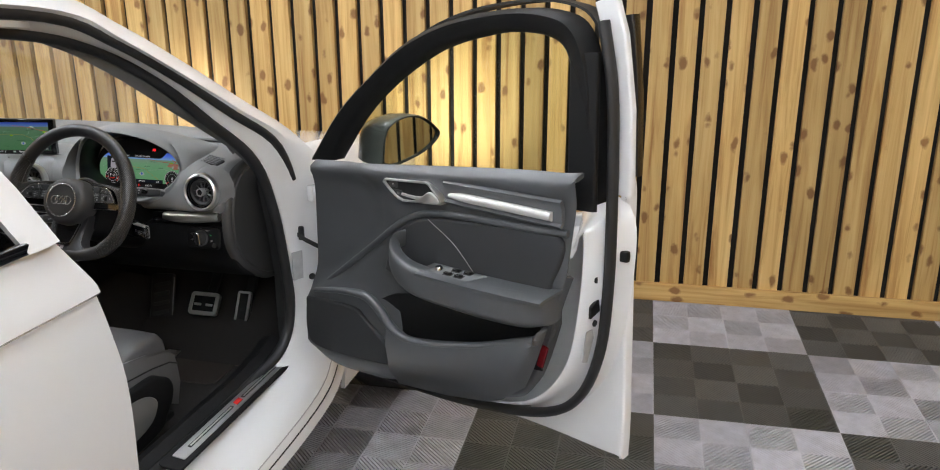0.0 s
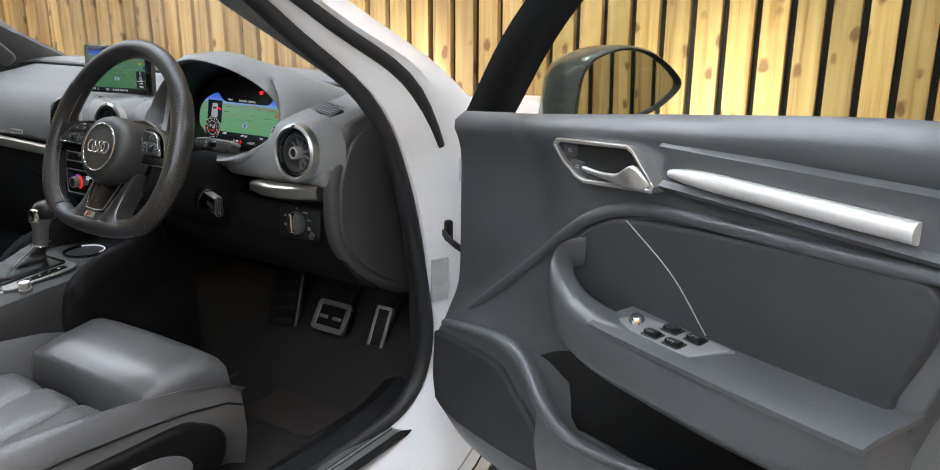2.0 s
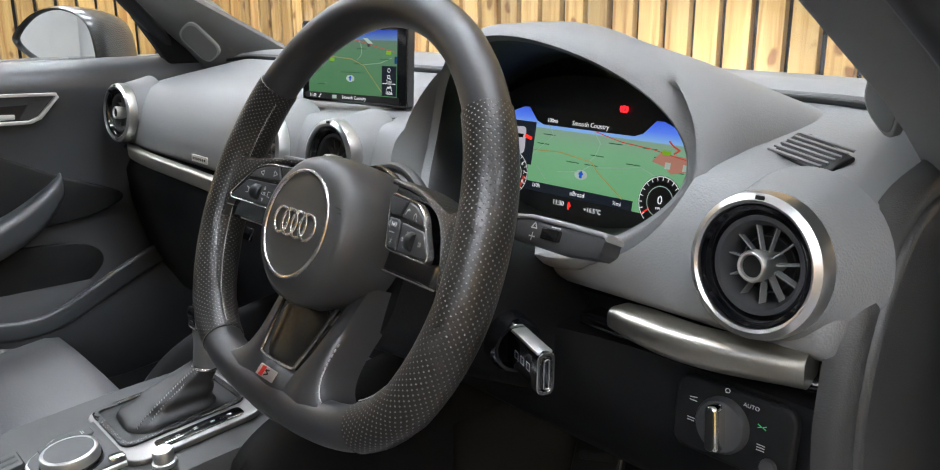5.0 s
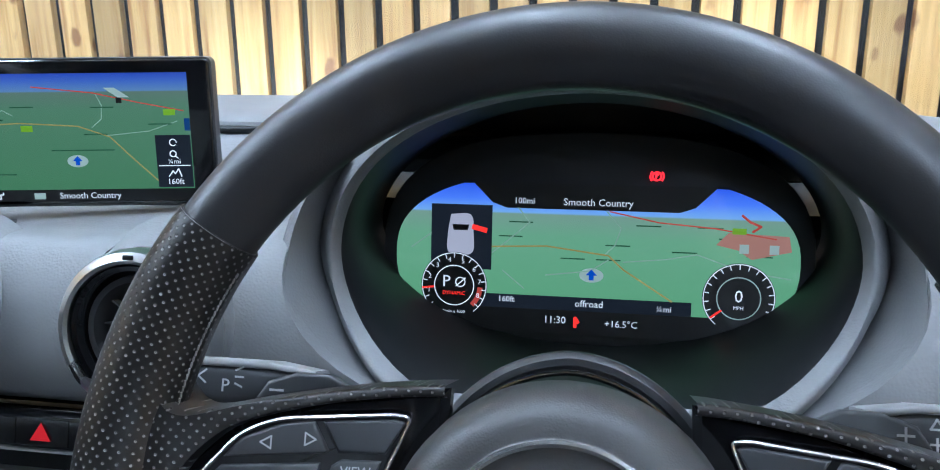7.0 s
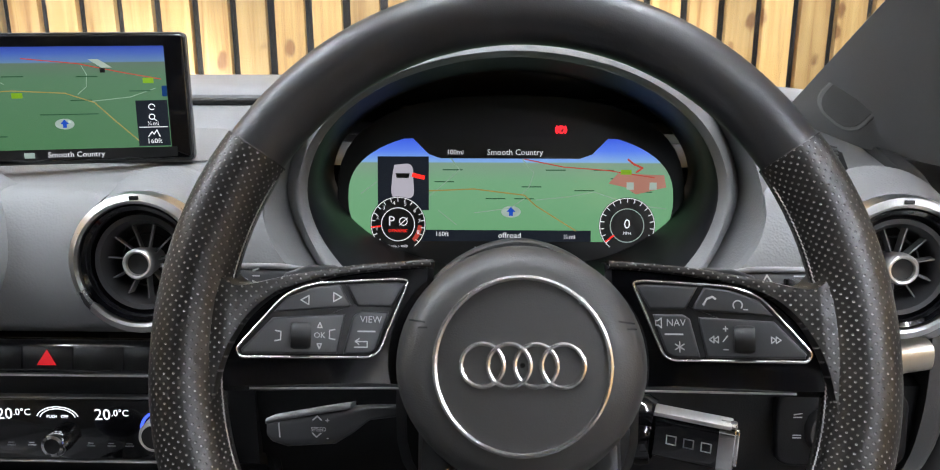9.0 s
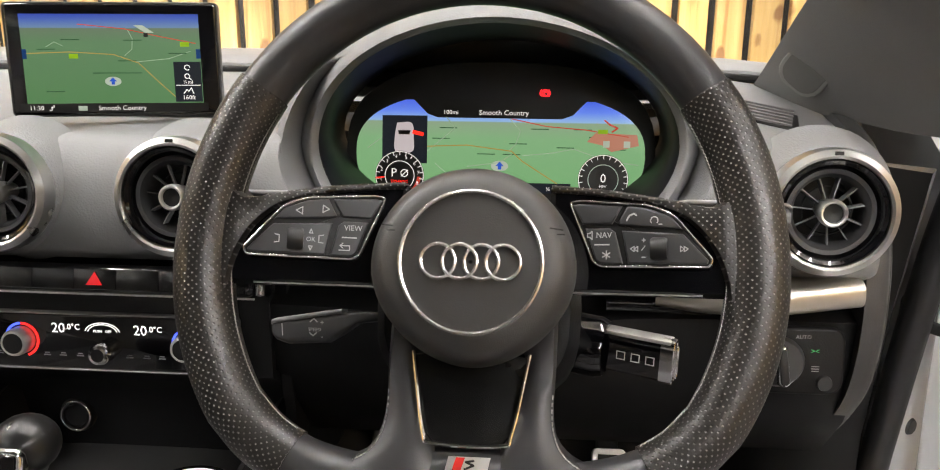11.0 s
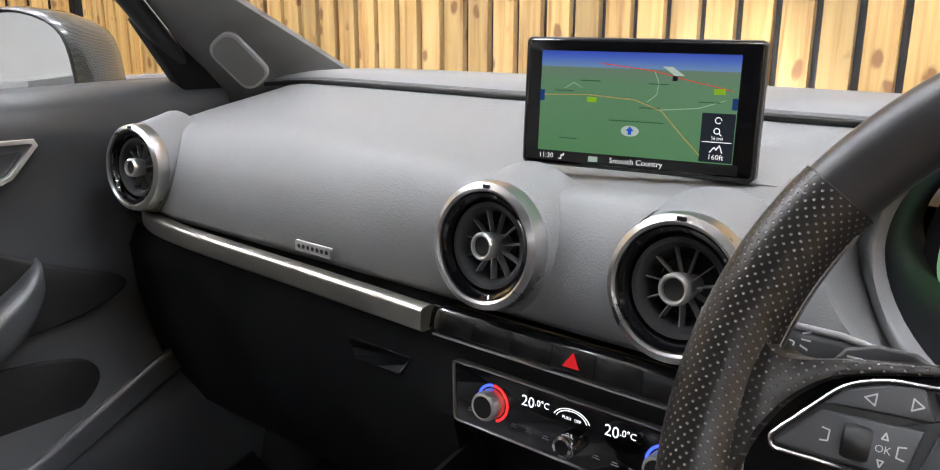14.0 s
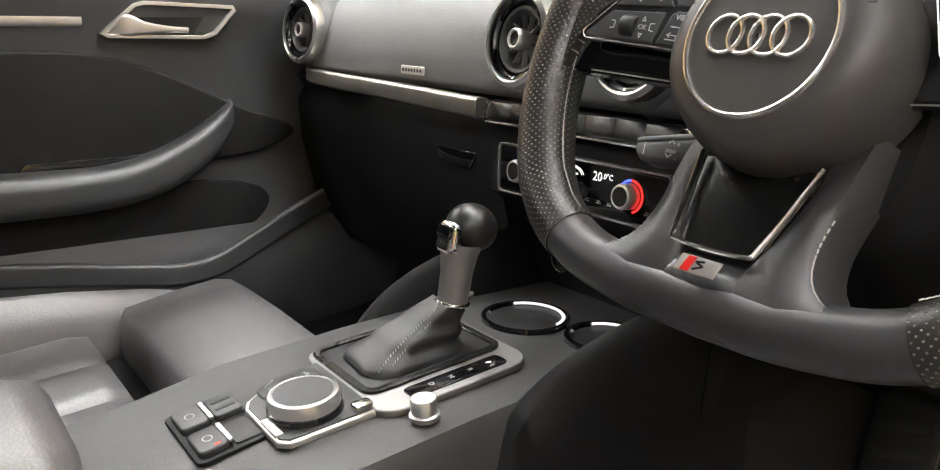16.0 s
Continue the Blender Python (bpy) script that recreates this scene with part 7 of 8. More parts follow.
PI = Matrix(((0, 0, 1, -0.705), (1, 0, 0, 0), (0, 1, 0, 0), (0, 0, 0, 1)))
pd = P("front_door", shell([[V(-0.89 + 0.02 * abs(z - 0.7), y, z) for z in np.linspace(0.28, 1.02, 8)] for y in np.linspace(1.2, 2.2, 8)], 0.02), WHITE, label="closed white passenger door with black and grey inner trim")
rows = []
for y in np.linspace(1.10, 2.12, 34):
    sunk = 0.030 / (1 + math.exp(-(y - 1.93) / 0.03))
    col = []
    for z, n in ((1.004, -0.075), (1.010, -0.03), (1.006, 0.004), (0.992, 0.020), (0.972, 0.022), (0.95, 0.014), (0.90, 0.006), (0.84, 0.002), (0.76, 0.0), (0.70, 0.0), (0.64, 0.006), (0.60, 0.026), (0.56, 0.032), (0.50, 0.025), (0.42, 0.0)):
        col.append(pp(y, z, n - sunk * (1 if z > 0.74 else 0)))
    rows.append(col)
P("door_panel", shell(rows, -0.012), DOORTRIM, pd, "soft dark grey door trim panel", 60)
# same insert as the driver's, coloured near-black for the shade on it
P("fabric_insert", plate(smooth([(1.12, 0.902), (1.5, 0.905), (1.64, 0.898), (1.74, 0.866), (1.83, 0.822), (1.93, 0.780), (1.90, 0.752), (1.80, 0.735), (1.5, 0.725), (1.12, 0.725)], 50), 0.008, 0.005, lift(PI, 0.017)), SHADEDTRIM, pd, "insert panel with its shade put into a near-black colour")
# dark sheet laid over the panel to paint the pocket's shade
P("pocket_recess", plate(smooth([(1.10, 0.690), (1.62, 0.690), (1.75, 0.705), (1.86, 0.690), (1.88, 0.650), (1.81, 0.600), (1.70, 0.582), (1.5, 0.600), (1.10, 0.615)], 50), 0.006, 0.003, lift(PI, 0.020)), SHADEDTRIM, pd, "near-black sheet painting the shade in the door pocket")
rows = []
for y, z, n, w, h in ((1.10, 0.715, 0.05, 0.075, 0.062), (1.40, 0.714, 0.05, 0.072, 0.062), (1.58, 0.712, 0.05, 0.066, 0.062), (1.66, 0.718, 0.050, 0.058, 0.062), (1.73, 0.740, 0.048, 0.050, 0.064), (1.79, 0.776, 0.042, 0.044, 0.056), (1.822, 0.804, 0.028, 0.036, 0.040), (1.832, 0.812, 0.0, 0.030, 0.034)):
    rows.append([pp(y, z + y_, n + x_) for x_, y_ in rrect(w, h, min(w, h) * 0.38, 6)])
P("door_armrest", loft(spline_rows(rows, 36), closed_v=True, caps=True), DOORTRIM, pd, "padded door pull and armrest", 60)
P("arm_plate", plate([(1.52, 0.742), (1.69, 0.744), (1.685, 0.754), (1.53, 0.752)], 0.012, 0.001, lift(PI, 0.020)), GLOSS, pd)
pho = [(1.642, 0.928), (1.652, 0.922), (1.790, 0.920), (1.808, 0.927), (1.840, 0.962), (1.836, 0.970), (1.705, 0.974), (1.690, 0.970)]
P("handle_recess", plate(inset(ccw(pho), 0.003), 0.014, 0.002, lift(PI, 0.013)), BLACK, pd)
P("handle_frame", hoop(pho, 0.0055, 0.022, lift(PI, 0.014)), SATIN, pd, "satin metal handle surround")
rows = []
for y, z, n, w, h in ((1.653, 0.929, 0.024, 0.010, 0.010), (1.678, 0.940, 0.034, 0.012, 0.030), (1.705, 0.936, 0.036, 0.010, 0.018), (1.735, 0.934, 0.032, 0.009, 0.011), (1.768, 0.933, 0.026, 0.008, 0.008)):
    rows.append([pp(y, z + y_, n + x_) for x_, y_ in rrect(w, h, min(w, h) * 0.4, 5)])
P("handle", loft(spline_rows(rows, 20), closed_v=True, caps=True), SATIN, pd, "satin metal pull handle", 60)
P("lock_button", plate([(1.772, 0.926), (1.802, 0.928), (1.829, 0.962), (1.800, 0.966)], 0.018, 0.002, lift(PI, 0.010)), BUTTON, pd)
P("trim_strip", sweep([pp(y, 0.946, 0.020) for y in (1.10, 1.3, 1.60, 1.622)], rrect(0.014, 0.020, 0.006)), SATIN, pd, "satin aluminium strip")
plip = [(1.1, 0.620), (1.45, 0.604), (1.66, 0.572), (1.73, 0.562), (1.79, 0.570), (1.86, 0.602), (1.93, 0.636), (2.0, 0.665)]
P("pocket_lip", sweep([pp(p.x, p.y, 0.040) for p in spline([(*q, 0) for q in plip], 30)], rrect(0.036, 0.015, 0.007), up=(1, 0, 0)), DOORTRIM, pd, "rounded pocket edge", 60)
rows = []
for f in np.linspace(0, 1, 10):
    y = 1.06 + 0.985 * f
    zt = float(np.interp(y, (1.12, 1.49, 1.696, 1.851, 1.962, 2.081), (1.40, 1.374, 1.328, 1.243, 1.142, 1.02)))
    rows.append([V(-0.742 + 0.40 * max(0, z - 1.0), y, z) for z in np.linspace(0.995, max(zt, 1.0), 6)])
g_ = P("window_glass", shell(rows, 0.004), CLEAR, pd, "clear side glass")
g_.visible_shadow = False
P("frame_corner", plate([(2.060, 1.003), (2.13, 1.003), (2.015, 1.115), (1.998, 1.10)], 0.02, 0.004, Matrix(((0, 0, 1, -0.735), (1, 0, 0, 0), (0, 1, 0, 0), (0, 0, 0, 1)))), TRIM, pd)
mirror(pd, axes(V(-0.880, 1.905, 1.048), (0.904, 0.427, 0), (0.427, -0.904, 0.02)) @ Matrix.Diagonal((1.03, 0.89, 1, 1)), -1, "carbon-fibre door mirror housing")
# pillar speaker panels
for s in (-1, 1):
    tw = P("tweeter_panel", plate(rrect(0.078, 0.046, 0.017), 0.006, 0.002, axes(V(0.626, 2.046, 1.046) if s > 0 else V(-0.612, 2.078, 1.050), (0, -0.86, 0.50), (-s * 0.62, -0.72, -0.30))), PILLAR, label="rounded speaker grille on the windscreen pillar")
    P("mesh", plate(rrect(0.070, 0.038, 0.014), 0.0066, 0.0006, axes(V(0.626, 2.046, 1.046) if s > 0 else V(-0.612, 2.078, 1.050), (0, -0.86, 0.50), (-s * 0.62, -0.72, -0.30))), HEADLINER, tw)

# ---- displays ----
def gradient_screen(name, horizon, gain=1.0):
    m, nt, b = shader(name)
    tc = node(nt, "ShaderNodeTexCoord")
    sep = node(nt, "ShaderNodeSeparateXYZ")
    nt.links.new(tc.outputs["UV"], sep.inputs[0])
    ramp = node(nt, "ShaderNodeValToRGB")
    e = ramp.color_ramp.elements
    e[0].position, e[0].color = 0.0, (0.13, 0.36, 0.16, 1)
    e[1].position, e[1].color = 1.0, (0.05, 0.12, 0.75, 1)
    for p, c in ((horizon - 0.15, (0.17, 0.38, 0.21, 1)), (horizon, (0.21, 0.33, 0.24, 1)), (horizon + 0.01, (0.22, 0.42, 0.75, 1)), (horizon + 0.10, (0.10, 0.22, 0.85, 1))):
        k = e.new(min(p, 0.99))
        k.color = c
    nt.links.new(sep.outputs[1], ramp.inputs[0])
    b.inputs["Base Color"].default_value = (0.01, 0.01, 0.01, 1)
    b.inputs["Roughness"].default_value = 0.12
    nt.links.new(ramp.outputs[0], b.inputs["Emission Color"])
    b.inputs["Emission Strength"].default_value = SCREEN_POWER * gain
    return m


def lit_sheet(outline, m, material, parent, name, box):
    bm = bmesh.new()
    f = bm.faces.new([bm.verts.new(m @ Vector((x, y, 0))) for x, y in ccw(outline)])
    layer = bm.loops.layers.uv.new("UVMap")
    for lp, (x, y) in zip(f.loops, ccw(outline)):
        lp[layer].uv = ((x - box[0]) / (box[2] - box[0]), (y - box[1]) / (box[3] - box[1]))
    return P(name, bm, material, parent)


MAPTEXT = glow("map_text", (0.05, 0.16, 0.08), 0.5)
ROADPALE = glow("pale_road", (0.40, 0.62, 0.45), SCREEN_POWER)
ROADORANGE = glow("orange_road", (0.50, 0.42, 0.13), SCREEN_POWER)
ROADRED = glow("red_road", (0.75, 0.10, 0.07), SCREEN_POWER)
PINK = glow("pink_town", (0.65, 0.30, 0.22), SCREEN_POWER)
PANELDARK = glow("dark_menu", (0.012, 0.016, 0.024), 0.8)
TAG = glow("green_sign", (0.30, 0.60, 0.03), SCREEN_POWER)
ARROW = glow("blue_arrow", (0.02, 0.12, 0.75), SCREEN_POWER)
PALE = glow("pale_disc", (0.55, 0.70, 0.62), SCREEN_POWER)
SCRTEXT = glow("screen_text", (0.9, 0.92, 0.95), 0.85)
DEEPBLUE = glow("blue_tab", (0.01, 0.06, 0.22), SCREEN_POWER)


def marker(m, x, y, parent, k=1.0):
    sheet([(x + 0.0075 * k * math.cos(a), y + 0.0045 * k * math.sin(a)) for a in np.linspace(0, 2 * math.pi, 20)[:-1]], lift(m, 0.0003), PALE, parent, "position_disc")
    sheet([(x - 0.0015 * k, y - 0.003 * k), (x + 0.0015 * k, y - 0.003 * k), (x + 0.0015 * k, y), (x + 0.0035 * k, y), (x, y + 0.0038 * k), (x - 0.0035 * k, y), (x - 0.0015 * k, y)], lift(m, 0.0005), ARROW, parent, "position_arrow")


def smudge(m, spots, parent, w=0.016, h=0.0009):
    strokes([[(x - w / 2, y), (x + w / 2, y)] for x, y in spots], h, lift(m, 0.0003), MAPTEXT, parent, "place_mark")


SX0, SX1, SY0, SY1 = -0.0815, 0.0790, -0.0415, 0.0430
SF = lift(SCM, 0.0003)
lit_sheet([(SX0, SY0), (SX1, SY0), (SX1, SY1), (SX0, SY1)], SF, gradient_screen("centre_map", 0.84), scr, "map_view", (SX0, SY0, SX1, SY1))
sheet([(-0.0885, -0.0500), (0.0835, -0.0500), (0.0835, SY0), (-0.0885, SY0)], lift(SF, 0.0002), BLACK, scr, "status_strip")
strokes([[(-0.03, 0.0335), (0.012, 0.029), (0.045, 0.0215), (0.075, 0.0155)]], 0.0008, lift(SF, 0.0003), ROADRED, scr, "road")
strokes([[(-0.078, 0.006), (-0.04, 0.0075), (0.0, 0.005), (0.022, -0.003), (0.038, -0.020), (0.058, -0.040)]], 0.0009, lift(SF, 0.0003), ROADORANGE, scr, "road")
strokes([[(0.014, 0.029), (0.018, 0.020), (0.017, 0.010), (0.010, 0.004)], [(-0.06, 0.012), (-0.052, 0.017), (-0.045, 0.013)], [(0.02, -0.002), (0.05, 0.001), (0.07, 0.008)]], 0.0006, lift(SF, 0.00025), ROADPALE, scr, "road")
sheet([(0.020, 0.0325), (0.028, 0.0325), (0.038, 0.0255), (0.030, 0.0255)], lift(SF, 0.0002), PALE, scr, "map_patch")
smudge(SF, ((-0.06, 0.010), (-0.038, 0.019), (0.018, 0.0185), (0.012, -0.001), (0.058, 0.006), (0.002, -0.0125), (-0.055, -0.03)), scr)
smudge(SF, ((-0.010, -0.0125), (0.014, -0.0125)), scr, 0.02)
marker(SF, -0.0025, -0.0205, scr)
for x, y in ((-0.036, 0.0035), (0.065, 0.0145)):
    sheet([(x - 0.0042, y - 0.0022), (x + 0.0042, y - 0.0022), (x + 0.0042, y + 0.0022), (x - 0.0042, y + 0.0022)], lift(SF, 0.0004), TAG, scr, "road_sign")
sheet([(0.0285, 0.0215), (0.0325, 0.0215), (0.0325, 0.0255), (0.0285, 0.0255)], lift(SF, 0.0004), BLACK, scr, "map_icon")
for x in (SX0 + 0.002, SX1 - 0.002):
    sheet([(x - 0.002, 0.001), (x + 0.002, 0.001), (x + 0.002, 0.010), (x - 0.002, 0.010)], lift(SF, 0.0004), DEEPBLUE, scr, "side_tab")
sheet([(0.0535, -0.0405), (0.0785, -0.0405), (0.0785, -0.0020), (0.0535, -0.0020)], lift(SF, 0.0004), PANELDARK, scr, "menu_box")
strokes([[(0.055, -0.0245), (0.077, -0.0245)]], 0.0007, lift(SF, 0.0006), SCRTEXT, scr, "menu_line")
strokes([[(0.066 + 0.0024 * math.cos(a), -0.0075 + 0.0024 * math.sin(a)) for a in np.linspace(0, 5.5, 12)]], 0.0007, lift(SF, 0.0006), SCRTEXT, scr, "menu_icon")
strokes([[(0.0655 + 0.0022 * math.cos(a), -0.0158 + 0.0022 * math.sin(a)) for a in np.linspace(0, 6.3, 12)], [(0.067, -0.0175), (0.069, -0.0192)]], 0.0008, lift(SF, 0.0006), SCRTEXT, scr, "menu_icon")
strokes([[(0.0615, -0.0325), (0.0645, -0.0285), (0.066, -0.0305), (0.0685, -0.0270), (0.0705, -0.0325)]], 0.0009, lift(SF, 0.0006), SCRTEXT, scr, "menu_icon")
lettering("¼mi", 0.0050, lift(SF, 0.0006) @ Matrix.Translation((0.066, -0.0215, 0)), SCRTEXT, scr)
lettering("160ft", 0.0058, lift(SF, 0.0006) @ Matrix.Translation((0.066, -0.0365, 0)), SCRTEXT, scr)
lettering("11:30", 0.0060, lift(SF, 0.0005) @ Matrix.Translation((-0.0735, -0.0460, 0)), SCRTEXT, scr)
lettering("Smooth Country", 0.0064, lift(SF, 0.0005) @ Matrix.Translation((0.004, -0.0462, 0)), SCRTEXT, scr)
sheet([(-0.036, -0.0485), (-0.028, -0.0485), (-0.028, -0.0440), (-0.036, -0.0440)], lift(SF, 0.0005), PALE, scr, "status_icon")
strokes([[(-0.062, -0.048), (-0.060, -0.048), (-0.060, -0.045), (-0.058, -0.045), (-0.058, -0.0435)]], 0.001, lift(SF, 0.0005), SCRTEXT, scr, "status_icon")

# instrument display
CF = lift(CLM, 0.0003)


def lens(k=1.0, n=40):
    out = []
    for x, y in oval(0.272 * k, 0.118 * k, n * 2, 2.5):
        out.append((x, min(max(y, -0.052), 0.0500)))
    return out


lit_sheet(lens(), CF, gradient_screen("instrument_map", 0.80, 1.85), clus, "map_view", (-0.136, -0.052, 0.136, 0.050))
sheet([(-0.082, 0.051), (0.082, 0.051), (0.068, 0.037), (0.058, 0.0335), (-0.058, 0.0335), (-0.068, 0.037)], lift(CF, 0.0003), BLACK, clus, "header")
sheet([(-0.12, -0.0525), (0.12, -0.0525), (0.12, -0.0360), (-0.12, -0.0360)], lift(CF, 0.0003), BLACK, clus, "footer")
sheet([(-0.082, -0.0360), (0.068, -0.0360), (0.068, -0.0265), (-0.082, -0.0265)], lift(CF, 0.0003), PANELDARK, clus, "footer")
lettering("Smooth Country", 0.0068, lift(CF, 0.0006) @ Matrix.Translation((0.004, 0.0385, 0)), SCRTEXT, clus)
lettering("100mi", 0.0058, lift(CF, 0.0006) @ Matrix.Translation((-0.046, 0.0385, 0)), SCRTEXT, clus)
lettering("offroad", 0.0066, lift(CF, 0.0006) @ Matrix.Translation((0.0, -0.0310, 0)), SCRTEXT, clus)
lettering("160ft", 0.0056, lift(CF, 0.0006) @ Matrix.Translation((-0.057, -0.0300, 0)), SCRTEXT, clus)
lettering("¼mi", 0.0056, lift(CF, 0.0006) @ Matrix.Translation((0.050, -0.0320, 0)), SCRTEXT, clus)
lettering("11:30", 0.0070, lift(CF, 0.0006) @ Matrix.Translation((-0.023, -0.0430, 0)), SCRTEXT, clus)
lettering("+16.5°C", 0.0066, lift(CF, 0.0006) @ Matrix.Translation((0.022, -0.0440, 0)), SCRTEXT, clus)
strokes([[(-0.009, -0.047), (-0.009, -0.041), (-0.007, -0.044)]], 0.0022, lift(CF, 0.0006), REDGLOW, clus, "belt_lamp")
strokes([[(0.012, 0.033), (0.045, 0.0265), (0.08, 0.024), (0.12, 0.018)]], 0.0009, lift(CF, 0.0004), ROADRED, clus, "road")
sheet([(0.090, 0.0215), (0.128, 0.020), (0.130, 0.010), (0.105, 0.004), (0.096, 0.010), (0.082, 0.013)], lift(CF, 0.00035), PINK, clus, "map_town")
strokes([[(0.098, 0.033), (0.103, 0.029), (0.110, 0.026), (0.105, 0.0225)]], 0.0016, lift(CF, 0.0005), ROADRED, clus, "road")
strokes([[(-0.075, 0.006), (-0.03, 0.008), (0.012, 0.003), (0.022, -0.006), (0.038, -0.016), (0.055, -0.0265)]], 0.0011, lift(CF, 0.0004), ROADORANGE, clus, "road")
strokes([[(0.010, 0.033), (0.020, 0.022), (0.016, 0.010), (0.010, 0.004)], [(-0.05, 0.034), (-0.042, 0.024), (-0.058, 0.010), (-0.07, 0.0)], [(0.022, -0.001), (0.05, 0.002), (0.07, 0.006), (0.10, -0.004), (0.13, -0.008)],
         [(-0.125, 0.004), (-0.11, 0.015), (-0.10, 0.028)], [(-0.06, -0.010), (-0.045, -0.022)], [(0.012, 0.0), (0.0, -0.008), (-0.03, -0.012)]], 0.0008, lift(CF, 0.0004), ROADPALE, clus, "road")
smudge(CF, ((-0.048, 0.024), (-0.055, 0.014), (0.038, 0.024), (0.078, 0.024), (0.018, 0.010), (0.062, 0.007), (-0.012, 0.0), (0.012, 0.0), (0.092, 0.017), (0.11, 0.006)), clus)
sheet([(0.092, 0.0205), (0.101, 0.0205), (0.101, 0.0245), (0.092, 0.0245)], lift(CF, 0.0005), TAG, clus, "road_sign")
marker(CF, 0.001, -0.011, clus, 1.1)
for x, y in ((0.100, 0.011), (0.119, 0.011)):
    sheet([(x - 0.003, y - 0.003), (x + 0.003, y - 0.003), (x + 0.003, y + 0.003), (x - 0.003, y + 0.003)], lift(CF, 0.0006), PALE, clus, "map_icon")
sheet([(-0.111, 0.035), (-0.068, 0.035), (-0.068, -0.010), (-0.111, -0.010)], lift(CF, 0.0005), PANELDARK, clus, "car_box")
sheet(smooth([(-0.097, 0.028), (-0.083, 0.028), (-0.081, 0.015), (-0.082, 0.001), (-0.098, 0.001), (-0.099, 0.015)], 26), lift(CF, 0.0007), glow("car_symbol", (0.6, 0.58, 0.66), 0.7), clus, "car_symbol")
sheet([(-0.096, 0.021), (-0.084, 0.021), (-0.085, 0.017), (-0.095, 0.017)], lift(CF, 0.0009), BLACK, clus, "car_symbol")
strokes([[(-0.081, 0.0195), (-0.0725, 0.0175)]], 0.0035, lift(CF, 0.0009), REDGLOW, clus, "open_door_symbol")
for dx, label_ in ((-0.094, "P"), (0.098, "0")):
    gm_ = lift(CF, 0.0009) @ Matrix.Translation((dx, -0.022, 0))
    sheet([(0.0235 * math.cos(a), 0.0235 * math.sin(a)) for a in np.linspace(0, 2 * math.pi, 40)[:-1]], gm_, BLACK, clus, "dial_face")
    strokes([[(0.0228 * math.cos(a), 0.0228 * math.sin(a)) for a in np.linspace(-0.9, math.pi + 0.9, 40)]], 0.0006, lift(gm_, 0.0002), SCRTEXT, clus, "dial_ring")
    strokes([[(0.0140 * math.cos(a), 0.0140 * math.sin(a)) for a in np.linspace(0, 2 * math.pi, 36)]], 0.0007, lift(gm_, 0.0002), PALE if dx > 0 else SCRTEXT, clus, "dial_ring")
    strokes([[(0.0195 * math.cos(a), 0.0195 * math.sin(a)), (0.0222 * math.cos(a), 0.0222 * math.sin(a))] for a in np.linspace(-0.7, math.pi + 0.7, 17)], 0.0007, lift(gm_, 0.0002), SCRTEXT, clus, "dial_tick")
    if dx < 0:
        lettering("P", 0.0115, lift(gm_, 0.0003) @ Matrix.Translation((-0.0055, 0.0025, 0)), SCRTEXT, clus)
        lettering("DYNAMIC", 0.0036, lift(gm_, 0.0003) @ Matrix.Translation((0, -0.0055, 0)), REDGLOW, clus)
        lettering("1/min x 1000", 0.0030, lift(gm_, 0.0003) @ Matrix.Translation((0, -0.0185, 0)), SCRTEXT, clus)
        strokes([[(0.0045 + 0.0033 * math.cos(a), 0.0025 + 0.0033 * math.sin(a)) for a in np.linspace(0, 6.3, 14)], [(0.0015, -0.0005), (0.0080, 0.0055)]], 0.0008, lift(gm_, 0.0003), SCRTEXT, clus, "dial_icon")
        for k, ch in enumerate("12345678"):
            a = radians(192 - k * 30.5)
            lettering(ch, 0.0048, lift(gm_, 0.0003) @ Matrix.Translation((0.0182 * math.cos(a), 0.0182 * math.sin(a), 0)), SCRTEXT, clus)
        strokes([[(0.0185 * math.cos(a), 0.0185 * math.sin(a)) for a in np.linspace(-0.75, -0.1, 9)]], 0.0035, lift(gm_, 0.0002), ROADRED, clus, "red_zone")
        strokes([[(-0.0225, -0.0025), (-0.0145, -0.0015)]], 0.0012, lift(gm_, 0.0004), REDGLOW, clus, "needle")
    else:
        lettering("0", 0.0115, lift(gm_, 0.0003) @ Matrix.Translation((0, 0.001, 0)), SCRTEXT, clus)
        lettering("MPH", 0.0034, lift(gm_, 0.0003) @ Matrix.Translation((0, -0.0065, 0)), SCRTEXT, clus)
        strokes([[(-0.0175, -0.0135), (-0.0110, -0.0085)]], 0.0012, lift(gm_, 0.0004), REDGLOW, clus, "needle")
pm_ = lift(CF, 0.0006) @ Matrix.Translation((0.042, 0.0575, 0))
BRIGHTRED = glow("brake_lamp_red", (1.0, 0.02, 0.03), 3.0)
for r in (0.0028, 0.0044):
    strokes([[(r * math.cos(a), r * math.sin(a)) for a in (np.linspace(0, 6.3, 18) if r < 0.004 else np.linspace(-0.7, 0.7, 7))]], 0.0009, pm_, BRIGHTRED, clus, "brake_lamp")
strokes([[(0.0044 * math.cos(a), 0.0044 * math.sin(a)) for a in np.linspace(math.pi - 0.7, math.pi + 0.7, 7)], [(-0.0006, -0.0016), (-0.0006, 0.0016), (0.0008, 0.0012), (-0.0006, 0.0)]], 0.0009, pm_, BRIGHTRED, clus, "brake_lamp")
for x0, marks in ((-0.095, 3), (0.095, 3)):
    strokes([[(x0 + k * 0.008 - 0.012, -0.0500), (x0 + k * 0.008 - 0.007, -0.0500)] for k in range(marks)], 0.0012, lift(CF, 0.0007), SCRTEXT, clus, "gauge_mark")

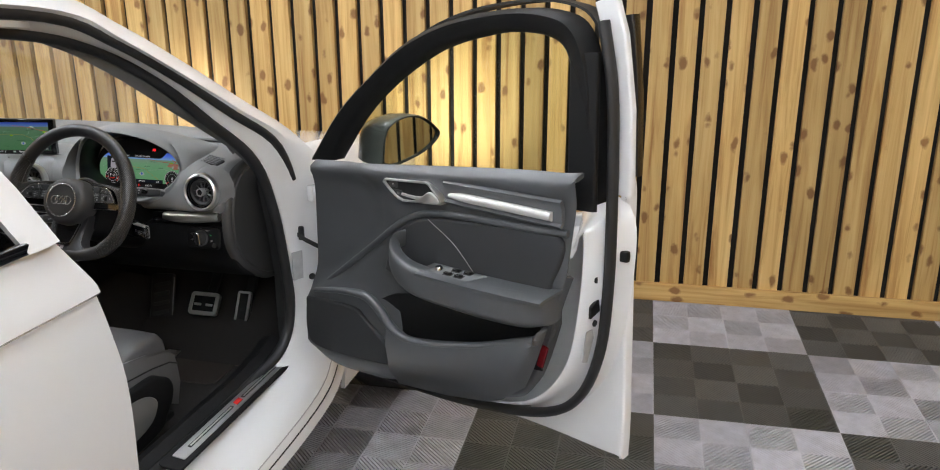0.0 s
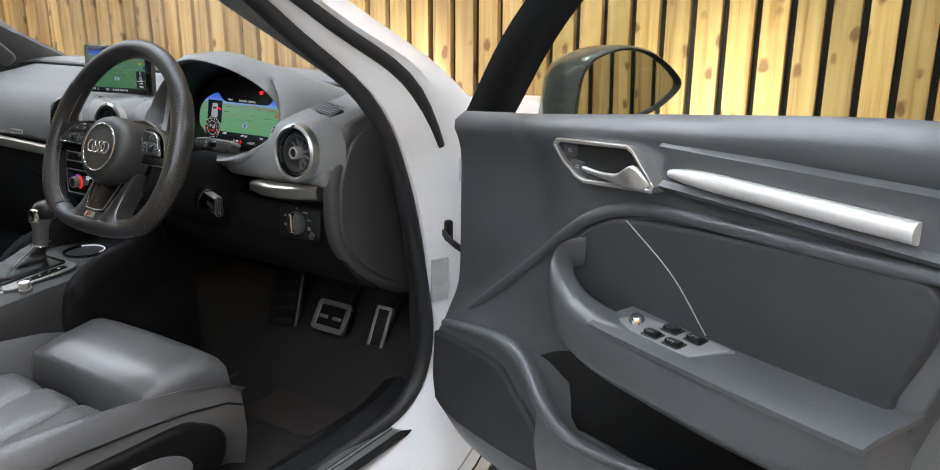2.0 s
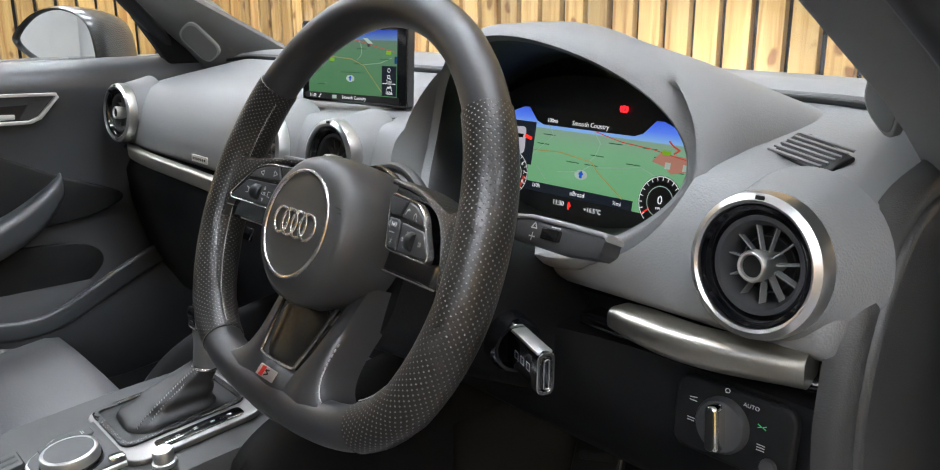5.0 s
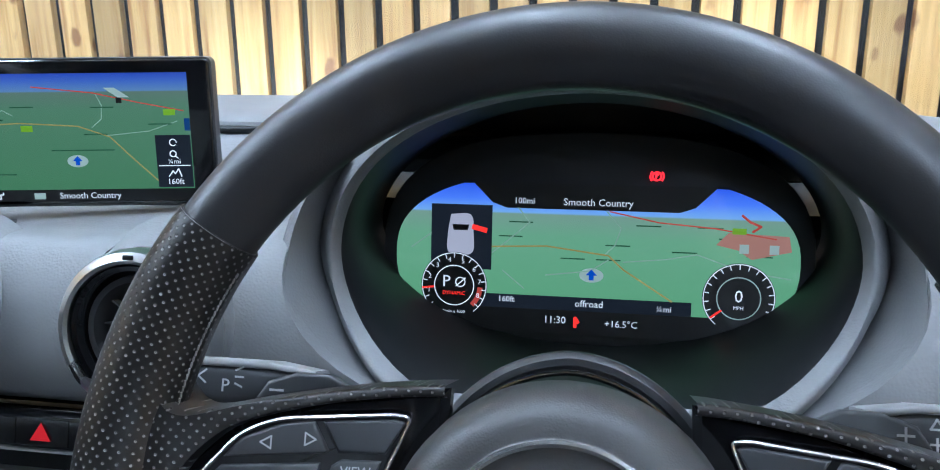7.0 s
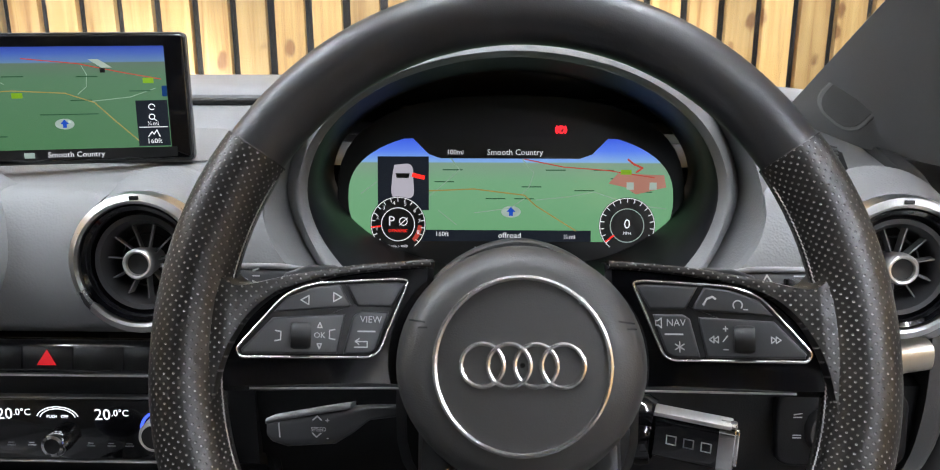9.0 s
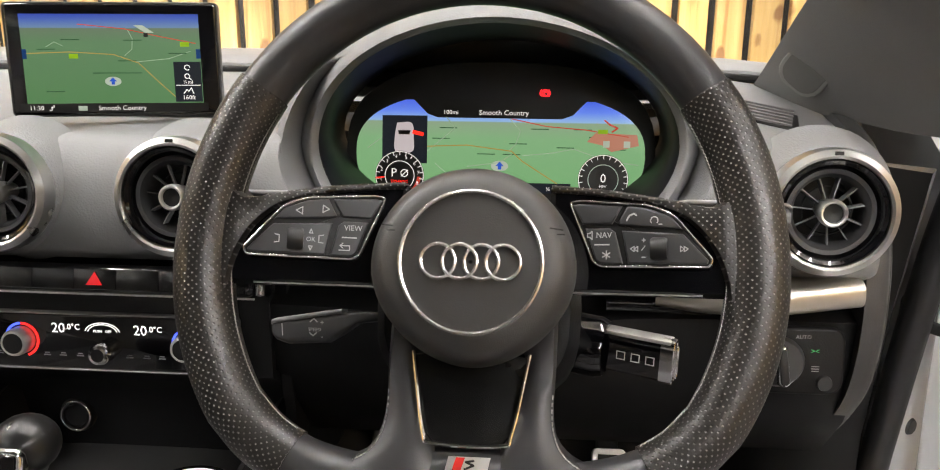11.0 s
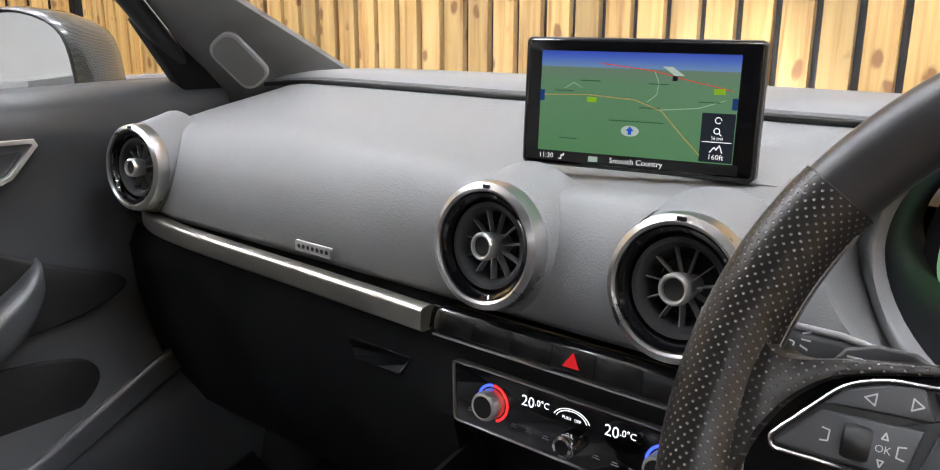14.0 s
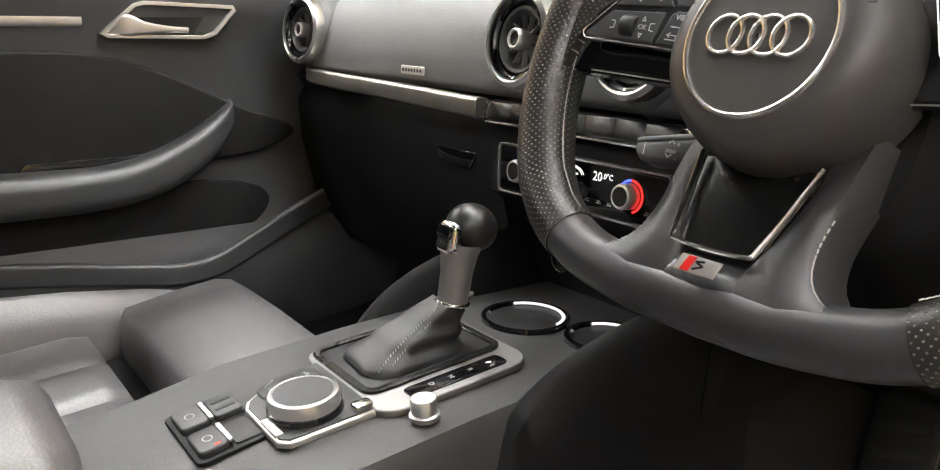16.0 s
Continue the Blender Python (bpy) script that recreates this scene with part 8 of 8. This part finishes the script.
for tx, ch, mt_ in ((-0.104, "50", SCRTEXT), (-0.090, "90", SCRTEXT), (0.092, "1/2", SCRTEXT), (0.106, "1/1", SCRTEXT)):
    lettering(ch, 0.0045, lift(CF, 0.0008) @ Matrix.Translation((tx, -0.0545, 0)), mt_, clus)

# headlamps: they shine on the boards in front of the car
for s in (-1, 1):
    hl = P("headlamp", plate(smooth([(-0.11, -0.04), (0.10, -0.055), (0.13, 0.02), (0.0, 0.05), (-0.10, 0.02)], 30), 0.02, 0.008, axes(V(s * 0.62, 3.43, 0.67), (-s * 1.0, 0.35, 0), (s * 0.35, 1, 0.05))), glow("headlamp_lens", (1.0, 0.98, 0.92), 2.0), label="lit headlamp")
    lamp = bpy.data.lights.new("headlamp_beam", "SPOT")
    lamp.energy, lamp.spot_size, lamp.spot_blend, lamp.shadow_soft_size = 45, radians(75), 0.9, 0.05
    lo = new("headlamp_beam", lamp)
    lo.matrix_world = look((s * 0.62, 3.48, 0.68), (s * 0.75, 4.2, 0.86))

# ---- boards and tiles ----
PITCH, BOARD = 0.11886, 0.0925
bm = block((BOARD, 0.032, CEIL - 0.02), 0.003, Matrix.Identity(4))
board_mesh = bpy.data.meshes.new("board")
bm.to_mesh(board_mesh)
bm.free()
board_mesh.materials.append(WOOD)


def boards(wall, along, fixed, start, stop, turn):
    u = start
    while u < stop:
        ob = new("board", board_mesh)
        ob.parent = wall
        m = room_pose(u, fixed, CEIL / 2, turn) if along == "u" else room_pose(fixed, u, CEIL / 2, turn)
        ob.matrix_parent_inverse = wall.matrix_world.inverted()
        ob.matrix_basis = m @ Matrix.Translation((random.uniform(-0.001, 0.001), random.uniform(-0.0015, 0.0015), 0))
        u += PITCH


bpy.context.view_layer.update()
boards(wall_front, "u", WALL_FRONT + 0.034, 2.456 - 58 * PITCH, WALL_RIGHT, 0)
boards(wall_left, "v", WALL_LEFT - 0.034, WALL_BACK + 5.05, WALL_FRONT, 90)
boards(wall_back, "u", WALL_BACK - 0.034, 0.6, WALL_RIGHT, 0)
boards(wall_right, "v", WALL_RIGHT + 0.034, WALL_BACK + 0.05, WALL_FRONT, 90)
for name, m, ln in (("baseboard", room_pose(MU, WALL_FRONT + 0.006, 0.046), W), ("baseboard", room_pose(WALL_LEFT - 0.006, MV, 0.046, 90), D_), ("baseboard", room_pose(WALL_RIGHT + 0.006, MV, 0.046, 90), D_)):
    b_ = part(name, block((0.092, 0.028, ln), 0.004, Matrix.Identity(4)), WOOD)
    b_.matrix_world = m @ Matrix.Rotation(radians(90), 4, "Y")
    tagged(b_, "low softwood board along the foot of the wall", "baseboard", kind="structure")



def ribbed(mat_):
    """One tile: a thin rim and four quarters of slanting ribs that close into nested diamonds."""
    bm = bmesh.new()
    h, half_, w, step = 0.012, TILE_SIZE / 2 - 0.001, 0.0082, 0.0168

    def bar_(p, q, width):
        p, q = V(*p, 0), V(*q, 0)
        d = (q - p).normalized()
        s_ = V(-d.y, d.x, 0) * width / 2
        top = [bm.verts.new(c) for c in (p - s_, q - s_, q + s_, p + s_)]
        low = [bm.verts.new(c + V(0, 0, -h)) for c in (p - s_, q - s_, q + s_, p + s_)]
        bm.faces.new(top)
        for k in range(4):
            bm.faces.new((top[k], low[k], low[(k + 1) % 4], top[(k + 1) % 4]))

    for sx in (-1, 1):
        for sy in (-1, 1):
            c = step
            # rib width alternates to imitate quarters catching the light differently
            w = 0.0070 if sx * sy > 0 else 0.0046
            while c < 2 * half_ - 0.004:
                a, b = (min(c, half_), max(0.0, c - half_)), (max(0.0, c - half_), min(c, half_))
                bar_((sx * a[0], sy * a[1]), (sx * b[0], sy * b[1]), w)
                c += step
    for k in (-1, 0, 1):
        bar_((k * half_, -half_), (k * half_, half_), 0.0035)
        bar_((-half_, k * half_), (half_, k * half_), 0.0035)
    me = bpy.data.meshes.new("tile")
    bm.to_mesh(me)
    bm.free()
    me.materials.append(mat_)
    return me


tile_meshes = [ribbed(TILE_LIGHT), ribbed(TILE_DARK)]
U0, V0 = 1.907, 3.489


def tile_tone(i, j):
    return (math.floor(i / 2) + math.floor(j / 2)) % 2


rest = [[], []]
nu0, nu1 = int((WALL_LEFT - U0) / TILE_SIZE) - 1, int((WALL_RIGHT - U0) / TILE_SIZE) + 1
nv0, nv1 = int((WALL_BACK - V0) / TILE_SIZE) - 1, 2
for i in range(nu0, nu1):
    for j in range(nv0, nv1):
        u, v = U0 + (i + 0.5) * TILE_SIZE, V0 + (j + 0.5) * TILE_SIZE
        tone = tile_tone(i, j)
        if 0.6 < u < 4.6 and 0.9 < v < 4.05:
            ob = new("tile", tile_meshes[tone])
            ob.parent = floor
            ob.matrix_parent_inverse = floor.matrix_world.inverted()
            ob.matrix_basis = room_pose(u, v, 0)
        else:
            rest[tone].append((u, v))
for spots, me, mat_ in zip(rest, tile_meshes, (TILE_LIGHT, TILE_DARK)):
    co = np.array([p.co[:] for p in me.vertices])
    fa = np.array([f.vertices[:] for f in me.polygons])
    vs = np.concatenate([co + np.array((u, v, 0.0)) for u, v in spots])
    fs = np.concatenate([fa + k * len(co) for k in range(len(spots))])
    far = bpy.data.meshes.new("tiles")
    far.from_pydata(vs.tolist(), [], fs.tolist())
    far.transform(ROOM)
    far.materials.append(mat_)
    ob = new("tiles", far)
    ob.parent = floor
    ob.matrix_parent_inverse = floor.matrix_world.inverted()
    ob["kind"] = "stuff"
